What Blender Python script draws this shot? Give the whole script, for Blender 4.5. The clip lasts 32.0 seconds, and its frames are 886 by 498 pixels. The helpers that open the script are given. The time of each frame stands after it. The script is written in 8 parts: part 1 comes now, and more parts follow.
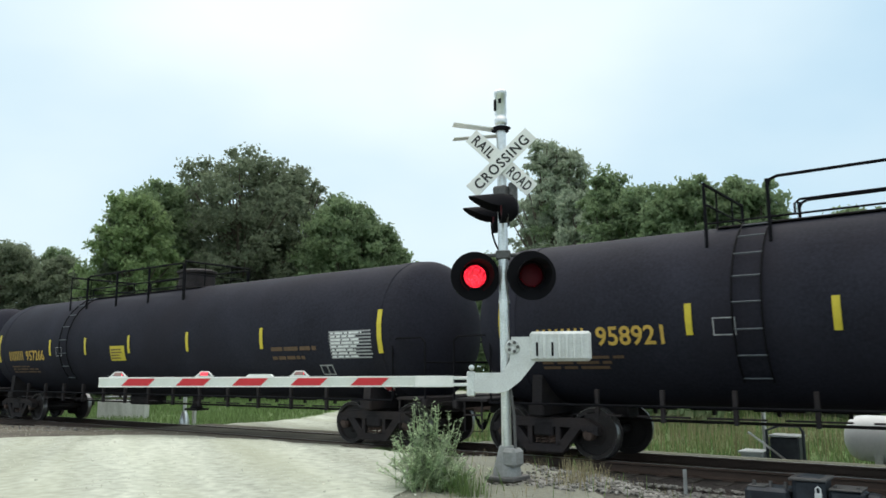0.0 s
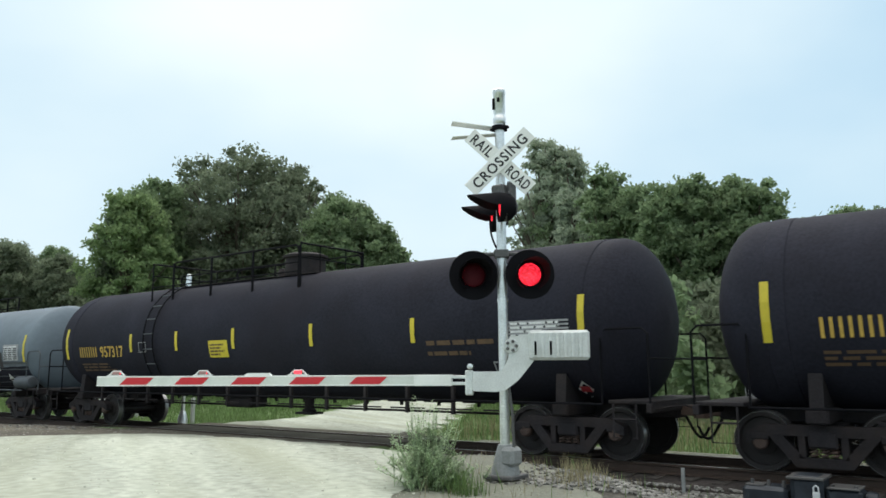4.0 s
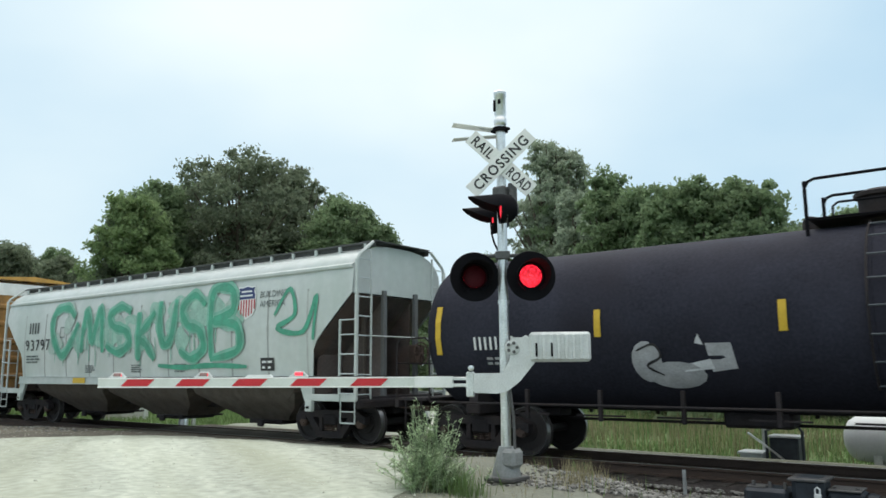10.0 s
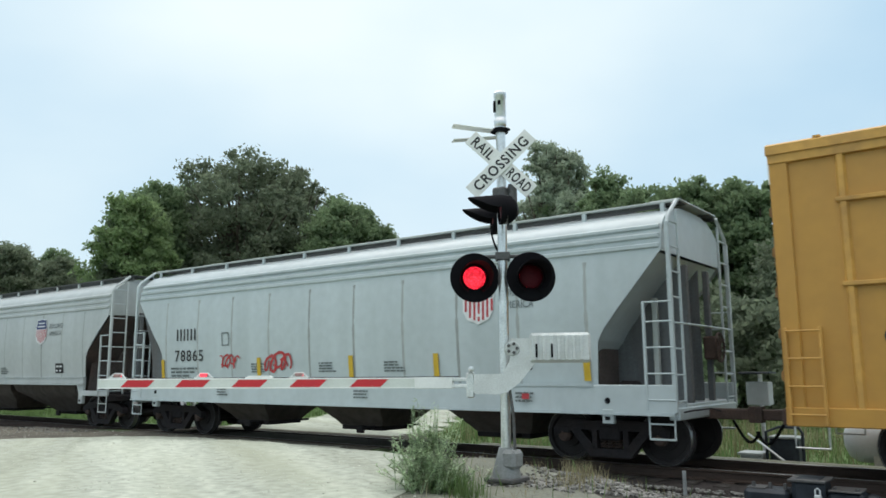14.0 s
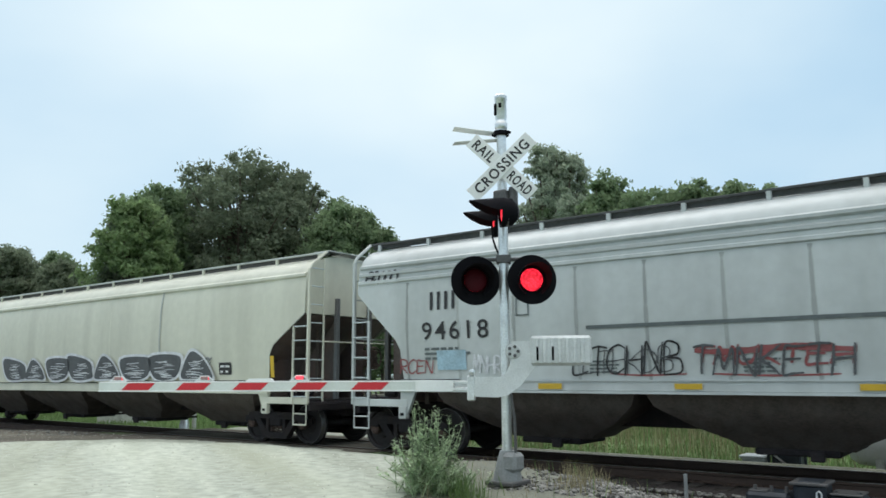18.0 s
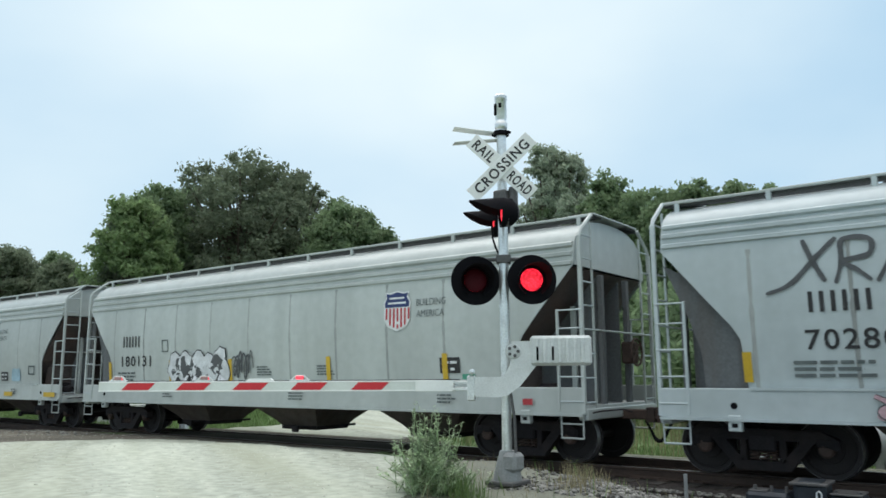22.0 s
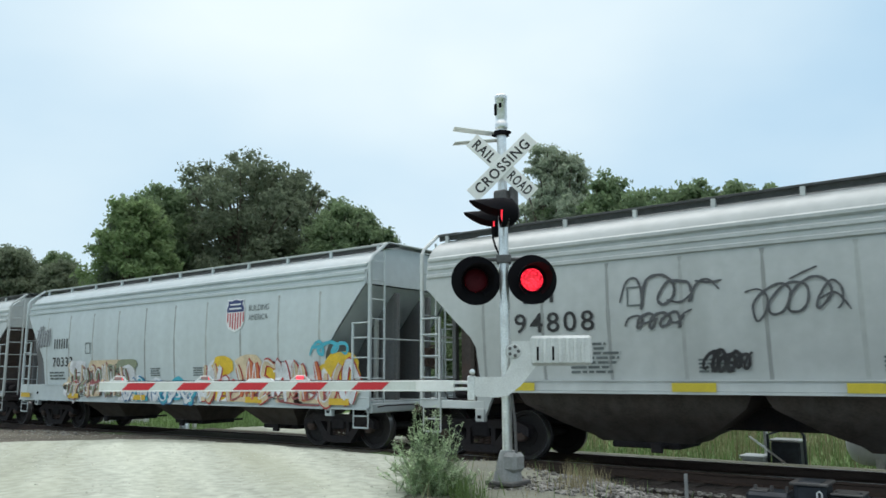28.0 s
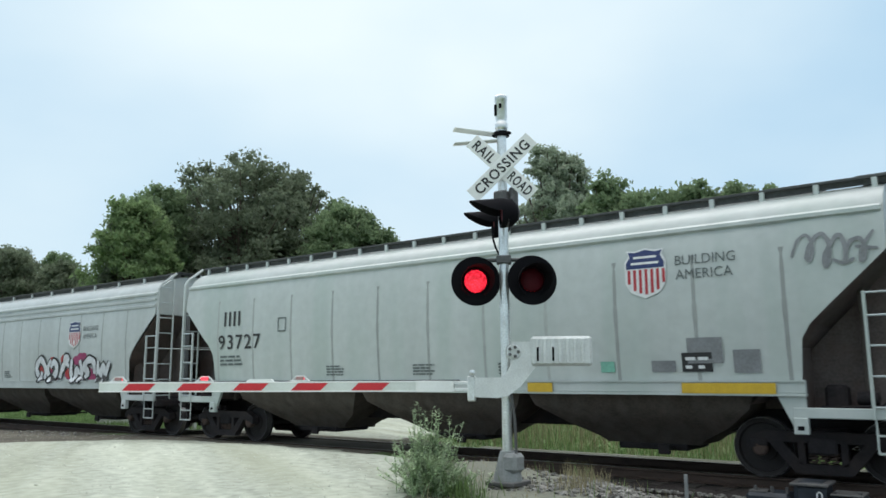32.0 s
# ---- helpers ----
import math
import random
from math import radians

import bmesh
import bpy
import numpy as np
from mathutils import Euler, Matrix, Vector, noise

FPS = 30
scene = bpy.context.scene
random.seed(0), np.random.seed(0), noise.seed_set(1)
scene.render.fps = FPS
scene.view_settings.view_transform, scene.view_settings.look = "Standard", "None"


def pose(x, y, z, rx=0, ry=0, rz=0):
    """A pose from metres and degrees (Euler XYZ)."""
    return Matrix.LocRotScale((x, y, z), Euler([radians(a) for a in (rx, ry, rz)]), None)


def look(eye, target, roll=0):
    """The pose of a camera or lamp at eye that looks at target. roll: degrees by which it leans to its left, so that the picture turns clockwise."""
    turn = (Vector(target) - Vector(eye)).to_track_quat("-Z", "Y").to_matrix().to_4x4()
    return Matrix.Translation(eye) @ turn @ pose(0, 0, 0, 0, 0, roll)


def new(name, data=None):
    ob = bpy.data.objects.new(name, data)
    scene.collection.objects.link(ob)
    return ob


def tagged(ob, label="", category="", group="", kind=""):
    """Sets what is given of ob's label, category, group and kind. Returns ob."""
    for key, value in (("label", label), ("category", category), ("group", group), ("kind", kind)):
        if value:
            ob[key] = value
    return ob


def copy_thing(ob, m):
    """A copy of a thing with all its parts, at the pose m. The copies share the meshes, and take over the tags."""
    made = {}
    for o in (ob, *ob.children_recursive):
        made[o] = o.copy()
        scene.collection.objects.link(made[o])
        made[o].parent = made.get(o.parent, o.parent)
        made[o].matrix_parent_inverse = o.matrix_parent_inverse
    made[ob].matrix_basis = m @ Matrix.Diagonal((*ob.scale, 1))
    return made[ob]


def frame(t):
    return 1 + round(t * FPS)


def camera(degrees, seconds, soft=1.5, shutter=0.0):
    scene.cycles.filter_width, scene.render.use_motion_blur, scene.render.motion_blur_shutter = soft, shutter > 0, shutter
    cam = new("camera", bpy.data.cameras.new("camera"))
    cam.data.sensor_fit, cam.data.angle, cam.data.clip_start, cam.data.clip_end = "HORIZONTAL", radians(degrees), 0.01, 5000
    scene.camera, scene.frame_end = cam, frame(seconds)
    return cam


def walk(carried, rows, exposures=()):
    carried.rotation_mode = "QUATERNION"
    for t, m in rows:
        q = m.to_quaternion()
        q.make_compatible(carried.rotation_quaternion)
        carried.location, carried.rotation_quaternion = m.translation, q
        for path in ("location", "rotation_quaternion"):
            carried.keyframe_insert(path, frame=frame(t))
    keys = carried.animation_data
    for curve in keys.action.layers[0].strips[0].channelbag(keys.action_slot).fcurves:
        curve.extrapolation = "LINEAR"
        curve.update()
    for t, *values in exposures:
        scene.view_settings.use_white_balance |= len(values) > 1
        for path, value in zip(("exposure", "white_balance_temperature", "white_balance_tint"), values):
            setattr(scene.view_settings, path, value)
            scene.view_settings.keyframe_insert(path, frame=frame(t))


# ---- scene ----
EYE = (0.0, 0.0, 1.59)
YAW, PITCH, ROLL = 36.81, 9.19, -0.34
# seconds, turn to the left, tilt upwards (degrees off the mean aim)
SWAY = ((0, .042, -.169), (1, 0, -.212), (2, 0, -.191), (3, -.085, -.318), (4.5, -.06, -.2), (6, -.042, -.127), (7, .064, -.169), (8, .064, -.191), (9, 0, -.127), (10, 0, -.127),
        (11, 0, -.127), (12, 0, 0), (13, 0, 0), (14, 0, -.064), (15.5, .03, -.03), (17, .064, 0), (18, .064, .148), (19, .064, .064), (20, .064, .064), (21, .064, .148),
        (22, .064, .148), (23, .064, .064), (24, .064, .148), (25, .064, .106), (26.5, .075, .13), (28, .085, .148), (29, .085, .191), (30, .085, .233), (31, .085, .148), (32, .085, .191))


def aim(turn, tilt):
    a, p = radians(YAW + turn), radians(PITCH + tilt)
    way = Vector((-math.sin(a) * math.cos(p), math.cos(a) * math.cos(p), math.sin(p)))
    return look(EYE, Vector(EYE) + 10 * way, ROLL)


cam = camera(60.2, 32.0, soft=1.6, shutter=0.06)
walk(cam, [(t, aim(a, b)) for t, a, b in SWAY], exposures=((0, 0.08, 6520, 10), (8, 0.03, 6460, 10), (13, -0.01, 6370, 10), (18, -0.06, 6230, 10), (32, -0.06, 6230, 10)))

# ---- light ----
SUN_EL, SUN_AZ = 50, -42   # degrees; azimuth counted from +y towards +x
sa, se = radians(SUN_AZ), radians(SUN_EL)
TO_SUN = Vector((math.sin(sa) * math.cos(se), math.cos(sa) * math.cos(se), math.sin(se)))
world = bpy.data.worlds.new("overcast_sky")
scene.world = world
world.use_nodes = True
wn, wl = world.node_tree.nodes, world.node_tree.links
wn.clear()
w_out = wn.new("ShaderNodeOutputWorld")
w_bg = wn.new("ShaderNodeBackground")
w_sky = wn.new("ShaderNodeTexSky")
w_sky.sky_type, w_sky.sun_disc = "NISHITA", False
w_sky.sun_elevation, w_sky.sun_rotation = se, sa
w_sky.air_density, w_sky.dust_density = 1.0, 2.0
w_scale = wn.new("ShaderNodeVectorMath")
w_scale.operation = "SCALE"
w_scale.inputs["Scale"].default_value = 0.1
w_co = wn.new("ShaderNodeTexCoord")
w_map = wn.new("ShaderNodeMapping")
w_map.inputs["Scale"].default_value = (1.0, 1.0, 2.2)
w_noise = wn.new("ShaderNodeTexNoise")
w_noise.inputs["Scale"].default_value = 3.0
w_noise.inputs["Detail"].default_value = 4.0
w_noise.inputs["Roughness"].default_value = 0.4
# thin cloud, brightest round the veiled sun, with one blue gap
def w_near(way, low, high, amount):
    """Grows from 0 to amount towards a direction of the sky."""
    dot = wn.new("ShaderNodeVectorMath")
    dot.operation = "DOT_PRODUCT"
    dot.inputs[1].default_value = way
    rng = wn.new("ShaderNodeMapRange")
    rng.interpolation_type = "SMOOTHSTEP"
    rng.inputs["From Min"].default_value, rng.inputs["From Max"].default_value = low, high
    rng.inputs["To Min"].default_value, rng.inputs["To Max"].default_value = 0.0, amount
    wl.new(w_co.outputs["Generated"], dot.inputs[0])
    wl.new(dot.outputs["Value"], rng.inputs["Value"])
    return rng.outputs[0]


def w_math(kind, a, b):
    node = wn.new("ShaderNodeMath")
    node.operation = kind
    for k, v in enumerate((a, b)):
        if isinstance(v, float):
            node.inputs[k].default_value = v
        else:
            wl.new(v, node.inputs[k])
    return node.outputs[0]


w_mix = wn.new("ShaderNodeMix")
w_mix.data_type = "RGBA"
w_mix.inputs["B"].default_value = (0.93, 1.03, 1.03, 1)
w_tint = wn.new("ShaderNodeMix")
w_tint.data_type = "RGBA"
w_tint.inputs["Factor"].default_value = 0.85
w_tint.inputs["B"].default_value = (0.47, 0.72, 0.9, 1)
wl.new(w_sky.outputs[0], w_scale.inputs[0])
wl.new(w_scale.outputs[0], w_tint.inputs["A"])
wl.new(w_co.outputs["Generated"], w_map.inputs[0])
wl.new(w_map.outputs[0], w_noise.inputs["Vector"])
w_cloud = w_math("MULTIPLY", w_math("SUBTRACT", w_noise.outputs["Fac"], 0.5), 0.9)
w_fac = w_math("ADD", w_math("ADD", w_cloud, 0.44), w_near(TO_SUN, 0.76, 0.97, 0.6))
w_fac = w_math("SUBTRACT", w_fac, w_near(Vector((0.1, 0.95, 0.28)).normalized(), 0.84, 0.99, 0.24))
w_fac = w_math("MINIMUM", w_math("MAXIMUM", w_fac, 0.0), 1.0)
wl.new(w_fac, w_mix.inputs["Factor"])
wl.new(w_tint.outputs["Result"], w_mix.inputs["A"])
w_warm = wn.new("ShaderNodeMix")
w_warm.data_type = "RGBA"
w_warm.inputs["B"].default_value = (1.0, 0.985, 0.95, 1)
wl.new(w_mix.outputs["Result"], w_warm.inputs["A"])
wl.new(w_warm.outputs["Result"], w_bg.inputs["Color"])
# an overcast sky is brighter overhead than at the horizon
w_split = wn.new("ShaderNodeSeparateXYZ")
w_up = wn.new("ShaderNodeMapRange")
w_up.interpolation_type = "SMOOTHSTEP"
w_up.inputs["From Min"].default_value, w_up.inputs["From Max"].default_value = 0.45, 0.95
w_up.inputs["To Min"].default_value, w_up.inputs["To Max"].default_value = 1.0, 2.1
wl.new(w_co.outputs["Generated"], w_split.inputs[0])
wl.new(w_split.outputs["Z"], w_up.inputs["Value"])
wl.new(w_up.outputs[0], w_bg.inputs["Strength"])
w_thick = wn.new("ShaderNodeMapRange")
w_thick.interpolation_type = "SMOOTHSTEP"
w_thick.inputs["From Min"].default_value, w_thick.inputs["From Max"].default_value = 0.45, 0.8
wl.new(w_split.outputs["Z"], w_thick.inputs["Value"])
wl.new(w_thick.outputs[0], w_warm.inputs["Factor"])
wl.new(w_bg.outputs[0], w_out.inputs[0])

sun = new("sun", bpy.data.lights.new("sun", "SUN"))
sun.data.energy, sun.data.angle, sun.data.color = 0.7, radians(40), (1.0, 0.975, 0.92)
sun.matrix_world = look(50 * TO_SUN, (0, 0, 0))


# ---- materials ----
def mat(name, rgb, rough=0.7, metal=0.0, var=0.25, scale=3.0, fine=40.0, bump=0.15, stretch=(1, 1, 1), dirt=None, dirt_amount=0.35, rnd=0.0, emit=0.0, spec=0.5, island=0.0, bump_dist=0.01):
    m = bpy.data.materials.new(name)
    m.use_nodes = True
    n, l = m.node_tree.nodes, m.node_tree.links
    b = n["Principled BSDF"]
    b.inputs["Roughness"].default_value, b.inputs["Metallic"].default_value = rough, metal
    b.inputs["Specular IOR Level"].default_value = spec
    co = n.new("ShaderNodeTexCoord")
    mp = n.new("ShaderNodeMapping")
    mp.inputs["Scale"].default_value = stretch
    l.new(co.outputs["Object"], mp.inputs[0])
    big = n.new("ShaderNodeTexNoise")
    big.inputs["Scale"].default_value, big.inputs["Detail"].default_value = scale, 5
    small = n.new("ShaderNodeTexNoise")
    small.inputs["Scale"].default_value, small.inputs["Detail"].default_value = fine, 3
    l.new(mp.outputs[0], big.inputs["Vector"])
    l.new(co.outputs["Object"], small.inputs["Vector"])
    add = n.new("ShaderNodeMath")
    add.operation = "ADD"
    l.new(big.outputs["Fac"], add.inputs[0])
    l.new(small.outputs["Fac"], add.inputs[1])
    rng = n.new("ShaderNodeMapRange")
    rng.inputs["From Min"].default_value, rng.inputs["From Max"].default_value = 0.65, 1.35
    rng.inputs["To Min"].default_value, rng.inputs["To Max"].default_value = 1 - var, 1 + var
    l.new(add.outputs[0], rng.inputs["Value"])
    value = rng.outputs[0]
    if rnd or island:
        src = n.new("ShaderNodeNewGeometry").outputs["Random Per Island"] if island else n.new("ShaderNodeObjectInfo").outputs["Random"]
        r2 = n.new("ShaderNodeMapRange")
        amount = island or rnd
        r2.inputs["To Min"].default_value, r2.inputs["To Max"].default_value = 1 - amount, 1 + amount
        l.new(src, r2.inputs["Value"])
        mul = n.new("ShaderNodeMath")
        mul.operation = "MULTIPLY"
        l.new(value, mul.inputs[0])
        l.new(r2.outputs[0], mul.inputs[1])
        value = mul.outputs[0]
    sc = n.new("ShaderNodeVectorMath")
    sc.operation = "SCALE"
    sc.inputs[0].default_value = rgb
    l.new(value, sc.inputs["Scale"])
    colour = sc.outputs[0]
    if dirt:
        dn = n.new("ShaderNodeTexNoise")
        dn.inputs["Scale"].default_value, dn.inputs["Detail"].default_value = scale * 0.8, 6
        mp2 = n.new("ShaderNodeMapping")
        mp2.inputs["Scale"].default_value, mp2.inputs["Location"].default_value = stretch, (3.1, 7.7, 1.3)
        l.new(co.outputs["Object"], mp2.inputs[0])
        l.new(mp2.outputs[0], dn.inputs["Vector"])
        dr = n.new("ShaderNodeMapRange")
        dr.inputs["From Min"].default_value, dr.inputs["From Max"].default_value = 0.45, 0.75
        dr.inputs["To Max"].default_value = dirt_amount
        l.new(dn.outputs["Fac"], dr.inputs["Value"])
        mx = n.new("ShaderNodeMix")
        mx.data_type = "RGBA"
        mx.inputs["B"].default_value = (*dirt, 1)
        l.new(dr.outputs[0], mx.inputs["Factor"])
        l.new(colour, mx.inputs["A"])
        colour = mx.outputs["Result"]
    l.new(colour, b.inputs["Base Color"])
    if bump:
        bp = n.new("ShaderNodeBump")
        bp.inputs["Strength"].default_value, bp.inputs["Distance"].default_value = bump, bump_dist
        l.new(small.outputs["Fac"], bp.inputs["Height"])
        l.new(bp.outputs[0], b.inputs["Normal"])
    if emit:
        b.inputs["Emission Color"].default_value, b.inputs["Emission Strength"].default_value = (*rgb, 1), emit
    return m


def leafy(name, rgb, var=0.25, island=0.15, through_light=0.58):
    """Leaves: dull on the face, some light shining through."""
    m = mat(name, rgb, 0.75, 0, var, 0.3, 3.0, 0.0, island=island, spec=0.2)
    n, l = m.node_tree.nodes, m.node_tree.links
    b = n["Principled BSDF"]
    tr, mx = n.new("ShaderNodeBsdfTranslucent"), n.new("ShaderNodeMixShader")
    l.new(b.inputs["Base Color"].links[0].from_socket, tr.inputs["Color"])
    mx.inputs[0].default_value = through_light
    l.new(b.outputs[0], mx.inputs[1])
    l.new(tr.outputs[0], mx.inputs[2])
    l.new(mx.outputs[0], n["Material Output"].inputs["Surface"])
    return m


STREAK = (2.2, 2.2, 0.25)
M = {
    "galv": mat("galvanised_steel", (0.68, 0.7, 0.7), 0.3, 0.8, 0.25, 6, 60, 0.08),
    "alum": mat("white_grey_aluminium_paint", (0.62, 0.65, 0.64), 0.5, 0.15, 0.15, 5, 50, 0.06, dirt=(0.3, 0.3, 0.28), dirt_amount=0.3),
    "white": mat("white_sheeting", (0.78, 0.8, 0.78), 0.55, 0, 0.06, 4, 40, 0.03, dirt=(0.45, 0.45, 0.4), dirt_amount=0.25),
    "armwhite": mat("arm_white_sheeting", (0.62, 0.66, 0.62), 0.55, 0, 0.08, 4, 40, 0.03, dirt=(0.4, 0.42, 0.36), dirt_amount=0.3),
    "armred": mat("arm_red_sheeting", (0.52, 0.02, 0.03), 0.5, 0, 0.12, 5, 50, 0.03),
    "ink": mat("black_lettering", (0.02, 0.02, 0.022), 0.6, 0, 0.2, 4, 30, 0.0),
    "inkgrey": mat("faded_dark_lettering", (0.11, 0.13, 0.13), 0.7, 0, 0.3, 6, 30, 0.0),
    "letterwhite": mat("white_lettering", (0.66, 0.68, 0.68), 0.6, 0, 0.15, 6, 40, 0.0),
    "lettergrey": mat("dirty_grey_lettering", (0.3, 0.31, 0.32), 0.7, 0, 0.3, 6, 40, 0.0),
    "letteryellow": mat("faded_yellow_lettering", (0.5, 0.33, 0.06), 0.7, 0, 0.3, 6, 40, 0.0),
    "letterbrown": mat("faded_brown_lettering", (0.1, 0.06, 0.03), 0.7, 0, 0.3, 6, 40, 0.0),
    "lampblack": mat("matt_black_enamel", (0.005, 0.005, 0.007), 0.8, 0, 0.2, 6, 60, 0.05, spec=0.12),
    "redlit": mat("lit_red_led", (1.0, 0.025, 0.05), 0.4, 0, 0.35, 90, 140, 0.0, emit=1.6),
    "redoff": mat("dark_red_lens", (0.075, 0.006, 0.012), 0.55, 0, 0.3, 60, 120, 0.1, spec=0.15),
    "redarm": mat("lit_red_arm_lamp", (1.0, 0.06, 0.09), 0.4, 0, 0.1, 30, 90, 0.0, emit=0.9),
    "reddull": mat("dull_red_arm_lamp", (0.34, 0.2, 0.19), 0.35, 0, 0.15, 30, 90, 0.0),
    "tankblack": mat("black_tank_paint", (0.024, 0.025, 0.036), 0.75, 0, 0.35, 1.2, 20, 0.04, (0.7, 0.7, 0.7), dirt=(0.018, 0.0165, 0.022), dirt_amount=0.7, rnd=0.2, spec=0.1),
    "tankbrown": mat("rusty_black_tank_paint", (0.0235, 0.021, 0.0245), 0.7, 0, 0.35, 1.2, 20, 0.04, (0.7, 0.7, 0.7), dirt=(0.027, 0.019, 0.018), dirt_amount=0.7, rnd=0.2, spec=0.14),
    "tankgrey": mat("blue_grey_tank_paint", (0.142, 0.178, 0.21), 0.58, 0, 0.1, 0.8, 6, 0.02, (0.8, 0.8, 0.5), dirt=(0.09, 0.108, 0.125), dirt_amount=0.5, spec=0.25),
    "tankdull": mat("dull_lower_tank_grey", (0.115, 0.138, 0.158), 0.6, 0, 0.15, 0.9, 8, 0.02, (1, 1, 0.5), dirt=(0.07, 0.078, 0.086), dirt_amount=0.7, spec=0.3),
    "tankdark": mat("dark_tank_grey", (0.075, 0.088, 0.1), 0.6, 0, 0.3, 1.2, 24, 0.04, (1.5, 1.5, 0.3), dirt=(0.035, 0.038, 0.042), dirt_amount=0.7, spec=0.3),
    "grime": mat("grimy_black_steel", (0.0225, 0.02, 0.022), 0.8, 0.0, 0.4, 3, 30, 0.2, dirt=(0.045, 0.034, 0.03), dirt_amount=0.6, rnd=0.25, spec=0.2),
    "rust": mat("rust_brown_steel", (0.07, 0.045, 0.036), 0.85, 0, 0.4, 3, 40, 0.25, dirt=(0.03, 0.026, 0.024), dirt_amount=0.6, rnd=0.2),
    "wheel": mat("wheel_steel", (0.02, 0.0165, 0.0165), 0.75, 0.1, 0.3, 5, 40, 0.1),
    "tread": mat("polished_tread", (0.3, 0.3, 0.3), 0.35, 0.9, 0.15, 5, 40, 0.05),
    "hopper": mat("weathered_light_grey_paint", (0.4734, 0.5069, 0.5007), 0.36, 0, 0.09, 0.7, 5, 0.02, STREAK, dirt=(0.3, 0.32, 0.305), dirt_amount=0.45, rnd=0.12),
    "hopperblue": mat("pale_blue_grey_paint", (0.4414, 0.4976, 0.5087), 0.36, 0, 0.08, 0.7, 5, 0.02, STREAK, dirt=(0.34, 0.385, 0.385), dirt_amount=0.45, rnd=0.06),
    "hopperwarm": mat("dull_grey_paint", (0.42, 0.455, 0.44), 0.36, 0, 0.09, 0.7, 5, 0.02, STREAK, dirt=(0.27, 0.29, 0.275), dirt_amount=0.45, rnd=0.08),
    "hoppergreen": mat("grey_green_paint", (0.4629, 0.5016, 0.4895), 0.36, 0, 0.09, 0.7, 5, 0.02, STREAK, dirt=(0.32, 0.4, 0.36), dirt_amount=0.6, rnd=0.05),
    "beige": mat("cream_paint", (0.575, 0.58, 0.485), 0.45, 0, 0.07, 0.7, 5, 0.02, STREAK, dirt=(0.37, 0.37, 0.305), dirt_amount=0.55),
    "bay": mat("dark_brown_grey_paint", (0.072, 0.058, 0.049), 0.8, 0, 0.4, 2, 25, 0.15, STREAK, dirt=(0.11, 0.1, 0.088), dirt_amount=0.6, rnd=0.2),
    # sheet and web colours hold the shade under the car ends, besides rust
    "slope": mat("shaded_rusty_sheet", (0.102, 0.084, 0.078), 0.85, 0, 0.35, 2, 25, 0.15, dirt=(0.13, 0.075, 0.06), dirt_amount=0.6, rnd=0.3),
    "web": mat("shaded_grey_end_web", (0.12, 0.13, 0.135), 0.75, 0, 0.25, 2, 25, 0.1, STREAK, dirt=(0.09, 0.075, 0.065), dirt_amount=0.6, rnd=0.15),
    # seam colour darkened to draw the soft shadow lines between panels
    "seam": mat("shaded_streaked_weld_seam", (0.3, 0.32, 0.31), 0.6, 0, 0.15, 1.5, 6, 0.03, (1, 1, 0.4), rnd=0.2),
    "hatch": mat("dark_roof_hatch", (0.06, 0.065, 0.065), 0.8, 0, 0.3, 3, 20, 0.1),
    "boxyellow": mat("golden_yellow_paint", (0.5, 0.265, 0.048), 0.5, 0, 0.08, 0.8, 5, 0.02, (1.2, 1.2, 0.6), dirt=(0.36, 0.19, 0.05), dirt_amount=0.5),
    "boxrib": mat("worn_yellow_rib_paint", (0.57, 0.315, 0.07), 0.55, 0, 0.12, 2, 8, 0.03, dirt=(0.2, 0.11, 0.05), dirt_amount=0.5),
    # the end wall's shade is mixed into this grimy brown
    "boxend": mat("grimy_shaded_brown_end", (0.3, 0.16, 0.045), 0.7, 0, 0.3, 2, 20, 0.1, STREAK, dirt=(0.09, 0.05, 0.035), dirt_amount=0.8),
    "boxsill": mat("dirty_yellow_sill", (0.3, 0.165, 0.045), 0.7, 0, 0.3, 2, 12, 0.08, (0.6, 1, 2.5), dirt=(0.06, 0.038, 0.025), dirt_amount=0.8),
    "boxdoor": mat("black_door_paint", (0.012, 0.0125, 0.02), 0.55, 0, 0.3, 1.5, 20, 0.05, STREAK, dirt=(0.02, 0.02, 0.024), dirt_amount=0.6, spec=0.3),
    "stripe": mat("yellow_reflective_stripe", (0.55, 0.36, 0.02), 0.5, 0, 0.12, 6, 40, 0.0),
    "stripeyellow": mat("lemon_reflective_stripe", (0.55, 0.45, 0.03), 0.5, 0, 0.12, 6, 40, 0.0),
    "blue": mat("navy_enamel", (0.02, 0.035, 0.13), 0.5, 0, 0.15, 6, 40, 0.0),
    "redpaint": mat("red_enamel", (0.4, 0.03, 0.04), 0.5, 0, 0.15, 6, 40, 0.0),
}
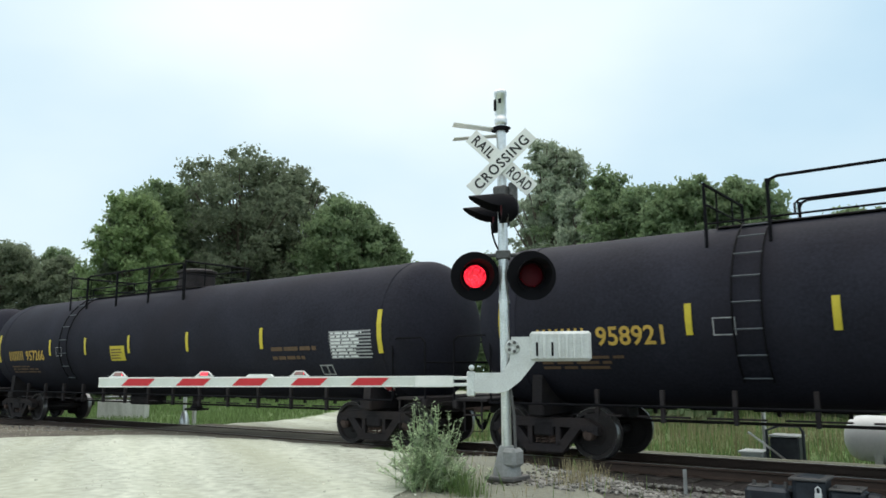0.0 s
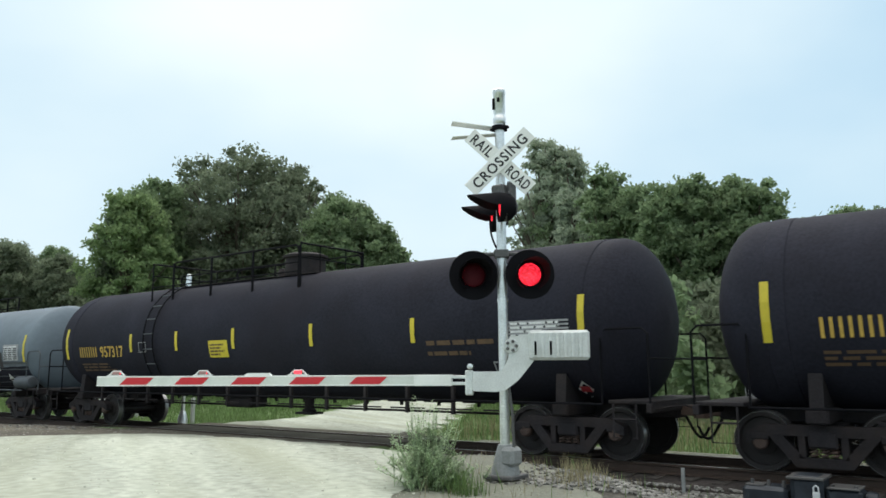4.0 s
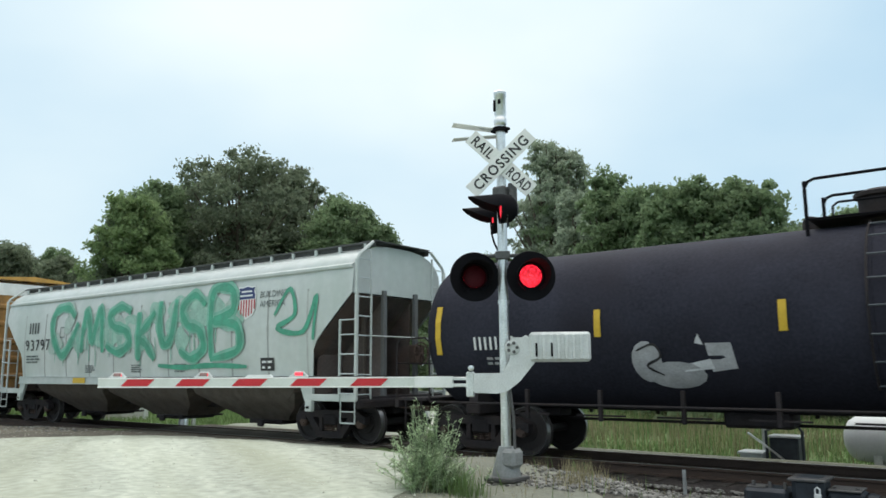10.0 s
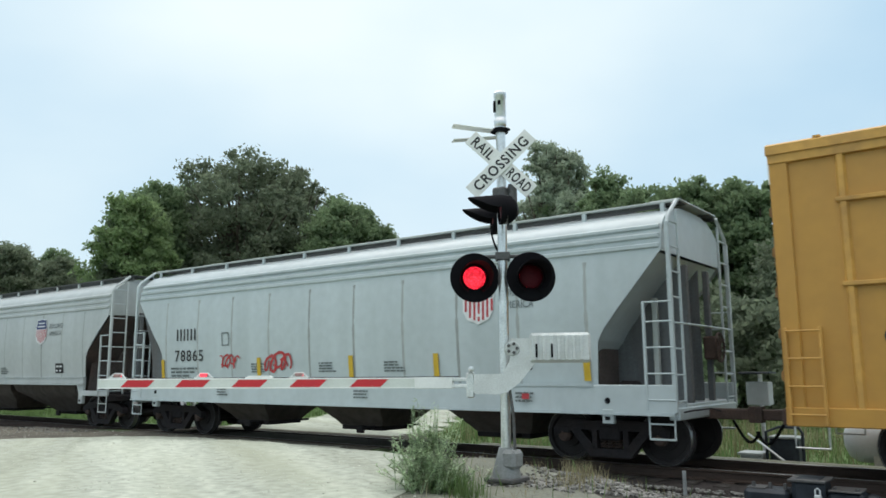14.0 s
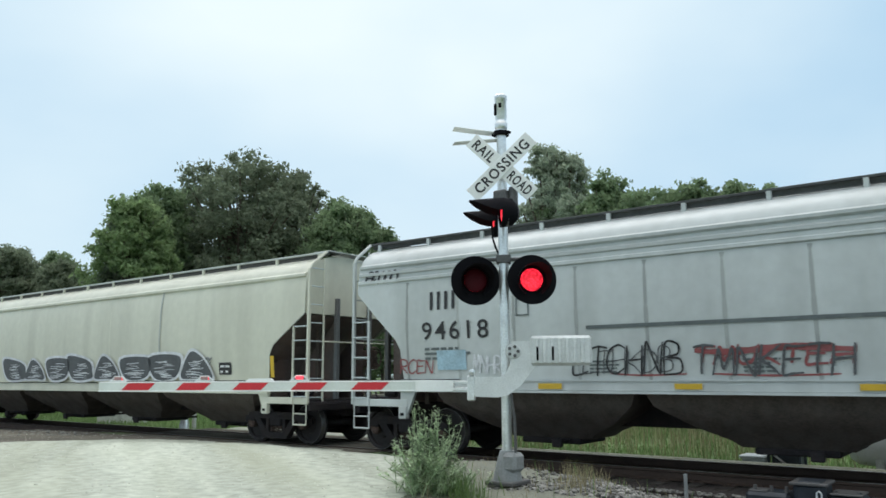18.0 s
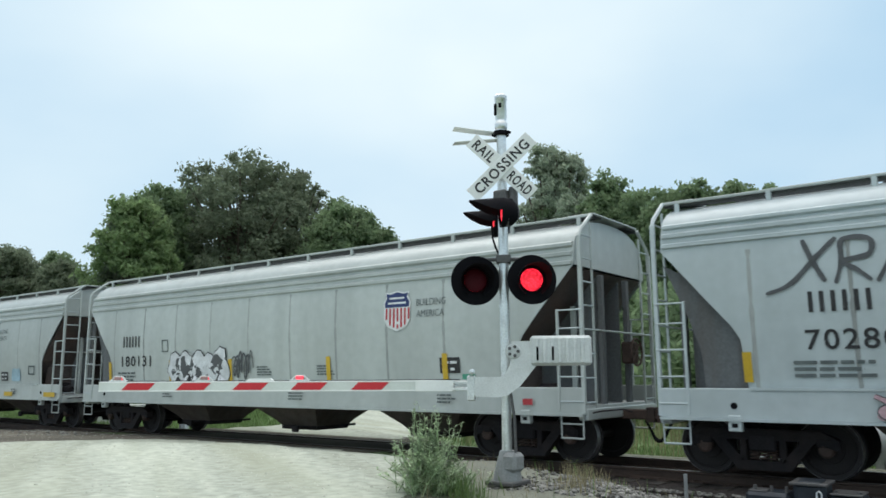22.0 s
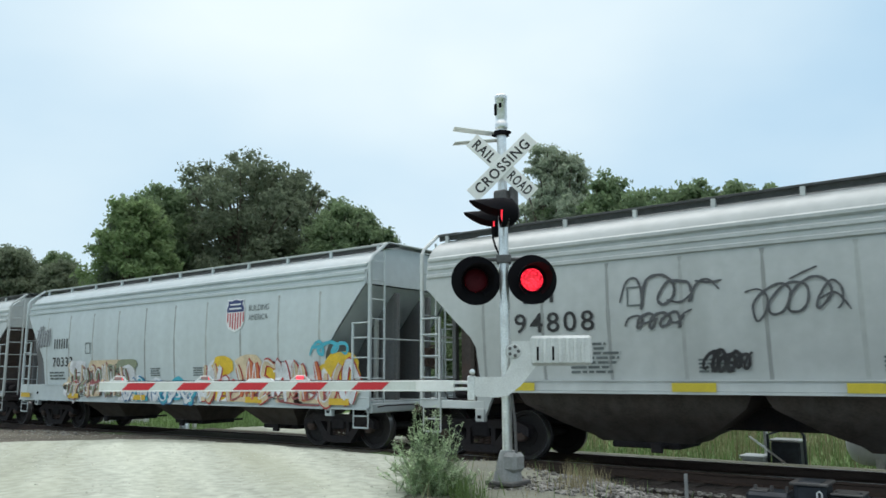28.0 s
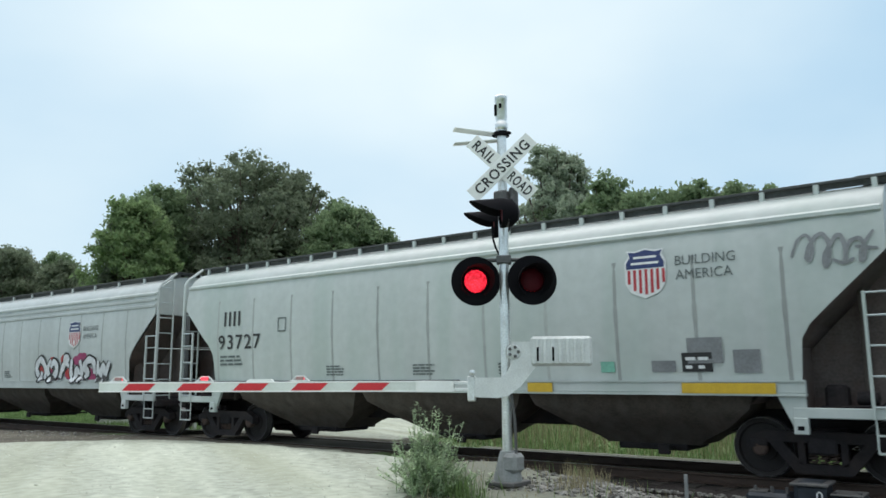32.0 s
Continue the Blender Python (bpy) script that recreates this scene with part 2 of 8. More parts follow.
# the lit lamps are made of many small dots
n, l = M["redlit"].node_tree.nodes, M["redlit"].node_tree.links
dots, dim = n.new("ShaderNodeTexVoronoi"), n.new("ShaderNodeMapRange")
dots.inputs["Scale"].default_value = 44.0
dim.inputs["From Min"].default_value, dim.inputs["From Max"].default_value = 0.15, 0.6
dim.inputs["To Min"].default_value, dim.inputs["To Max"].default_value = 2.6, 0.5
l.new(n.new("ShaderNodeTexCoord").outputs["Object"], dots.inputs["Vector"])
l.new(dots.outputs["Distance"], dim.inputs["Value"])
l.new(dim.outputs[0], n["Principled BSDF"].inputs["Emission Strength"])
SPRAY = {
    "green": (0.06, 0.3, 0.2), "palegreen": (0.17, 0.4, 0.31), "mist": (0.27, 0.45, 0.38), "ash": (0.4, 0.41, 0.43), "brick": (0.26, 0.07, 0.07), "hopper": (0.36, 0.46, 0.42), "black": (0.012, 0.012, 0.014), "white": (0.62, 0.64, 0.66), "lilac": (0.3, 0.27, 0.48), "pale": (0.5, 0.5, 0.62),
    "cyan": (0.06, 0.36, 0.46), "deepblue": (0.03, 0.16, 0.32), "yellow": (0.62, 0.42, 0.02), "red": (0.4, 0.03, 0.03), "pink": (0.44, 0.29, 0.32), "magenta": (0.3, 0.04, 0.12),
    "orange": (0.5, 0.15, 0.06), "teal": (0.03, 0.28, 0.26), "beige": (0.55, 0.45, 0.3), "skyblue": (0.33, 0.48, 0.56), "grey": (0.2, 0.21, 0.22), "olive": (0.22, 0.25, 0.16), "darkgrey": (0.07, 0.075, 0.08),
}
for key, rgb in SPRAY.items():
    M["spray_" + key] = mat("spray_" + key, rgb, 0.65, 0, 0.25, 4, 30, 0.0, dirt=tuple(0.55 * c + 0.06 for c in rgb), dirt_amount=0.5)


# ---- geometry helpers ----
class Geo:
    """Collects vertices and faces of one mesh."""

    def __init__(self):
        self.v, self.f = [], []

    def add(self, verts, faces):
        k = len(self.v)
        self.v += [tuple(p) for p in verts]
        self.f += [tuple(k + i for i in f) for f in faces]
        return self

    def box(self, x0, x1, y0, y1, z0, z1, c=0.0, m=None):
        """A box, its edges chamfered by c, moved by the matrix m."""
        cx, cy, cz = (x0 + x1) / 2, (y0 + y1) / 2, (z0 + z1) / 2
        h = (abs(x1 - x0) / 2, abs(y1 - y0) / 2, abs(z1 - z0) / 2)
        c = min(c, 0.45 * min(h))
        if c <= 0:
            v = [(cx + sx * h[0], cy + sy * h[1], cz + sz * h[2]) for sx in (-1, 1) for sy in (-1, 1) for sz in (-1, 1)]
            f = [(0, 1, 3, 2), (4, 6, 7, 5), (0, 4, 5, 1), (2, 3, 7, 6), (0, 2, 6, 4), (1, 5, 7, 3)]
        else:
            v, idx = [], {}
            for sx in (-1, 1):
                for sy in (-1, 1):
                    for sz in (-1, 1):
                        s = (sx, sy, sz)
                        for a in range(3):
                            p = [s[i] * (h[i] if i == a else h[i] - c) for i in range(3)]
                            idx[s, a] = len(v)
                            v.append((cx + p[0], cy + p[1], cz + p[2]))
            f = []
            for a in range(3):
                b, d = (a + 1) % 3, (a + 2) % 3
                for s in (-1, 1):
                    ring = []
                    for sb, sd in ((-1, -1), (1, -1), (1, 1), (-1, 1)):
                        k = [0, 0, 0]
                        k[a], k[b], k[d] = s, sb, sd
                        ring.append(idx[tuple(k), a])
                    f.append(tuple(ring if s > 0 else ring[::-1]))
                for sb in (-1, 1):
                    for sd in (-1, 1):
                        k0, k1 = [0, 0, 0], [0, 0, 0]
                        k0[a], k1[a], k0[b], k1[b], k0[d], k1[d] = -1, 1, sb, sb, sd, sd
                        q = [idx[tuple(k0), b], idx[tuple(k1), b], idx[tuple(k1), d], idx[tuple(k0), d]]
                        f.append(tuple(q if sb * sd > 0 else q[::-1]))
            for s in [(x, y, z) for x in (-1, 1) for y in (-1, 1) for z in (-1, 1)]:
                q = [idx[s, 0], idx[s, 1], idx[s, 2]]
                f.append(tuple(q if s[0] * s[1] * s[2] > 0 else q[::-1]))
        if m:
            v = [m @ Vector(p) for p in v]
        return self.add(v, f)

    def tube(self, pts, r, n=8, cap=True, closed=False):
        """A round bar along a line of points; r is one radius or one for each point."""
        pts = [Vector(p) for p in pts]
        rs = list(r) if hasattr(r, "__len__") else [r] * len(pts)
        k, up = len(self.v), None
        for i, p in enumerate(pts):
            a, b = pts[max(i - 1, 0)], pts[min(i + 1, len(pts) - 1)]
            d = (b - a).normalized() if (b - a).length > 1e-9 else Vector((0, 0, 1))
            if up is None:
                up = Vector((0, 0, 1)) if abs(d.z) < 0.9 else Vector((1, 0, 0))
            side = d.cross(up)
            side = side.normalized() if side.length > 1e-6 else d.orthogonal().normalized()
            top = side.cross(d)
            up = top
            for j in range(n):
                w = 2 * math.pi * j / n
                self.v.append(tuple(p + rs[i] * (math.cos(w) * side + math.sin(w) * top)))
        for i in range(len(pts) - 1):
            for j in range(n):
                a, b = k + i * n + j, k + i * n + (j + 1) % n
                self.f.append((a, b, b + n, a + n))
        if cap:
            self.f.append(tuple(k + j for j in reversed(range(n))))
            self.f.append(tuple(k + (len(pts) - 1) * n + j for j in range(n)))
        return self

    def lathe(self, prof, n=24, axis="z", at=(0, 0, 0)):
        """A profile of (radius, height) turned about an axis."""
        k = len(self.v)
        for r, h in prof:
            for j in range(n):
                w = 2 * math.pi * j / n
                c, s = r * math.cos(w), r * math.sin(w)
                p = {"z": (c, s, h), "y": (s, h, c), "x": (h, c, s)}[axis]
                self.v.append((p[0] + at[0], p[1] + at[1], p[2] + at[2]))
        for i in range(len(prof) - 1):
            for j in range(n):
                a, b = k + i * n + j, k + i * n + (j + 1) % n
                self.f.append((a, b, b + n, a + n))
        for i, flip in ((0, True), (len(prof) - 1, False)):
            if prof[i][0] > 1e-6 and tuple(prof[0]) != tuple(prof[-1]):
                ring = [k + i * n + j for j in range(n)]
                self.f.append(tuple(ring[::-1] if flip else ring))
        return self

    def prism(self, poly, y0, y1, plane="xz"):
        """A polygon of (x, z), or (x, y), pushed from y0 to y1 along the third axis."""
        n = len(poly)
        if plane == "xz":
            v = [(a, y0, b) for a, b in poly] + [(a, y1, b) for a, b in poly]
        elif plane == "yz":
            v = [(y0, a, b) for a, b in poly] + [(y1, a, b) for a, b in poly]
        else:
            v = [(a, b, y0) for a, b in poly] + [(a, b, y1) for a, b in poly]
        f = [tuple(range(n)), tuple(range(2 * n - 1, n - 1, -1))]
        f += [(i, i + n, (i + 1) % n + n, (i + 1) % n) for i in range(n)]
        return self.add(v, f)

    def mesh(self, name, angle=35, fix=True):
        me = bpy.data.meshes.new(name)
        me.from_pydata(self.v, [], self.f)
        if fix:
            bm = bmesh.new()
            bm.from_mesh(me)
            bmesh.ops.recalc_face_normals(bm, faces=bm.faces)
            bm.to_mesh(me)
            bm.free()
        if angle:
            me.polygons.foreach_set("use_smooth", [True] * len(me.polygons))
            me.set_sharp_from_angle(angle=radians(angle))
        return me


def part(name, geo, material, parent, label="", angle=35, fix=True, at=None):
    """Links a mesh as one object under a thing or a part (or as a thing of its own)."""
    me = geo.mesh(name, angle, fix) if isinstance(geo, Geo) else geo
    if not me.materials:
        me.materials.append(M[material] if isinstance(material, str) else material)
    ob = new(name, me)
    ob.parent = parent
    if at is not None:
        ob.matrix_basis = at
    if label:
        ob["label"] = label
    return ob


def thing(name, label, category, group="", kind="", at=None):
    ob = new(name)
    ob.empty_display_size = 0.3
    if at is not None:
        ob.matrix_basis = at
    return tagged(ob, label, category, group, kind)


def text_mesh(body, size, stretch=1.0, spacing=1.0, bold=0.0):
    cu = bpy.data.curves.new("lettering", "FONT")
    cu.body, cu.size, cu.align_x, cu.space_character, cu.offset, cu.resolution_u = body, size, "LEFT", spacing, bold, 3
    ob = bpy.data.objects.new("lettering", cu)
    me = bpy.data.meshes.new_from_object(ob)
    bpy.data.objects.remove(ob)
    co = np.zeros(len(me.vertices) * 3)
    me.vertices.foreach_get("co", co)
    co = co.reshape(-1, 3)
    co[:, 0] -= co[:, 0].min()
    co[:, 0] *= stretch
    faces = [tuple(p.vertices) for p in me.polygons]
    bpy.data.meshes.remove(me)
    return co, faces


def follow(geo2d, step=0.09):
    """Cuts tall outlines into level bands, so that they follow a bent side."""
    verts, faces = geo2d
    v, f = list(verts), []
    for face in faces:
        pts = [verts[i] for i in face]
        z0, z1 = min(p[1] for p in pts), max(p[1] for p in pts)
        if len(face) < 10 or z1 - z0 < 0.15:
            f.append(face)
            continue
        lift = pts[0][2] if len(pts[0]) > 2 else 0.0
        n = max(2, math.ceil((z1 - z0) / step))
        for k in range(n):
            ring_now = [(p[0], p[1]) for p in pts]
            for sign, level in ((1, z0 + (z1 - z0) * k / n), (-1, z0 + (z1 - z0) * (k + 1) / n)):
                out = []
                for i, q in enumerate(ring_now):
                    p = ring_now[i - 1]
                    a, c = sign * (p[1] - level), sign * (q[1] - level)
                    if (a < 0) != (c < 0):
                        t = a / (a - c)
                        out.append((p[0] + t * (q[0] - p[0]), level))
                    if c >= 0:
                        out.append(q)
                ring_now = out
            if len(ring_now) > 2:
                f.append(tuple(range(len(v), len(v) + len(ring_now))))
                v += [(a, c, lift) for a, c in ring_now]
    return v, f


class Decal:
    """Flat paint laid on a curved side: surf(z) gives the depth of the side."""

    def __init__(self, surf, parent):
        self.surf, self.parent = surf, parent

    def put(self, name, geo2d, material, lift=0.006, label=""):
        g = Geo()
        geo2d = follow(geo2d)
        g.v = [(p[0], -self.surf(p[1]) - lift - (p[2] if len(p) > 2 else 0.0), p[1]) for p in geo2d[0]]
        g.f = geo2d[1]
        return part(name, g, material, self.parent, label, angle=0, fix=False)

    def put_each(self, name, items, material, lift=0.006):
        """Every stroke a part of its own, each a little proud of the last."""
        for j, (v, f) in enumerate(items):
            self.put(name, ([(p[0], p[1], (p[2] if len(p) > 2 else 0.0) + 0.0004 * j) for p in v], f), material, lift)

    def text(self, body, x, z, height, material, width=None, name="lettering", lift=0.007, bold=0.0, spacing=1.0):
        co, faces = text_mesh(body, height / 0.69, 1.0, spacing, bold)
        if width:
            co[:, 0] *= width / max(co[:, 0].max(), 1e-6)
        return self.put(name, ([(x + a, z + b) for a, b, _ in co], faces), material, lift)

    def rects(self, name, rects, material, lift=0.006, label="", rows=1):
        if name in ("sill_stripe", "sill_patch", "paint_patch") and len(rects) > 1:
            for one in rects:
                self.rects(name, [one], material, lift, label, rows)
            return None
        v, f = [], []
        for x0, x1, z0, z1 in rects:
            for r in range(rows):
                a, b = z0 + (z1 - z0) * r / rows, z0 + (z1 - z0) * (r + 1) / rows
                k = len(v)
                v += [(x0, a), (x1, a), (x1, b), (x0, b)]
                f.append((k, k + 1, k + 2, k + 3))
        return self.put(name, (v, f), material, lift, label)

    def lines(self, name, x, z, w, h, rows, material, rng, fill=0.85, lift=0.007):
        """Small print: rows of short bars."""
        out = []
        for r in range(rows):
            zz, a = z + h * (rows - 1 - r) / rows, x
            end = x + w * rng.uniform(fill - 0.25, fill + 0.1)
            while a < end:
                b = min(a + w * rng.uniform(0.08, 0.3), end)
                out.append((a, b, zz, zz + 0.55 * h / rows))
                a = b + 0.035 * w
        return self.rects(name, out, material, lift)

    def block_marks(self, n, x, z, w, h, material, lift=0.007):
        """Owner's initials as plain upright bars."""
        step = w / n
        for i in range(n):
            a = x + i * step
            self.rects("owner_mark", [(a, a + 0.2 * step, z, z + h), (a + 0.5 * step, a + 0.7 * step, z, z + h)], material, lift)


def ribbon(pts, w):
    """A brush stroke of width w along a bent line: vertices and faces in the plane."""
    fine = []
    for i in range(len(pts) - 1):
        p0, p1, p2, p3 = pts[max(i - 1, 0)], pts[i], pts[i + 1], pts[min(i + 2, len(pts) - 1)]
        for s in range(6):
            t = s / 6
            fine.append(tuple(0.5 * (2 * p1[k] + (p2[k] - p0[k]) * t + (2 * p0[k] - 5 * p1[k] + 4 * p2[k] - p3[k]) * t * t + (3 * p1[k] - p0[k] - 3 * p2[k] + p3[k]) * t ** 3) for k in (0, 1)))
    fine.append(pts[-1])
    v, f = [], []
    for i, p in enumerate(fine):
        a, b = fine[max(i - 1, 0)], fine[min(i + 1, len(fine) - 1)]
        dx, dz = b[0] - a[0], b[1] - a[1]
        d = math.hypot(dx, dz) or 1
        ww = w * (0.6 + 0.4 * min(1.0, 5 * min(i, len(fine) - 1 - i) / len(fine))) * (1 + 0.12 * math.sin(1.3 * i)) / 2
        up = 0.00006 * i
        v += [(p[0] - dz / d * ww, p[1] + dx / d * ww, up), (p[0] + dz / d * ww, p[1] - dx / d * ww, up)]
    for i in range(len(fine) - 1):
        f.append((2 * i, 2 * i + 1, 2 * i + 3, 2 * i + 2))
    return v, f


# bent strokes, hooks and zigzags that stand for no letter
GLYPHS = (((0.02, 0.1), (0.28, 1), (0.48, 0.25), (0.74, 0.95), (0.97, 0.02)), ((0, 0.25), (0.15, 0.9), (0.6, 1), (0.92, 0.62), (0.6, 0.38), (0.9, 0.0)), ((0.25, 1), (0.04, 0.52), (0.72, 0.62), (0.4, 0.0)),
          ((0, 0), (0.38, 0.6), (0.92, 1), (0.62, 0.92), (0.98, 0.55)), ((0.3, 0), (0.04, 0.45), (0.45, 1), (0.92, 0.5), (0.62, 0.06), (0.36, 0.35)), ((0.08, 0.92), (0.5, 0.3), (0.28, 0.04), (0.95, 0.9), (0.8, 0.2)),
          ((0.1, 0.0), (0.0, 0.7), (0.35, 1.0), (0.55, 0.5), (0.75, 1.0), (1.0, 0.6), (0.85, 0.05)), ((0.95, 0.85), (0.4, 0.95), (0.6, 0.55), (0.1, 0.45), (0.35, 0.05), (1.0, 0.18)))


def strokes(rng, n, x0, x1, z0, z1, jitter=0.08):
    out, step = [], (x1 - x0) / n
    for i in range(n):
        gl, lean, hh = rng.choice(GLYPHS), rng.uniform(-0.25, 0.3), rng.uniform(0.75, 1.0)
        fx, fz = rng.random() < 0.5, rng.random() < 0.5
        gl = [(1 - a if fx else a, 1 - b if fz else b) for a, b in gl]
        out.append([(x0 + step * (i + 0.06 + 0.88 * (a + lean * (b - 0.5)) + rng.uniform(-jitter, jitter) * 0.4), z0 + (z1 - z0) * hh * (b + rng.uniform(-jitter, jitter) * 0.5)) for a, b in gl])
    return out


# plain brush letters, each a few strokes in a unit square
LETTERS = {"A": (((0, 0), (0.25, 0.5), (0.5, 1), (0.75, 0.5), (1, 0)), ((0.2, 0.36), (0.8, 0.4))), "B": (((0.1, 0), (0.05, 0.5), (0.1, 1), (0.7, 0.95), (0.75, 0.65), (0.2, 0.54), (0.9, 0.45), (0.95, 0.1), (0.1, 0)),),
           "C": (((1, 0.85), (0.6, 1), (0.1, 0.75), (0.05, 0.25), (0.5, 0), (1, 0.2)),), "D": (((0.1, 0), (0.12, 0.5), (0.05, 1), (0.75, 0.85), (1, 0.5), (0.7, 0.12), (0.1, 0)),), "E": (((1, 1), (0.5, 0.98), (0.1, 1), (0.08, 0.5), (0.1, 0), (0.5, 0.02), (1, 0.05)), ((0.1, 0.52), (0.8, 0.55))),
           "H": (((0.05, 1), (0.1, 0.5), (0.05, 0)), ((0.9, 1), (0.92, 0.5), (0.95, 0)), ((0.1, 0.5), (0.9, 0.55))), "I": (((0.5, 1), (0.48, 0.5), (0.5, 0)),), "K": (((0.1, 1), (0.08, 0.5), (0.1, 0)), ((0.95, 1), (0.5, 0.7), (0.15, 0.5), (0.55, 0.3), (1, 0))),
           "L": (((0.1, 1), (0.08, 0.5), (0.1, 0.02), (0.5, 0.0), (1, 0.08)),), "M": (((0, 0), (0.1, 0.6), (0.2, 1), (0.35, 0.6), (0.5, 0.25), (0.65, 0.6), (0.8, 1), (0.92, 0.6), (1, 0)),), "N": (((0.05, 0), (0.08, 0.5), (0.1, 1), (0.5, 0.5), (0.9, 0), (0.92, 0.5), (0.95, 1)),),
           "O": (((0.5, 1), (0.05, 0.75), (0.05, 0.25), (0.5, 0), (0.95, 0.25), (0.95, 0.75), (0.5, 1), (0.3, 0.93)),), "R": (((0.08, 0), (0.1, 0.5), (0.05, 1), (0.75, 0.95), (0.8, 0.6), (0.15, 0.5), (0.6, 0.25), (1, 0)),),
           "S": (((0.95, 0.85), (0.5, 1), (0.08, 0.8), (0.3, 0.55), (0.8, 0.45), (0.92, 0.18), (0.5, 0), (0.02, 0.15)),), "T": (((0, 0.95), (0.5, 1), (1, 0.97)), ((0.5, 1), (0.48, 0.5), (0.5, 0))), "U": (((0.05, 1), (0.08, 0.4), (0.4, 0), (0.8, 0.2), (0.95, 1)),), "X": (((0, 0), (0.5, 0.5), (1, 1)), ((0.1, 1), (0.5, 0.5), (0.95, 0)))}


def letters(rng, word, x0, x1, z0, z1, lean=0.1, gap=0.14):
    """The strokes of a sprayed word that fills a box."""
    out, step = [], (x1 - x0) / len(word)
    for i, ch in enumerate(word):
        up, tall = rng.uniform(-0.04, 0.04), rng.uniform(0.92, 1.05)
        for stroke in LETTERS[ch]:
            out.append([(x0 + step * (i + gap / 2 + (1 - gap) * a + lean * (b - 0.5) + rng.uniform(-0.02, 0.02)), z0 + (z1 - z0) * (up + tall * b + rng.uniform(-0.02, 0.02))) for a, b in stroke])
    return out


def merge(items):
    v, f = [], []
    for j, (a, b) in enumerate(items):
        k = len(v)
        v += [(p[0], p[1], (p[2] if len(p) > 2 else 0.0) + 0.0004 * j) for p in a]
        f += [tuple(k + i for i in q) for q in b]
    return v, f


def ring(pts, steps=5):
    """A smooth closed outline through a few points."""
    out, n = [], len(pts)
    for i in range(n):
        p0, p1, p2, p3 = pts[i - 1], pts[i], pts[(i + 1) % n], pts[(i + 2) % n]
        for s in range(steps):
            t = s / steps
            out.append(tuple(0.5 * (2 * p1[k] + (p2[k] - p0[k]) * t + (2 * p0[k] - 5 * p1[k] + 4 * p2[k] - p3[k]) * t * t + (3 * p1[k] - p0[k] - 3 * p2[k] + p3[k]) * t ** 3) for k in (0, 1)))
    return out


def tag(decal, rng, n, x0, x1, z0, z1, colour, w=0.05, name="graffiti_tag"):
    """A quick scribble: one looping line, crossed by a few short strokes."""
    pts, m = [], 7 * n
    mid, amp, wide = (z0 + z1) / 2, (z1 - z0) / 2, (x1 - x0) / n
    turn = rng.uniform(0, 6.283)
    for i in range(m + 1):
        if i % 7 == 0:
            high, low, loop = rng.uniform(0.5, 1.0), rng.uniform(0.45, 1.0), rng.uniform(0.15, 0.6)
        turn += rng.uniform(0.75, 1.3)
        c = math.cos(turn)
        pts.append((x0 + (x1 - x0) * (0.04 + 0.88 * i / m) + loop * wide * math.sin(turn + 0.4), mid + amp * c * (high if c > 0 else low)))
    lines = [ribbon(pts, w)]
    for i in range(max(2, n // 2)):
        a, c = rng.uniform(x0, x1 - 0.2 * (x1 - x0)), rng.uniform(z0, z1)
        lines.append(ribbon([(a, c), (a + 0.14 * (x1 - x0), c + 0.15 * (z1 - z0) * rng.uniform(-1, 1)), (a + 0.26 * (x1 - x0), c + 0.3 * (z1 - z0) * rng.uniform(-1, 1))], 0.8 * w))
    decal.put_each(name, lines, "spray_" + colour, 0.012)


def bubble(decal, rng, n, x0, x1, z0, z1, fill, outline, w=0.2, rim=0.07, cloud=None, shine=None, name="graffiti_lettering", word=""):
    """Fat letters with a rim, on a cloud of colour."""
    ss = letters(rng, word, x0, x1, z0 + 0.5 * w, z1 - 0.5 * w) if word else strokes(rng, n, x0, x1, z0, z1)
    if cloud:
        blobs = []
        for i in range(3 * n):
            cx, cz = rng.uniform(x0, x1), rng.uniform(z0, z1)
            r, m = rng.uniform(0.25, 0.45) * (z1 - z0), 14
            ring = [(cx + 1.3 * r * rng.uniform(0.85, 1.1) * math.cos(6.283 * k / m), min(max(cz + 0.8 * r * rng.uniform(0.85, 1.1) * math.sin(6.283 * k / m), z0 - 0.02), z1 + 0.12)) for k in range(m)]
            blobs.append((ring, [tuple(range(m))]))
        for j, c in enumerate(cloud):
            decal.put_each("graffiti_cloud", blobs[j::len(cloud)], "spray_" + c, 0.006 + 0.0006 * j)
    decal.put_each("graffiti_rim", [ribbon(s, w + 2 * rim) for s in ss], "spray_" + outline, 0.018)
    fills = [fill] if isinstance(fill, str) else fill
    for j, c in enumerate(fills):
        decal.put_each(name, [ribbon(s, w) for s in ss[j::len(fills)]], "spray_" + c, 0.026 + 0.001 * j)
    if shine:
        decal.put_each("graffiti_highlight", [ribbon([(a - 0.3 * w, b + 0.3 * w) for a, b in s], 0.035) for s in ss], "spray_" + shine, 0.034)


# ---- the train ----
TRACK_Y = 13.64      # the track's middle line; its rail heads lie at z = 0
SIDE = ((0.7, 1.44), (1.3, 1.485), (1.8, 1.545), (2.6, 1.6), (3.4, 1.585), (3.8, 1.54), (4.0, 1.46))
ROOF = ((1.36, 4.12), (1.15, 4.26), (0.85, 4.37), (0.45, 4.42), (0.0, 4.43))
SHARED = {}


def shared(key, make):
    """A mesh that alike parts use together."""
    if key not in SHARED:
        geo, material = make()
        me = geo.mesh(key)
        me.materials.append(M[material])
        SHARED[key] = me
    return SHARED[key]


def hull(z):
    return float(np.interp(z, [a for a, _ in SIDE], [b for _, b in SIDE]))


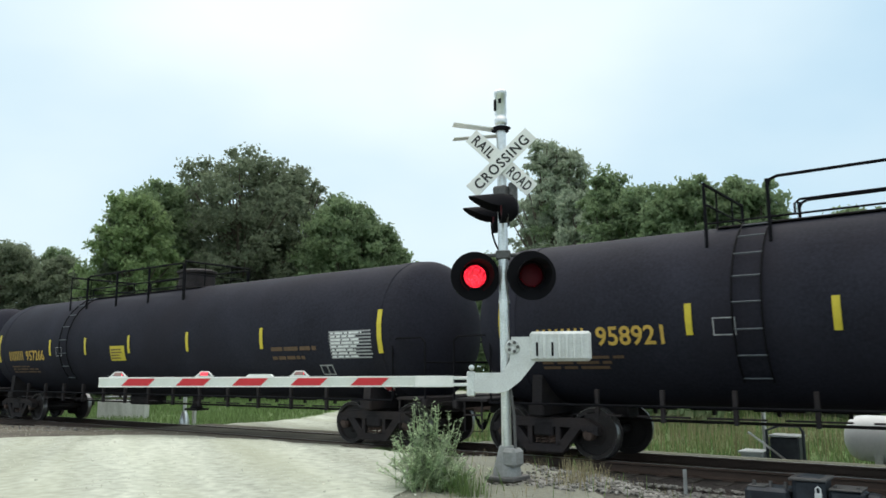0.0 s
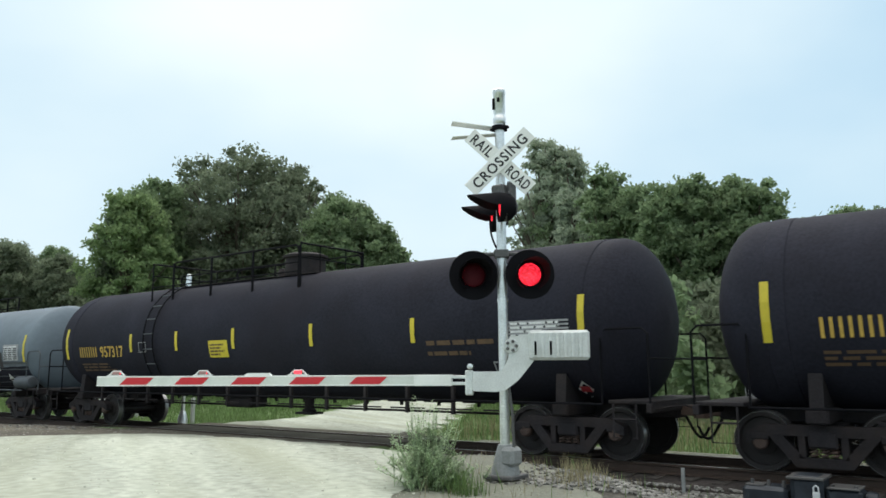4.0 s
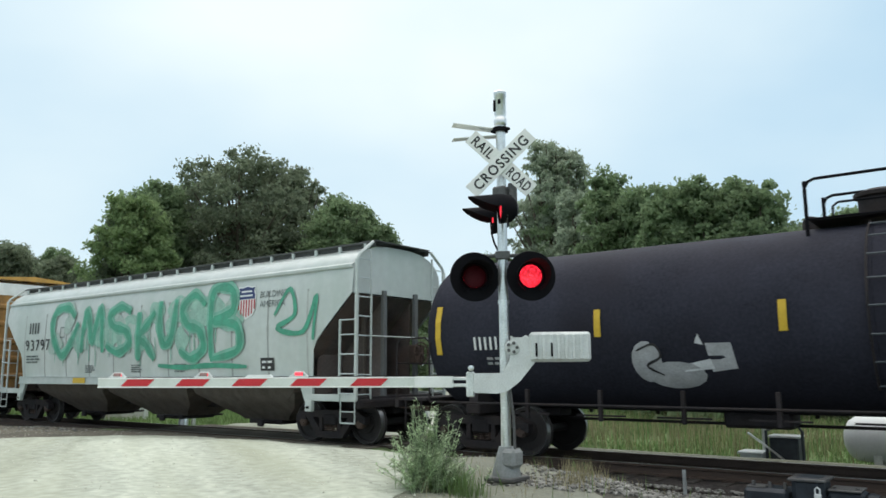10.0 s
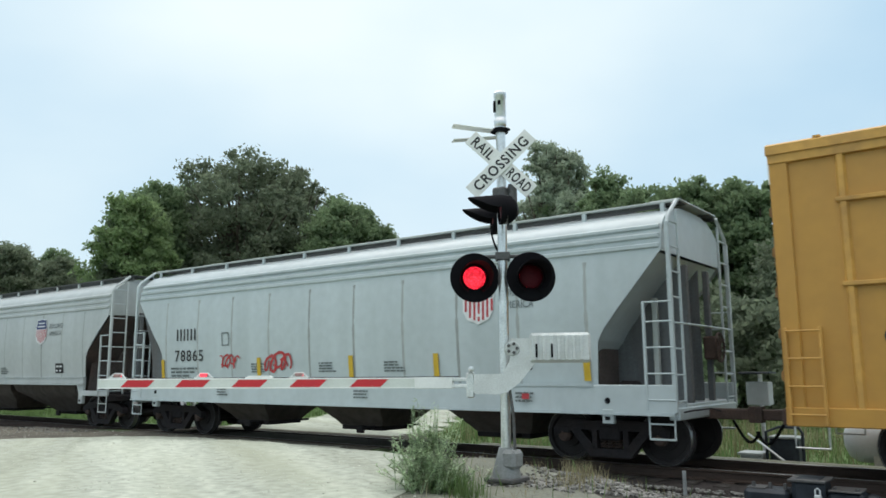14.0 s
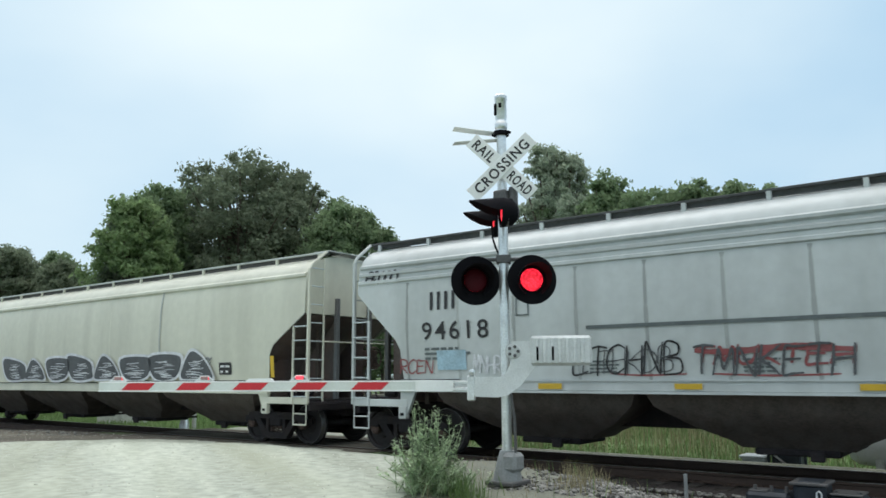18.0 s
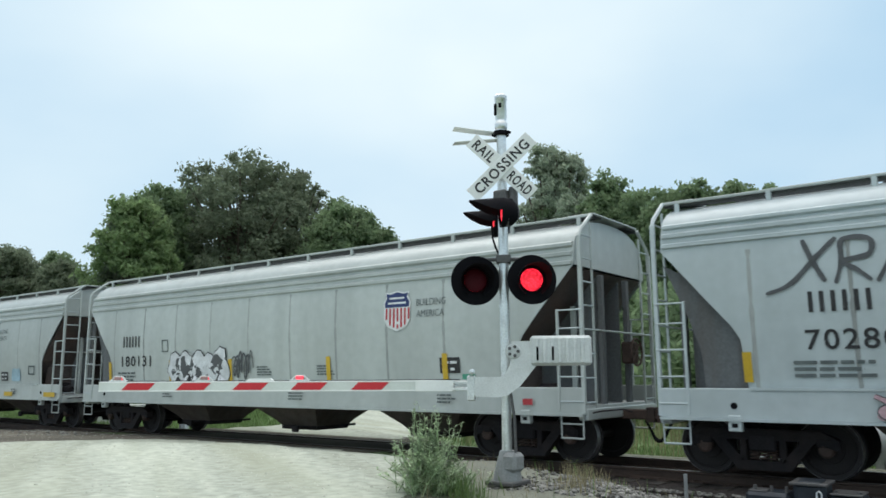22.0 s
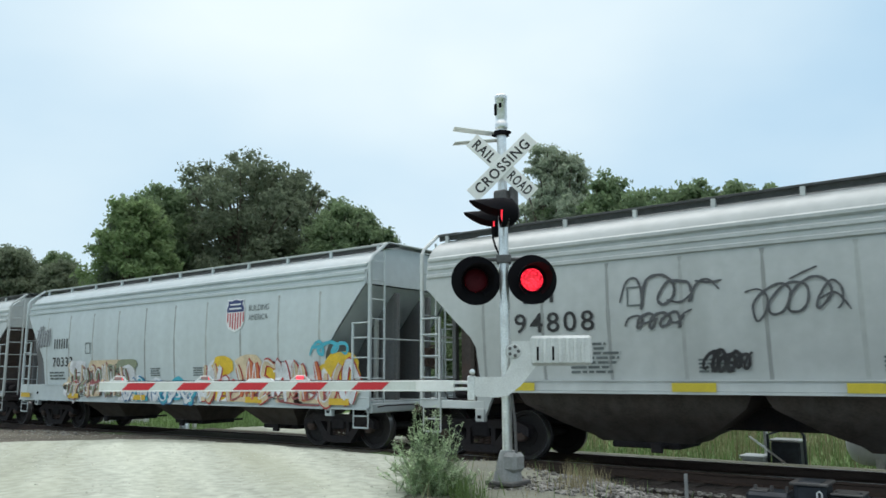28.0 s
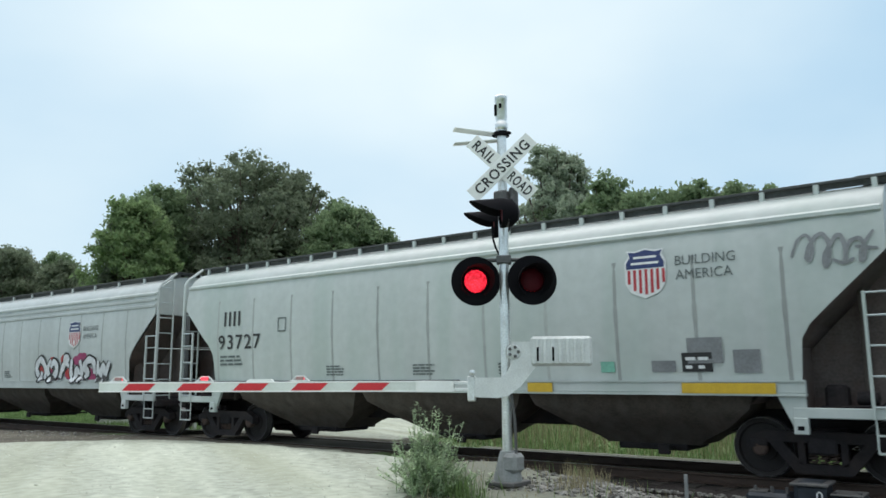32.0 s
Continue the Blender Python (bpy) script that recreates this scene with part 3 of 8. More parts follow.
def wheel_mesh():
    return Geo().lathe(((0.11, -0.09), (0.2, -0.07), (0.21, -0.03), (0.36, -0.015), (0.38, -0.07), (0.445, -0.075), (0.449, 0.0), (0.455, 0.05), (0.484, 0.06), (0.484, 0.085), (0.38, 0.09), (0.36, 0.045), (0.2, 0.05), (0.13, 0.09), (0.11, 0.09)), 28, "y"), "wheel"


def frame_mesh():
    g = Geo()
    g.prism([(-1.08, 0.6), (-0.82, 0.73), (0.82, 0.73), (1.08, 0.6), (1.08, 0.44), (0.7, 0.57), (-0.7, 0.57), (-1.08, 0.44)], -0.09, 0.09)
    g.prism([(-0.76, 0.57), (-0.58, 0.6), (-0.28, 0.26), (0.28, 0.26), (0.58, 0.6), (0.76, 0.57), (0.38, 0.12), (-0.38, 0.12)], -0.08, 0.08)
    for s in (-1, 1):
        g.box(s * 0.24, s * 0.34, -0.08, 0.08, 0.24, 0.6, 0.01)
        g.box(s * 0.76, s * 1.02, -0.1, 0.1, 0.5, 0.62, 0.015)
    return g, "grime"


def spring_mesh():
    g = Geo()
    for a in (-0.14, 0, 0.14):
        pts = [(a + 0.06 * math.cos(w * 1.05), 0.06 * math.sin(w * 1.05), 0.26 + 0.26 * w / 30) for w in range(31)]
        g.tube(pts, 0.016, 5)
    return g, "rust"


def bearing_mesh():
    g = Geo().lathe(((0.1, 0.0), (0.115, -0.02), (0.115, -0.12), (0.09, -0.15), (0.04, -0.155), (0.0, -0.155)), 14, "y")
    for k in range(3):
        w = k * 2.094
        g.lathe(((0.018, -0.14), (0.018, -0.175), (0.0, -0.175)), 6, "y", (0.06 * math.cos(w), 0, 0.06 * math.sin(w)))
    return g, "rust"


def add_truck(car, x):
    """One truck: bolster, side frames, springs and two wheelsets."""
    truck = part("truck", shared("bolster", lambda: (Geo().box(-0.2, 0.2, -1.1, 1.1, 0.4, 0.66, 0.03).box(-0.25, 0.25, -0.35, 0.35, 0.64, 0.74, 0.02).box(-0.5, 0.5, -0.03, 0.03, 0.3, 0.4).box(-0.62, -0.5, -0.8, 0.8, 0.28, 0.4, 0.02).box(0.5, 0.62, -0.8, 0.8, 0.28, 0.4, 0.02), "grime")), None, car, at=pose(x, 0, 0))
    for s in (-1, 1):
        part("side_frame", shared("side_frame", frame_mesh), None, truck, at=pose(0, s * 1.0, 0))
        part("spring_nest", shared("spring_nest", spring_mesh), None, truck, at=pose(0, s * 1.0, 0))
    for s in (-1, 1):
        axle = part("wheelset", shared("axle", lambda: (Geo().tube([(0, -1.0, 0), (0, 1.0, 0)], 0.085, 12), "wheel")), None, car, at=pose(x + s * 0.89, 0, 0.457))
        for t in (-1, 1):
            part("wheel", shared("wheel", wheel_mesh), None, axle, at=pose(0, t * 0.76, 0, 0, 0, 0 if t < 0 else 180))
            part("tread", shared("tread", lambda: (Geo().lathe(((0.4485, -0.076), (0.4515, -0.076), (0.4575, 0.05), (0.4545, 0.05), (0.4485, -0.076)), 28, "y"), "tread")), None, axle, at=pose(0, t * 0.76, 0, 0, 0, 0 if t < 0 else 180))
            part("bearing", shared("bearing", bearing_mesh), None, axle, at=pose(0, t * 0.93, 0, 0, 0, 0 if t < 0 else 180))


def coupler_mesh():
    g = Geo().box(-0.75, 0, -0.09, 0.09, 0.76, 0.94, 0.02)
    g.prism([(0, -0.13), (0.1, -0.16), (0.16, -0.1), (0.12, -0.02), (0.17, 0.08), (0.1, 0.15), (0.0, 0.13)], 0.72, 0.98, "xy")
    return g, "rust"


def hose_mesh():
    pts = [(-0.28 + 0.036 * k, 0.3 - 0.022 * k, 0.72 - 0.4 * math.sin(math.pi * min(1, k / 16)) * (0.6 + 0.4 * k / 14)) for k in range(15)]
    return Geo().tube(pts, 0.026, 6), "lampblack"


def add_ends(car, body_end, reach, sill_material="grime"):
    """Draft sills, couplers and air hoses."""
    for s in (-1, 1):
        turn = 0 if s > 0 else 180
        part("coupler", shared("coupler", coupler_mesh), None, car, at=pose(s * reach, 0, 0, 0, 0, turn))
        part("air_hose", shared("air_hose", hose_mesh), None, car, at=pose(s * (reach - 0.1), 0, 0, 0, 0, turn))
        part("cut_lever", Geo().tube([(0, -1.35, 0.92), (0.12, -1.2, 0.95), (0.15, -0.35, 0.95), (0.25, -0.2, 0.9)], 0.014, 5), sill_material, car, at=pose(s * (body_end + 0.02), 0, 0, 0, 0, turn))


def make_hopper(style):
    """A covered hopper car of one style, standing at the origin; near side towards -y."""
    half, deep, bays, tc, reach = style["half"], style["deep"], style["bays"], style["tc"], style["half"] + 0.7
    zs, paint, post = style["zs"], style["paint"], style.get("post", style["paint"])
    z0 = 1.3 if deep else 1.42
    reach_in = 2.0     # the bays begin this far inside the ends
    car = thing("hopper_car", style["label"], "hopper car", "cars of the freight train")
    cut = [(0.12, zs), (0.17, zs - 0.05), (1.18, 2.3), (1.3, 2.1), (1.36, z0 + 0.02), (1.362, z0)]
    ds = [0.12, 0.17, 0.4, 0.65, 0.9, 1.18, 1.3, 1.36, 1.362]
    xs = sorted([-(half - d) for d in ds] + [half - d for d in ds] + list(np.linspace(-(half - 2.2), half - 2.2, 12)))
    zbot = [float(np.interp(half - abs(x), [a for a, _ in cut], [b for _, b in cut])) for x in xs]
    g, n = Geo(), 9 + len(ROOF)
    for x, zb in zip(xs, zbot):
        ring = [(hull(z), z) for z in np.linspace(zb, 4.0, 9)] + list(ROOF)
        full = [(-y, z) for y, z in ring] + [(y, z) for y, z in ring[-2::-1]]
        g.v += [(x, y, z) for y, z in full]
    w = 2 * n - 1
    for i in range(len(xs) - 1):
        for j in range(w - 1):
            a = i * w + j
            g.f.append((a, a + w, a + w + 1, a + 1))
    g.f += [tuple(range(w)), tuple((len(xs) - 1) * w + j for j in range(w))]
    part("body", g, paint, car, angle=40)
    for s in (-1, 1):
        g = Geo()
        ends = [(half - d, zb, hull(zb) - 0.02) for d, zb in cut[1:4]] + [(half - 2.1, 1.15, 1.4), (half - 2.5, 0.95, 1.2)]
        ends[0] = (half - 0.19, zs - 0.02, 1.5)
        for (xa, za, ya), (xb, zb, yb) in zip(ends, ends[1:]):
            g.add([(s * xa, -ya, za), (s * xa, ya, za), (s * xb, yb, zb), (s * xb, -yb, zb)], [(0, 1, 2, 3)])
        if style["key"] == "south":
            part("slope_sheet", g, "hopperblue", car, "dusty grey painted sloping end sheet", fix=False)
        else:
            part("slope_sheet", g, "slope", car, "sloping end sheet, rust brown darkened for shade", fix=False)
    span = 2 * (half - reach_in) / bays
    foot = 0.72 if deep else 0.95
    for k in range(bays):
        cx = -(half - reach_in) + span * (k + 0.5)

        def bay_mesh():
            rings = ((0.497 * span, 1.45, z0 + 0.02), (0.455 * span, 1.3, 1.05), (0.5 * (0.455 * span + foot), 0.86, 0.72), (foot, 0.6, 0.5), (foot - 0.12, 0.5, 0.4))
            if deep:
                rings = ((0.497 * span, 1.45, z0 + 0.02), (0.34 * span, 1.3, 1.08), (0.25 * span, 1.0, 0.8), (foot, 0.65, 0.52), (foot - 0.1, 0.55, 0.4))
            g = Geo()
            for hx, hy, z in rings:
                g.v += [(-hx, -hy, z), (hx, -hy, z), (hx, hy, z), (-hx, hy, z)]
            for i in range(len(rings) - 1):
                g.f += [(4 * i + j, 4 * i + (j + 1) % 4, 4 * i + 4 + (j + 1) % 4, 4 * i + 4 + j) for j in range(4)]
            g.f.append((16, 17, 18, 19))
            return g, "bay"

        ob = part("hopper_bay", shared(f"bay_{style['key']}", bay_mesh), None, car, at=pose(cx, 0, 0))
        part("outlet_gate", shared("outlet_gate", lambda: (Geo().box(-0.62, 0.62, -0.55, 0.55, 0.3, 0.41, 0.02).tube([(0.4, -1.0, 0.36), (0.4, 1.0, 0.36)], 0.03, 8).box(0.3, 0.5, -1.06, -0.98, 0.28, 0.44, 0.02), "grime")), None, ob)
    part("center_sill", Geo().box(-half + 0.1, half - 0.1, -0.2, 0.2, 0.84 if deep else 0.64, 1.02, 0.02), "grime", car)
    for s in (-1, 1):
        sill = Geo()
        if deep:
            sill.box(-half, half, s * 1.5, s * 1.6, 0.9, 1.36, 0.015).box(-half, half, s * 1.5, s * 1.64, 0.87, 0.91).box(-half + 1.4, half - 1.4, s * 1.56, s * 1.62, 1.33, 1.37)
        else:
            low = style.get("sill_low", 1.28)
            sill.box(-half + 1.3, half - 1.3, s * 1.52, s * 1.6, low + 0.02, low + 0.2, 0.012).box(-half + 1.3, half - 1.3, s * 1.5, s * 1.62, low - 0.02, low + 0.02).box(-half + 1.3, half - 1.3, s * 1.52, s * 1.625, low + 0.185, low + 0.205)
            for e in (-1, 1):
                sill.box(e * (half - 1.5), e * half, s * 1.5, s * 1.58, 0.95, 1.1, 0.012)
                sill.prism([(e * (half - 1.32), 1.5), (e * (half - 1.7), 1.26), (e * (half - 1.5), 0.82), (e * (half - 1.32), 0.82)], s * 1.5, s * 1.57)
        part("side_sill", sill, paint, car)
        for e in (-1, 1):
            post_geo = Geo().box(e * half - 0.035, e * half + 0.035, s * 1.6, s * 1.53, 0.92 if deep else 0.98, 4.02, 0.008)
            post_geo.tube([(e * half, s * 1.565, 4.0), (e * half, s * 1.5, 4.12), (e * half, s * 1.05, 4.46)], 0.036, 6)
            part("corner_post", post_geo, post, car)
            ladder = part("ladder", Geo().box(e * (half - 0.46) - 0.022, e * (half - 0.46) + 0.022, s * 1.62, s * 1.57, 0.95, 2.72, 0.006), post, car)
            for z in (1.12, 1.54, 1.96, 2.38, 2.7):
                part("rung", shared("rung", lambda: (Geo().tube([(-0.24, 0, 0), (0.24, 0, 0)], 0.016, 6), post)), None, ladder, at=pose(e * (half - 0.23), s * 1.6, z))
            step = Geo()
            for a in (0.03, 0.45):
                step.tube([(e * (half - a), s * 1.56, 0.95), (e * (half - a), s * 1.56, 0.5)], 0.015, 5)
            step.tube([(e * (half - 0.03), s * 1.56, 0.5), (e * (half - 0.45), s * 1.56, 0.5)], 0.018, 5)
            step.tube([(e * (half - 0.03), s * 1.56, 0.74), (e * (half - 0.45), s * 1.56, 0.74)], 0.016, 5)
            part("stirrup_step", step, post, car)
            endl = part("end_ladder", Geo().box(e * half - 0.02, e * half + 0.02, s * 1.08, s * 1.12, 1.0, 4.3, 0.006), post, car)
            for k in range(8):
                part("rung", shared("end_rung", lambda: (Geo().tube([(0, -0.24, 0), (0, 0.24, 0)], 0.016, 6), post)), None, endl, at=pose(e * half, s * 1.33, 1.1 + 0.42 * k))
    for e in (-1, 1):
        part("end_platform", Geo().box(e * (half - 1.25), e * half, -1.5, 1.5, 0.98, 1.05, 0.01).box(e * (half - 0.14), e * (half + 0.04), -1.52, 1.52, 0.8, 1.0, 0.02), "grime" if not deep else paint, car)
        for s in (-1, 1):
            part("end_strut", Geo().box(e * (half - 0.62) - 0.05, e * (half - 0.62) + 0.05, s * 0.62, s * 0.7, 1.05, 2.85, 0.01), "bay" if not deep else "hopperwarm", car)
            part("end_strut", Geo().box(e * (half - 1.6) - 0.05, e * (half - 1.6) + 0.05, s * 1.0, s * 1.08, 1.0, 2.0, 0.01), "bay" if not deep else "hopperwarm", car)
            px = e * (half - (1.15 if deep else 1.4))
            pad = part("jacking_pad", Geo().box(px - 0.1, px + 0.1, s * 1.5, s * 1.62, 0.72, 0.96, 0.015), paint, car)
            part("pad_slot", Geo().box(px - 0.045, px + 0.045, s * 1.6, s * 1.626, 0.78, 0.84), "lampblack", pad)
            if deep:
                part("sill_hole", Geo().lathe(((0.0, 0.0), (0.05, 0.0), (0.05, 0.012), (0.0, 0.012)), 14, "y", (px, s * 1.602 - 0.006, 1.1)), "lampblack", car)
        xi, xo = half - 2.15, half - 0.62
        # dark plates fill the end recess; its shade is in their colour
        for s in (-0.5, 0.5):
            part("bolster_web", Geo().prism([(e * xi, 1.03), (e * (half - 0.22), 1.03), (e * (half - 0.22), zs - 0.12), (e * xo, zs - 0.55), (e * xi, 1.2)], s - 0.015, s + 0.015), "web" if deep else "slope", car, "web plate below the slope sheet, colour darkened for shade")
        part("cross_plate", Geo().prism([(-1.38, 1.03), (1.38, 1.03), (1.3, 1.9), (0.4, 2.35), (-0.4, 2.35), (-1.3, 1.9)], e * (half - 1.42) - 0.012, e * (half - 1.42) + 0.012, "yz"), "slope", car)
        part("end_cross_post", Geo().box(e * (half - 0.1) - 0.05, e * (half - 0.1) + 0.05, -0.62, -0.5, 1.0, 3.4, 0.012).box(e * (half - 0.1) - 0.05, e * (half - 0.1) + 0.05, 0.5, 0.62, 1.0, 3.4, 0.012), "web", car, "end posts in grey darkened for shade")
        part("brake_valve", Geo().box(e * (half - 1.15), e * (half - 0.85), -1.15, -0.8, 1.06, 1.42, 0.05).lathe(((0.0, -0.16), (0.09, -0.14), (0.11, 0.0), (0.09, 0.14), (0.0, 0.16)), 12, "x", (e * (half - 0.6), -1.0, 1.22)).tube([(e * (half - 1.2), -1.2, 1.1), (e * (half - 0.4), -1.25, 1.12), (e * (half - 0.2), -1.1, 1.3)], 0.02, 5), "grime", car)
        part("crossover_rail", Geo().tube([(e * (half + 0.02), -1.1, 2.36), (e * (half + 0.02), 1.1, 2.36)], 0.018, 6), post, car)
    if deep:
        for s in (-1, 1):
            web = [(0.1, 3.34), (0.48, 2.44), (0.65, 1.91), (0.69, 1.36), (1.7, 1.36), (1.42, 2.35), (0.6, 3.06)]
            part("end_web", Geo().prism([(-(half - a), c) for a, c in web], s * 1.39, s * 1.42), "web", car, "inner end plate in grey darkened for shade")
    part("brake_reservoir", Geo().lathe(((0.0, -0.5), (0.14, -0.47), (0.19, -0.38), (0.19, 0.38), (0.14, 0.47), (0.0, 0.5)), 16, "x", (-(half - 0.75), 0.15, 1.55)), "rust", car)
    ring = [(half + 0.09, 0.55 + 0.26 * math.cos(w * math.pi / 10), 2.0 + 0.26 * math.sin(w * math.pi / 10)) for w in range(21)]
    brake = Geo().tube(ring, 0.02, 6, cap=False)
    for k in range(4):
        w = k * math.pi / 4
        brake.tube([(half + 0.09, 0.55 - 0.25 * math.cos(w), 2.0 - 0.25 * math.sin(w)), (half + 0.09, 0.55 + 0.25 * math.cos(w), 2.0 + 0.25 * math.sin(w))], 0.012, 5)
    part("brake_wheel", brake, "rust", car)
    part("brake_gear_box", Geo().box(half - 0.16, half + 0.07, 0.38, 0.72, 1.78, 2.2, 0.03), "rust", car)
    # roof
    metal = "hatch" if style.get("darkboard") else "hopperwarm"
    for s in (-1, 1):
        board = part("running_board", Geo().box(-half, half, s * 1.06, s * 0.99, 4.44, 4.48, 0.006), metal, car)
        part("board_edge", Geo().box(-half, half, s * 0.97, s * 0.955, 4.36 if style.get("darkboard") else 4.4, 4.47), "hatch", board)
        for k in range(5):
            part("board_slat", Geo().box(-half, half, s * (0.94 - 0.08 * k), s * (0.905 - 0.08 * k), 4.45, 4.475), "hatch", board)
    for e in (-1, 1):
        part("end_board", Geo().box(e * (half - 0.5), e * (half + 0.03), -0.98, 0.98, 4.484, 4.51, 0.005), metal, car)
    posts = style.get("posts", 14)
    for k in range(posts):
        x = -half + 0.25 + (2 * half - 0.5) * k / (posts - 1)
        for s in (-1, 1):
            part("board_bracket", shared("bracket_" + post, lambda: (Geo().box(-0.04, 0.04, -0.03, 0.03, 4.26, 4.45, 0.008), post)), None, car, at=pose(x, s * 1.03, 0))
    for k in range(6):
        x = -half + 1.0 + (2 * half - 2.0) * (k + 0.5) / 6
        part("hatch_cover", shared(f"hatch_{style['key']}", lambda: (Geo().box(-(half - 1) / 6 + 0.03, (half - 1) / 6 - 0.03, -0.4, 0.4, 4.4, 4.52, 0.03).box(-0.04, 0.04, -0.46, 0.46, 4.42, 4.54), "hatch")), None, car, at=pose(x, 0, 0))
    for z, h in style["ribs"]:
        for s in (-1, 1):
            y = hull(z) + 0.006
            part("eave_rib", Geo().prism([(s * (y - 0.05), z), (s * (y + 0.03), z + 0.3 * h), (s * (y + 0.03), z + 0.7 * h), (s * (y - 0.05), z + h)], -(half - 0.15), half - 0.15, "yz"), paint, car)
    for k in range(style["seams"]):
        x = -(half - 1.5) + (2 * half - 3.0) * k / (style["seams"] - 1)
        for s in (-1, 1):
            part("panel_seam", shared(f"seam_{z0}_{paint == 'beige'}", lambda: (Geo().add([(a, -hull(z) - (0.009 if a == 0 else -0.002), z) for z in np.linspace(z0, 3.46, 8) for a in (-0.038, 0, 0.038)], [(3 * i + j, 3 * i + j + 1, 3 * i + j + 4, 3 * i + j + 3) for i in range(7) for j in range(2)]), "beige" if paint == "beige" else "seam")), None, car, at=pose(x, 0, 0, 0, 0, 0 if s < 0 else 180))
    for x in (-tc, tc):
        add_truck(car, x)
    add_ends(car, half, reach)
    return car


def hopper_surf(deep):
    return lambda z: 1.642 if (deep and z < 1.375) else (1.62 if (not deep and 1.23 < z < 1.51) else hull(z) + 0.01)


def shield(decal, x, z, w, h):
    """A plain shield: dark blue head, red and white stripes below."""
    v = [(0, 0.72), (0.1, 0.86), (0.05, 0.97), (0.25, 0.95), (0.5, 1.0), (0.75, 0.95), (0.95, 0.97), (0.9, 0.86), (1, 0.72), (0.98, 0.3), (0.85, 0.12), (0.5, 0), (0.15, 0.12), (0.02, 0.3)]
    decal.put("shield_emblem", ([(x + w * (0.5 + (a - 0.5) * 1.1), z + h * (0.5 + (b - 0.5) * 1.08)) for a, b in v], [tuple(range(14))]), "letterwhite", 0.007)
    decal.put("emblem_head", ([(x + w * a, z + h * b) for a, b in ((0.01, 0.6), *v[0:9], (0.99, 0.6))], [tuple(range(11))]), "blue", 0.011)
    decal.rects("emblem_stripe", [(x + w * (0.04 + 0.15 * k), x + w * (0.115 + 0.15 * k), z + h * (0.28, 0.13, 0.07, 0.04, 0.07, 0.13, 0.28)[k], z + h * 0.575) for k in range(7)], "redpaint", 0.011)
    decal.rects("emblem_lettering", [(x + w * 0.2, x + w * 0.8, z + h * 0.815, z + h * 0.865), (x + w * 0.14, x + w * 0.86, z + h * 0.685, z + h * 0.735)], "letterwhite", 0.014)


def hopper_marks(car, deep, number, initials, mx, mz, nz, emblem=None, slogan=None, warm=True, seed=1):
    """Number, owner's blocks, emblem and small print on the near side."""
    rng, d = random.Random(seed), Decal(hopper_surf(deep), car)
    if deep:
        d.block_marks(initials, mx + 0.22, mz + 0.03, 0.3 * initials, 0.3, "ink")
        d.text(number, mx + 0.14, nz, 0.28, "ink", width=0.24 * len(number), bold=0.004, spacing=1.15)
    else:
        d.block_marks(initials, mx + 0.1, mz, 0.36 * initials, 0.36, "ink")
        if number:
            d.text(number, mx - 0.1, nz, 0.34, "ink", width=0.318 * len(number), bold=0.004, spacing=1.2)
    d.lines("small_print", mx - 0.05, nz - 0.4, 1.2, 0.28, 3, "inkgrey", rng)
    d.rects("inspection_mark", [(mx + 2.1, mx + 2.38, nz + 0.36, nz + 0.39), (mx + 2.1, mx + 2.38, nz + 0.66, nz + 0.69), (mx + 2.1, mx + 2.13, nz + 0.39, nz + 0.66), (mx + 2.35, mx + 2.38, nz + 0.39, nz + 0.66)], "inkgrey")
    if emblem:
        shield(d, emblem[0], emblem[1], 0.66, 0.78)
        wide = 0.74 if deep else (0.95 if emblem[1] > 2.8 else 0.82)
        d.text("BUILDING", emblem[0] + 0.84, emblem[1] + 0.47, 0.16 * wide ** 0.5, "inkgrey", width=wide)
        d.text("AMERICA", emblem[0] + 0.84, emblem[1] + 0.24, 0.16 * wide ** 0.5, "inkgrey", width=0.95 * wide)
    return d


def side_prints(d, rng, half, deep, plate=None):
    """Plates and small stencils low on the side."""
    x, z = plate or (half - 3.1, 1.62)
    d.rects("data_plate", [(x, x + 0.48, z, z + 0.3)], "ink", 0.009)
    d.rects("plate_print", [(x + 0.06 + 0.2 * a, x + 0.16 + 0.2 * a + 0.06 * b, z + 0.05 + 0.13 * b, z + 0.1 + 0.13 * b) for a in range(2) for b in range(2)], "letterwhite", 0.013)
    for a in (-0.35, -0.05, 0.2):
        d.lines("small_print", half * a, 1.6, 0.6, 0.24, 4, "inkgrey", rng)
    if deep:
        for a in (-0.5, 0.1, 0.62):
            d.lines("sill_print", half * a, 1.05, 0.5, 0.2, 3, "inkgrey", rng)


def stripes_on(d, xs, z0, z1, w=0.13, material="stripe"):
    for x in xs:
        d.rects("reflective_stripe", [(x - w / 2, x + w / 2, z0, z1)], material, 0.016, rows=3)


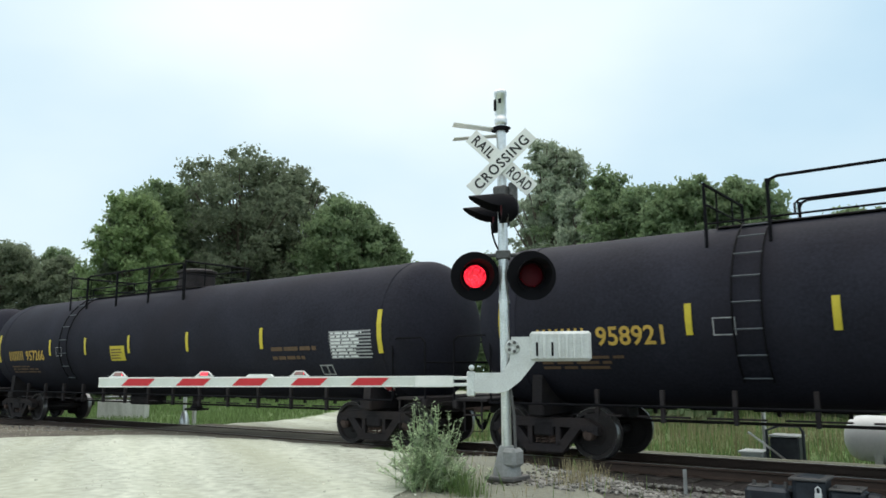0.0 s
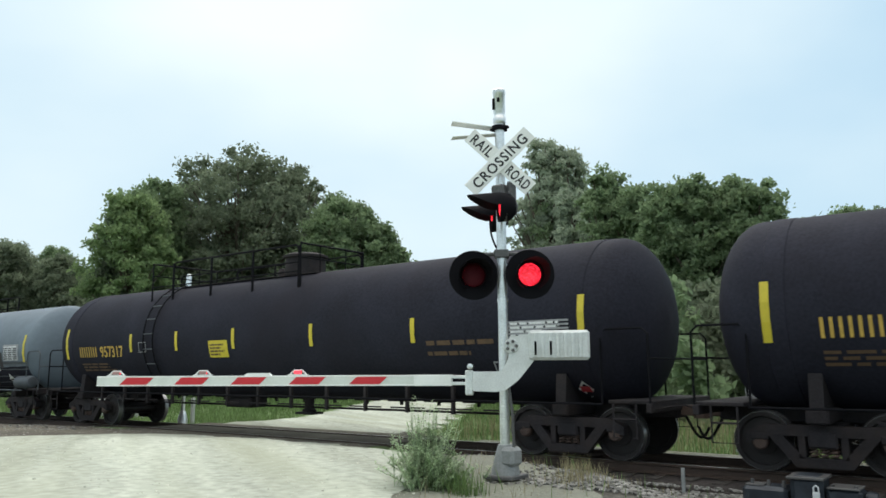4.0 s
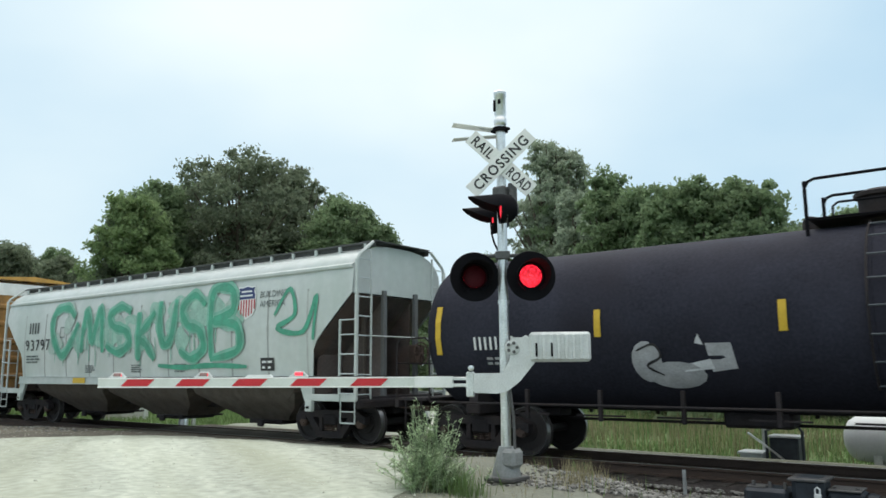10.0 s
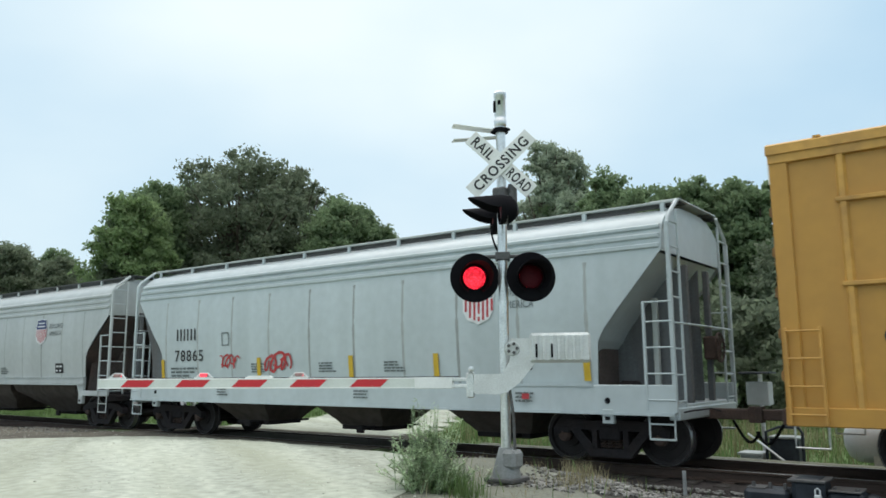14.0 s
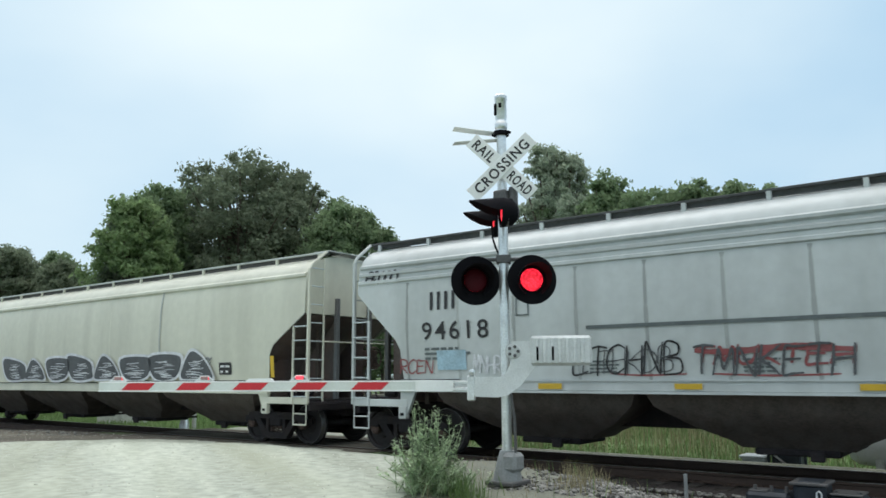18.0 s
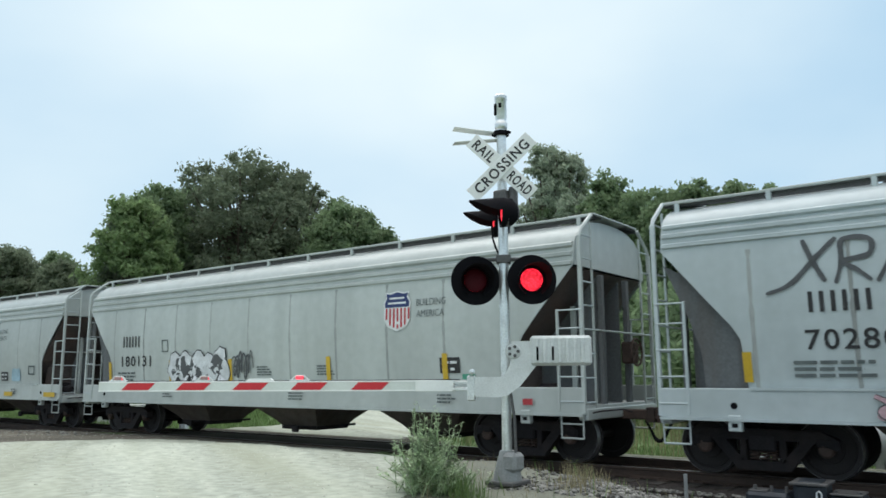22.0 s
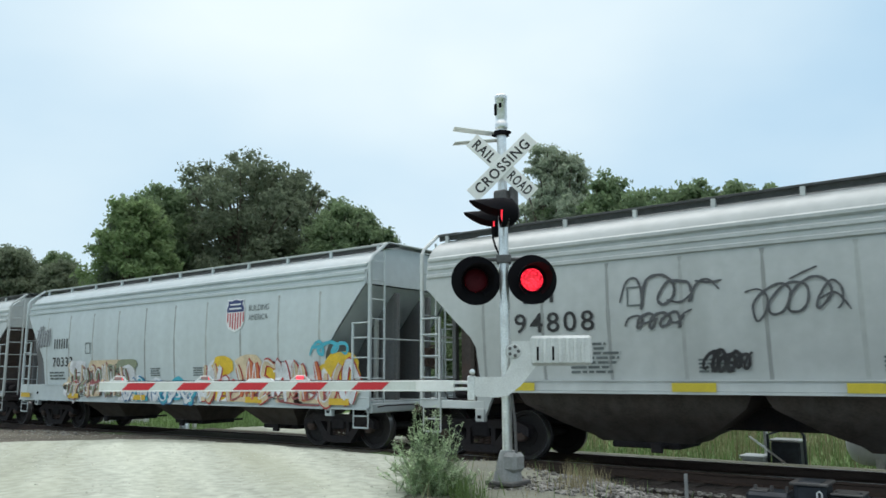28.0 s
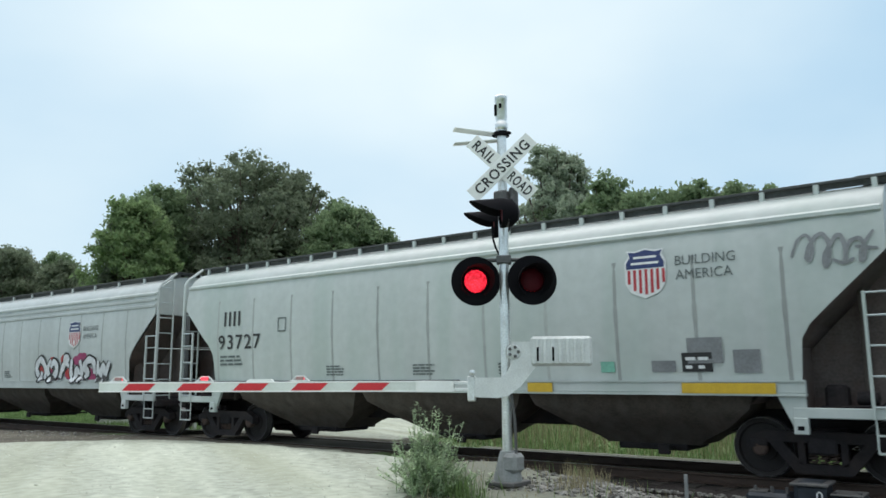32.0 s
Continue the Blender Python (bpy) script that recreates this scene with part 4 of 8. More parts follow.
RIB3 = ((3.47, 0.13), (3.64, 0.13), (3.81, 0.13))
RIB3S = ((3.57, 0.13), (3.74, 0.13), (3.91, 0.11))
RIB1 = ((3.82, 0.14),)
TYPE = {
    "south": dict(key="south", half=7.68, deep=True, bays=3, tc=6.3, zs=3.55, paint="hopperblue", ribs=RIB3S, seams=10, posts=11, label="pale grey covered hopper car with deep side sills and graffiti, rolling on the track"),
    "north": dict(key="north", half=8.17, deep=True, bays=3, tc=6.7, zs=3.5, paint="hopperwarm", ribs=RIB3, seams=10, posts=12, label="dull grey covered hopper car with deep side sills, rolling on the track"),
    "union": dict(key="union", half=8.5, deep=False, bays=3, tc=7.45, zs=3.3, paint="hopper", ribs=RIB3, seams=12, posts=13, darkboard=True, label="light grey covered hopper car with thin side sills, rolling on the track"),
    "crest": dict(key="crest", half=8.2, deep=False, bays=3, tc=6.95, zs=3.3, paint="hoppergreen", ribs=RIB1, seams=11, posts=21, darkboard=True, label="grey covered hopper car sprayed with green graffiti, rolling on the track"),
    "cream": dict(key="cream", half=10.0, deep=False, bays=4, tc=8.4, zs=3.0, paint="beige", ribs=RIB1, seams=6, posts=14, sill_low=1.19, label="long cream covered hopper car with black and white graffiti"),
}
CARS = []     # car and its place along the train
BASE = {k: make_hopper(v) for k, v in TYPE.items()}
USED = set()


def hopper(kind, place, label=""):
    if kind in USED:
        car = copy_thing(BASE[kind], Matrix())
    else:
        car = BASE[kind]
        USED.add(kind)
    CARS.append((car, place))
    PLAIN.append((car, label))
    return car


PLAIN = []
# cars are copied bare first, painted afterwards
H = {}
for key, kind, place, label in (
        ("green", "crest", -133.45, "grey covered hopper car sprayed all over with green graffiti"), ("south_a", "south", -171.29, "pale blue-grey covered hopper car with a few red tags"),
        ("union_a", "union", -188.78, "light grey covered hopper car with a teal tag"), ("union_b", "union", -207.25, "light grey covered hopper car with black and red tags"),
        ("cream", "cream", -227.16, "long cream covered hopper car with black and white graffiti"), ("south_b", "south", -246.3, "pale grey covered hopper car with pink graffiti letters"),
        ("north_a", "north", -263.5, "dull grey covered hopper car with a black bubble graffiti"), ("north_b", "north", -281.3, "dull grey covered hopper car with fat white graffiti letters"),
        ("union_c", "union", -299.2, "light grey covered hopper car with a magenta and orange graffiti"), ("union_d", "union", -317.8, "light grey covered hopper car with thin black outline tags"),
        ("south_c", "south", -335.4, "pale grey covered hopper car with many-coloured graffiti on its sill"), ("union_e", "union", -352.9, "light grey covered hopper car with red and pale blue graffiti"),
        ("crest_b", "crest", -371.1, "light grey covered hopper car with grey paint patches"), ("union_f", "union", -389.0, "light grey covered hopper car with red and white graffiti")):
    H[key] = hopper(kind, place, label)
for car, label in PLAIN:
    tagged(car, label)

d = hopper_marks(H["green"], False, "93797", 2, -6.5, 2.85, 2.32, (4.22, 2.88), seed=1)
rng = random.Random(11)
side_prints(d, rng, 8.2, False)
# big sprayed strokes with their wash and drips
ss = [[(-3.5, 3.3), (-4.0, 3.6), (-4.7, 3.5), (-4.85, 2.9), (-4.3, 2.15), (-3.7, 2.5), (-3.3, 3.1)]]
for word, x0, x1, z0, z1 in (("M", -3.1, -1.8, 2.25, 3.55), ("S", -1.7, -0.35, 2.15, 3.4), ("K", -0.15, 0.8, 1.95, 3.3), ("U", 0.9, 1.75, 2.3, 3.5), ("S", 1.85, 3.05, 2.0, 3.6), ("B", 3.1, 4.4, 1.95, 3.65)):
    ss += letters(rng, word, x0, x1, z0, z1, 0.05, 0.05)
wash = []
for k in range(44):
    cx, cz, rx, rz = rng.uniform(-4.9, 4.2), rng.uniform(2.25, 3.35), rng.uniform(0.25, 0.6), rng.uniform(0.2, 0.45)
    wash.append((ring([(cx + rx * rng.uniform(0.6, 1.1) * math.cos(0.785 * q), cz + rz * rng.uniform(0.6, 1.1) * math.sin(0.785 * q)) for q in range(8)], 3), [tuple(range(24))]))
d.put_each("graffiti_wash", wash[::2], "spray_mist", 0.006)
d.put_each("graffiti_wash", wash[1::2], "spray_hopper", 0.0062)
d.put_each("graffiti_overspray", [ribbon(s, 0.34) for s in ss], "spray_palegreen", 0.018)
d.put_each("graffiti_stroke", [ribbon([(a + rng.uniform(-0.02, 0.02), c - 0.02) for a, c in s], 0.19) for s in ss], "spray_green", 0.024)
d.put("graffiti_stroke", ribbon([(5.6, 2.9), (6.1, 3.5), (6.3, 2.9), (5.7, 2.6), (6.6, 2.5), (7.0, 3.3), (6.9, 2.3)], 0.12), "spray_green", 0.012)
d.put("graffiti_stroke", ribbon([(0.9, 1.78), (2.0, 1.72), (3.2, 1.76), (4.6, 1.72)], 0.13), "spray_green", 0.012)
drops = [(rng.uniform(-5.0, 4.5), rng.uniform(2.4, 3.0), rng.uniform(0.3, 0.9)) for k in range(22)]
d.put("graffiti_drip", merge([ribbon([(x, z), (x + 0.01, z - 0.5 * h), (x, z - h)], 0.035) for x, z, h in drops]), "spray_palegreen", 0.011)
d.rects("sill_stripe", [(1.4, 2.1, 1.29, 1.45), (5.2, 6.6, 1.29, 1.45), (-3.4, -2.7, 1.29, 1.45)], "stripe", 0.012)

d = hopper_marks(H["south_a"], True, "78865", 3, -5.9, 2.4, 1.9, (3.62, 2.5), seed=2)
side_prints(d, rng, 7.68, True)
tag(d, rng, 3, -3.9, -3.1, 1.65, 2.1, "red", 0.05)
tag(d, rng, 3, -2.2, -1.2, 1.6, 2.1, "red", 0.07)
stripes_on(d, (-6.3, -2.4, 0.6, 2.9, 6.15), 1.42, 1.95)
d.rects("sill_panel", [(4.9, 5.05, 1.1, 1.2)], "redpaint", 0.01)

d = hopper_marks(H["union_a"], False, "98786", 2, -6.15, 2.8, 2.2, (4.1, 2.55), seed=3)
side_prints(d, rng, 8.5, False)
bubble(d, rng, 5, -3.2, -0.6, 1.7, 2.5, "teal", "teal", 0.1, 0.02)
d.rects("sill_stripe", [(-5.4, -4.2, 1.3, 1.44), (0.5, 1.7, 1.3, 1.44)], "stripeyellow", 0.012)

d = hopper_marks(H["union_b"], False, "94618", 2, -6.5, 2.86, 2.28, (4.2, 2.5), seed=4)
side_prints(d, rng, 8.5, False)
for word, x0, x1, z0, z1, colour, w, lift in (("LTCHNB", -3.3, -1.35, 1.57, 2.07, "black", 0.035, 0.012), ("LTHKDB", -3.1, -1.5, 1.6, 2.0, "darkgrey", 0.022, 0.016), ("TMNKETH", -1.2, 1.12, 1.56, 2.0, "darkgrey", 0.04, 0.022),
                                              ("TMUKTEH", -1.18, 1.12, 1.72, 2.0, "brick", 0.045, 0.012), ("MNHR", -5.4, -4.75, 1.6, 1.95, "white", 0.035, 0.012), ("RCEN", -7.2, -6.35, 1.62, 1.88, "brick", 0.03, 0.012)):
    d.put_each("graffiti_tag", [ribbon(q, w) for q in letters(rng, word, x0, x1, z0, z1, 0.2, 0.02)], "spray_" + colour, lift)
d.put_each("graffiti_tag", [ribbon([(-1.15 + 0.38 * k, 1.94 + 0.03 * math.sin(5 * k)) for k in range(7)], 0.1), ribbon([(-2.6, 1.59), (-2.0, 1.56), (-1.3, 1.58)], 0.03), ribbon([(-0.9, 1.58), (0.0, 1.55), (0.9, 1.57)], 0.03)], "spray_brick", 0.008)
d.rects("paint_patch", [(-6.25, -5.55, 1.68, 2.06)], "spray_skyblue", 0.008, rows=2)
tag(d, rng, 4, 1.6, 4.2, 1.62, 2.3, "skyblue", 0.05)
tag(d, rng, 5, -8.2, -7.1, 3.5, 3.78, "black", 0.04)
d.rects("scraped_stripe", [(-3.0, 3.8, 2.345, 2.41)], "inkgrey", 0.008)
d.rects("sill_stripe", [(-3.95, -3.48, 1.33, 1.43), (-1.48, -1.04, 1.34, 1.43), (1.13, 1.6, 1.34, 1.43)], "stripe", 0.012)

d = hopper_marks(H["cream"], False, "636290", 4, -8.7, 2.42, 2.02, seed=5)
side_prints(d, rng, 9.9, False)
flat = Decal(lambda z: 1.602 + 0.012 * (z - 2.4), H["cream"])
for k in range(8):
    a, w, h = -4.6 + 1.42 * k, rng.uniform(1.2, 1.4), rng.uniform(0.52, 0.64)
    shape = ([(a - 0.25, 1.56 + h), (a + 0.45 * w, 1.56 + 0.96 * h), (a + 0.9 * w, 1.56 + 0.7 * h), (a + w, 1.56 + 0.3 * h), (a + 0.95 * w, 1.54), (a + 0.1 * w, 1.54)],
             [(a, 1.54), (a + 0.03, 1.56 + 0.45 * h), (a + 0.28 * w, 1.56 + 1.1 * h), (a + 0.7 * w, 1.56 + 0.75 * h), (a + w, 1.54), (a + 0.5 * w, 1.53)],
             [(a - 0.1, 1.56 + 0.95 * h), (a + 0.9 * w, 1.56 + h), (a + 1.02 * w, 1.56 + 0.5 * h), (a + 0.8 * w, 1.54), (a + 0.15 * w, 1.54)])[(0, 1, 2, 0, 1, 2, 2, 1)[k]]
    cx, cz = a + 0.47 * w, 1.56 + 0.42 * h
    outer = ring([(cx + 1.13 * (x - cx), cz + 1.2 * (z - cz)) for x, z in shape])
    flat.put("graffiti_rim", (outer, [tuple(range(len(outer)))]), "spray_white", 0.012 + 0.0006 * k)
    inner = ring(shape)
    flat.put("graffiti_fill", (inner, [tuple(range(len(inner)))]), "spray_darkgrey", 0.022)
    lines = []
    for i in range(13):
        z, x0 = 1.575 + 0.045 * (i % 10) + rng.uniform(-0.012, 0.012), a + w * rng.uniform(0.1, 0.45)
        if z < 1.56 + 0.75 * h:
            lines.append(ribbon([(x0, z), (x0 + 0.2 * w, z + rng.uniform(-0.02, 0.02)), (x0 + w * rng.uniform(0.3, 0.45), z + rng.uniform(-0.03, 0.03))], rng.uniform(0.012, 0.022)))
    flat.put("graffiti_stroke", merge(lines), "spray_white", 0.026)
tag(d, rng, 4, -6.9, -5.2, 1.55, 2.0, "pink", 0.05)
tag(d, rng, 4, 5.6, 6.6, 1.8, 2.05, "grey", 0.03)
stripes_on(d, (-8.85, -6.3, -2.9, 0.1, 3.0, 6.0, 8.8), 1.55, 2.05)
d.rects("side_seam_shadow", [(4.2, 4.26, 1.9, 3.9)], "seam", 0.004, rows=6)

d = hopper_marks(H["south_b"], True, "70280", 3, -5.6, 2.42, 1.92, (2.93, 2.7), seed=6)
side_prints(d, rng, 7.68, True)
d.put("graffiti_tag", merge([ribbon(s, 0.075) for s in letters(rng, "XRATED", -5.55, -2.2, 2.85, 3.5, 0.25)] + [ribbon([(-5.95, 2.75), (-5.6, 2.88), (-5.2, 3.3)], 0.06)]), "spray_darkgrey", 0.012)
bubble(d, rng, 9, -3.9, 0.45, 1.5, 2.25, "pink", "darkgrey", 0.2, 0.04, word="SICKIES")
bubble(d, rng, 14, -4.7, 5.4, 0.94, 1.34, "pink", "darkgrey", 0.08, 0.018, cloud=("pink",))
bubble(d, rng, 7, 5.2, 7.3, 0.98, 1.34, "ash", "darkgrey", 0.07, 0.02, cloud=("hopper",))
bubble(d, rng, 5, 1.3, 2.5, 1.45, 1.85, "pink", "darkgrey", 0.09, 0.02)
bubble(d, rng, 4, 3.45, 4.3, 1.7, 2.12, "white", "darkgrey", 0.14, 0.025, cloud=("white", "ash"))
bubble(d, rng, 3, 2.4, 3.3, 1.42, 2.2, "ash", "darkgrey", 0.1, 0.025, cloud=("ash", "pink"))
bubble(d, rng, 4, 4.2, 5.6, 1.4, 1.95, "pink", "darkgrey", 0.14, 0.02, cloud=("pink", "pink", "ash"))
tag(d, rng, 8, 1.3, 5.0, 1.42, 2.0, "darkgrey", 0.025)
tag(d, rng, 6, 5.4, 6.2, 1.75, 2.15, "grey", 0.025)
tag(d, rng, 4, 4.2, 4.9, 1.9, 2.1, "darkgrey", 0.025)
tag(d, rng, 6, 5.0, 7.0, 1.0, 1.6, "grey", 0.025)
stripes_on(d, (-6.3, -3.9, 1.3, 3.45), 1.45, 1.9)

d = hopper_marks(H["north_a"], True, "180131", 3, -6.4, 2.37, 1.87, (3.68, 2.5), seed=7)
side_prints(d, rng, 8.17, True)
bubble(d, rng, 5, -3.85, -1.55, 1.45, 2.2, "white", "black", 0.36, 0.03)
bubble(d, random.Random(77), 5, -3.75, -1.65, 1.5, 2.1, "darkgrey", "white", 0.26, 0.035)
tag(d, rng, 5, -1.35, -0.5, 1.5, 2.2, "darkgrey", 0.05)
stripes_on(d, (-6.85, -3.9, -1.4, 2.0, 5.2), 1.42, 2.0)
d.rects("sill_patch", [(5.6, 5.9, 1.5, 1.6)], "spray_green", 0.01)
d.rects("sill_patch", [(7.0, 7.2, 1.05, 1.16)], "redpaint", 0.01)

d = hopper_marks(H["north_b"], True, "180440", 3, -6.3, 2.42, 1.88, (2.82, 2.6), seed=8)
side_prints(d, rng, 8.17, True, (4.06, 1.47))
bubble(d, rng, 6, -4.3, 0.75, 0.95, 2.35, "white", "black", 0.26, 0.06, word="HOOKS")
tag(d, rng, 4, -4.4, -3.8, 2.25, 2.6, "black", 0.04)
tag(d, rng, 4, -0.4, 0.4, 2.35, 2.65, "black", 0.05)
d.rects("sill_stripe", [(-7.8, -7.3, 0.98, 1.12), (-4.6, -4.1, 0.98, 1.12), (-1.2, -0.7, 0.98, 1.12), (1.5, 2.1, 0.98, 1.12), (4.6, 5.2, 0.98, 1.12), (7.3, 8.0, 0.98, 1.12)], "stripe", 0.012)
patch = ring([(4.82, 1.5), (5.1, 1.46), (5.4, 1.5), (5.42, 1.72), (5.36, 1.88), (5.12, 1.85), (4.95, 1.89), (4.85, 1.78)], 3)
d.put("paint_patch", (patch, [tuple(range(len(patch)))]), "spray_skyblue", 0.01)
d.rects("bulletin_board", [(5.97, 6.4, 1.66, 1.71), (5.97, 6.4, 1.91, 1.96), (5.97, 6.03, 1.71, 1.91), (6.34, 6.4, 1.71, 1.91)], "inkgrey", 0.009)

d = hopper_marks(H["union_c"], False, "98512", 2, -6.65, 2.9, 2.32, (4.0, 2.55), seed=9)
side_prints(d, rng, 8.5, False)
bubble(d, rng, 6, -4.4, 1.2, 1.5, 2.3, "black", "white", 0.15, 0.05, cloud=("magenta", "orange", "magenta"), word="ENATL")
d.put("graffiti_cloud", merge([([(1.2 + 0.55 * k + 0.5 * math.cos(j * 0.52), 1.85 + 0.1 * (k % 2) + 0.27 * math.sin(j * 0.52)) for j in range(12)], [tuple(range(12))]) for k in range(3)]), "spray_orange", 0.009)
tag(d, rng, 4, 6.0, 7.9, 2.5, 3.2, "white", 0.05)
tag(d, rng, 4, 5.9, 7.0, 1.6, 2.2, "skyblue", 0.04)

d = hopper_marks(H["union_d"], False, "94808", 2, -6.2, 2.85, 2.33, (4.1, 2.55), seed=10)
side_prints(d, rng, 8.5, False)
tag(d, rng, 3, -4.2, -2.6, 2.6, 3.2, "darkgrey", 0.05)
tag(d, rng, 4, -4.1, -3.0, 2.3, 2.6, "darkgrey", 0.05)
tag(d, rng, 4, -2.2, -0.7, 2.35, 3.0, "darkgrey", 0.04)
tag(d, rng, 5, -2.9, -2.1, 1.6, 1.95, "black", 0.06)
for x in (-5.2, 0.6):
    d.lines("small_print", x, 1.6, 1.0, 0.55, 7, "inkgrey", rng)
d.rects("sill_stripe", [(-6.6, -5.9, 1.3, 1.44), (-3.4, -2.7, 1.3, 1.44), (-0.9, -0.2, 1.3, 1.44), (2.0, 2.7, 1.3, 1.44)], "stripeyellow", 0.012)

d = hopper_marks(H["south_c"], True, "70333", 3, -5.9, 2.43, 1.91, (2.9, 2.68), seed=12)
side_prints(d, rng, 7.68, True)
bubble(d, rng, 9, -4.6, -1.4, 1.05, 1.95, ("olive", "beige"), "brick", 0.13, 0.035, cloud=("beige", "olive", "white"), shine="white")
tag(d, rng, 6, -4.5, -1.6, 1.1, 1.9, "darkgrey", 0.03)
bubble(d, rng, 9, -1.5, 2.4, 0.95, 1.5, ("white", "cyan", "white"), "deepblue", 0.1, 0.035, cloud=("white", "cyan", "white"), shine="white")
bubble(d, rng, 10, 2.0, 7.4, 1.0, 1.98, ("beige", "white", "beige", "orange"), "red", 0.15, 0.035, cloud=("beige", "white", "beige", "yellow"), shine="white")
tag(d, rng, 9, 2.2, 7.2, 1.0, 1.4, "brick", 0.05)
tag(d, rng, 3, 5.9, 7.2, 2.0, 2.35, "cyan", 0.08)
tag(d, rng, 5, -6.9, -5.8, 2.4, 3.2, "grey", 0.05)
d.rects("sill_stripe", [(-7.5, -6.9, 0.96, 1.1), (-4.5, -3.9, 0.96, 1.1), (-1.0, -0.4, 0.96, 1.1), (3.8, 4.4, 0.96, 1.1), (6.6, 7.2, 0.96, 1.1)], "stripe", 0.03)

d = hopper_marks(H["union_e"], False, "98525", 2, -6.5, 2.6, 2.08, (4.15, 2.48), seed=13)
side_prints(d, rng, 8.5, False)
bubble(d, rng, 4, -4.6, -2.1, 1.45, 2.3, "ash", "red", 0.2, 0.035, word="SUIC")
bubble(d, rng, 4, -2.1, -0.5, 1.55, 2.2, "skyblue", "pale", 0.2, 0.05)
bubble(d, rng, 4, 0.4, 1.9, 1.55, 2.2, "pale", "lilac", 0.15, 0.05)
tag(d, rng, 6, 2.0, 4.0, 1.55, 2.15, "darkgrey", 0.06)
tag(d, rng, 3, 4.95, 5.4, 1.9, 2.5, "black", 0.06)
stripes_on(d, (-6.9, -4.0, -1.1, 1.0, 4.0, 6.9), 1.52, 2.0)

d = hopper_marks(H["crest_b"], False, "93727", 2, -6.55, 2.82, 2.26, (4.25, 2.85), seed=14)
side_prints(d, rng, 8.2, False)
d.rects("paint_patch", [(5.2, 5.75, 1.75, 2.15), (5.9, 6.3, 1.6, 1.95), (4.6, 5.0, 1.62, 1.8)], "spray_grey", 0.008)
d.rects("paint_patch", [(3.7, 3.95, 1.62, 1.8)], "spray_palegreen", 0.008)
tag(d, rng, 4, 6.9, 8.0, 3.1, 3.6, "grey", 0.06)
d.rects("sill_stripe", [(2.3, 2.8, 1.29, 1.45), (5.1, 6.5, 1.29, 1.45)], "stripe", 0.012)

d = hopper_marks(H["union_f"], False, "", 2, -6.5, 2.88, 2.36, (3.83, 2.5), seed=15)
side_prints(d, rng, 8.5, False)
bubble(d, rng, 6, 1.8, 6.2, 1.55, 2.2, "white", "black", 0.2, 0.06, cloud=("red", "magenta"))


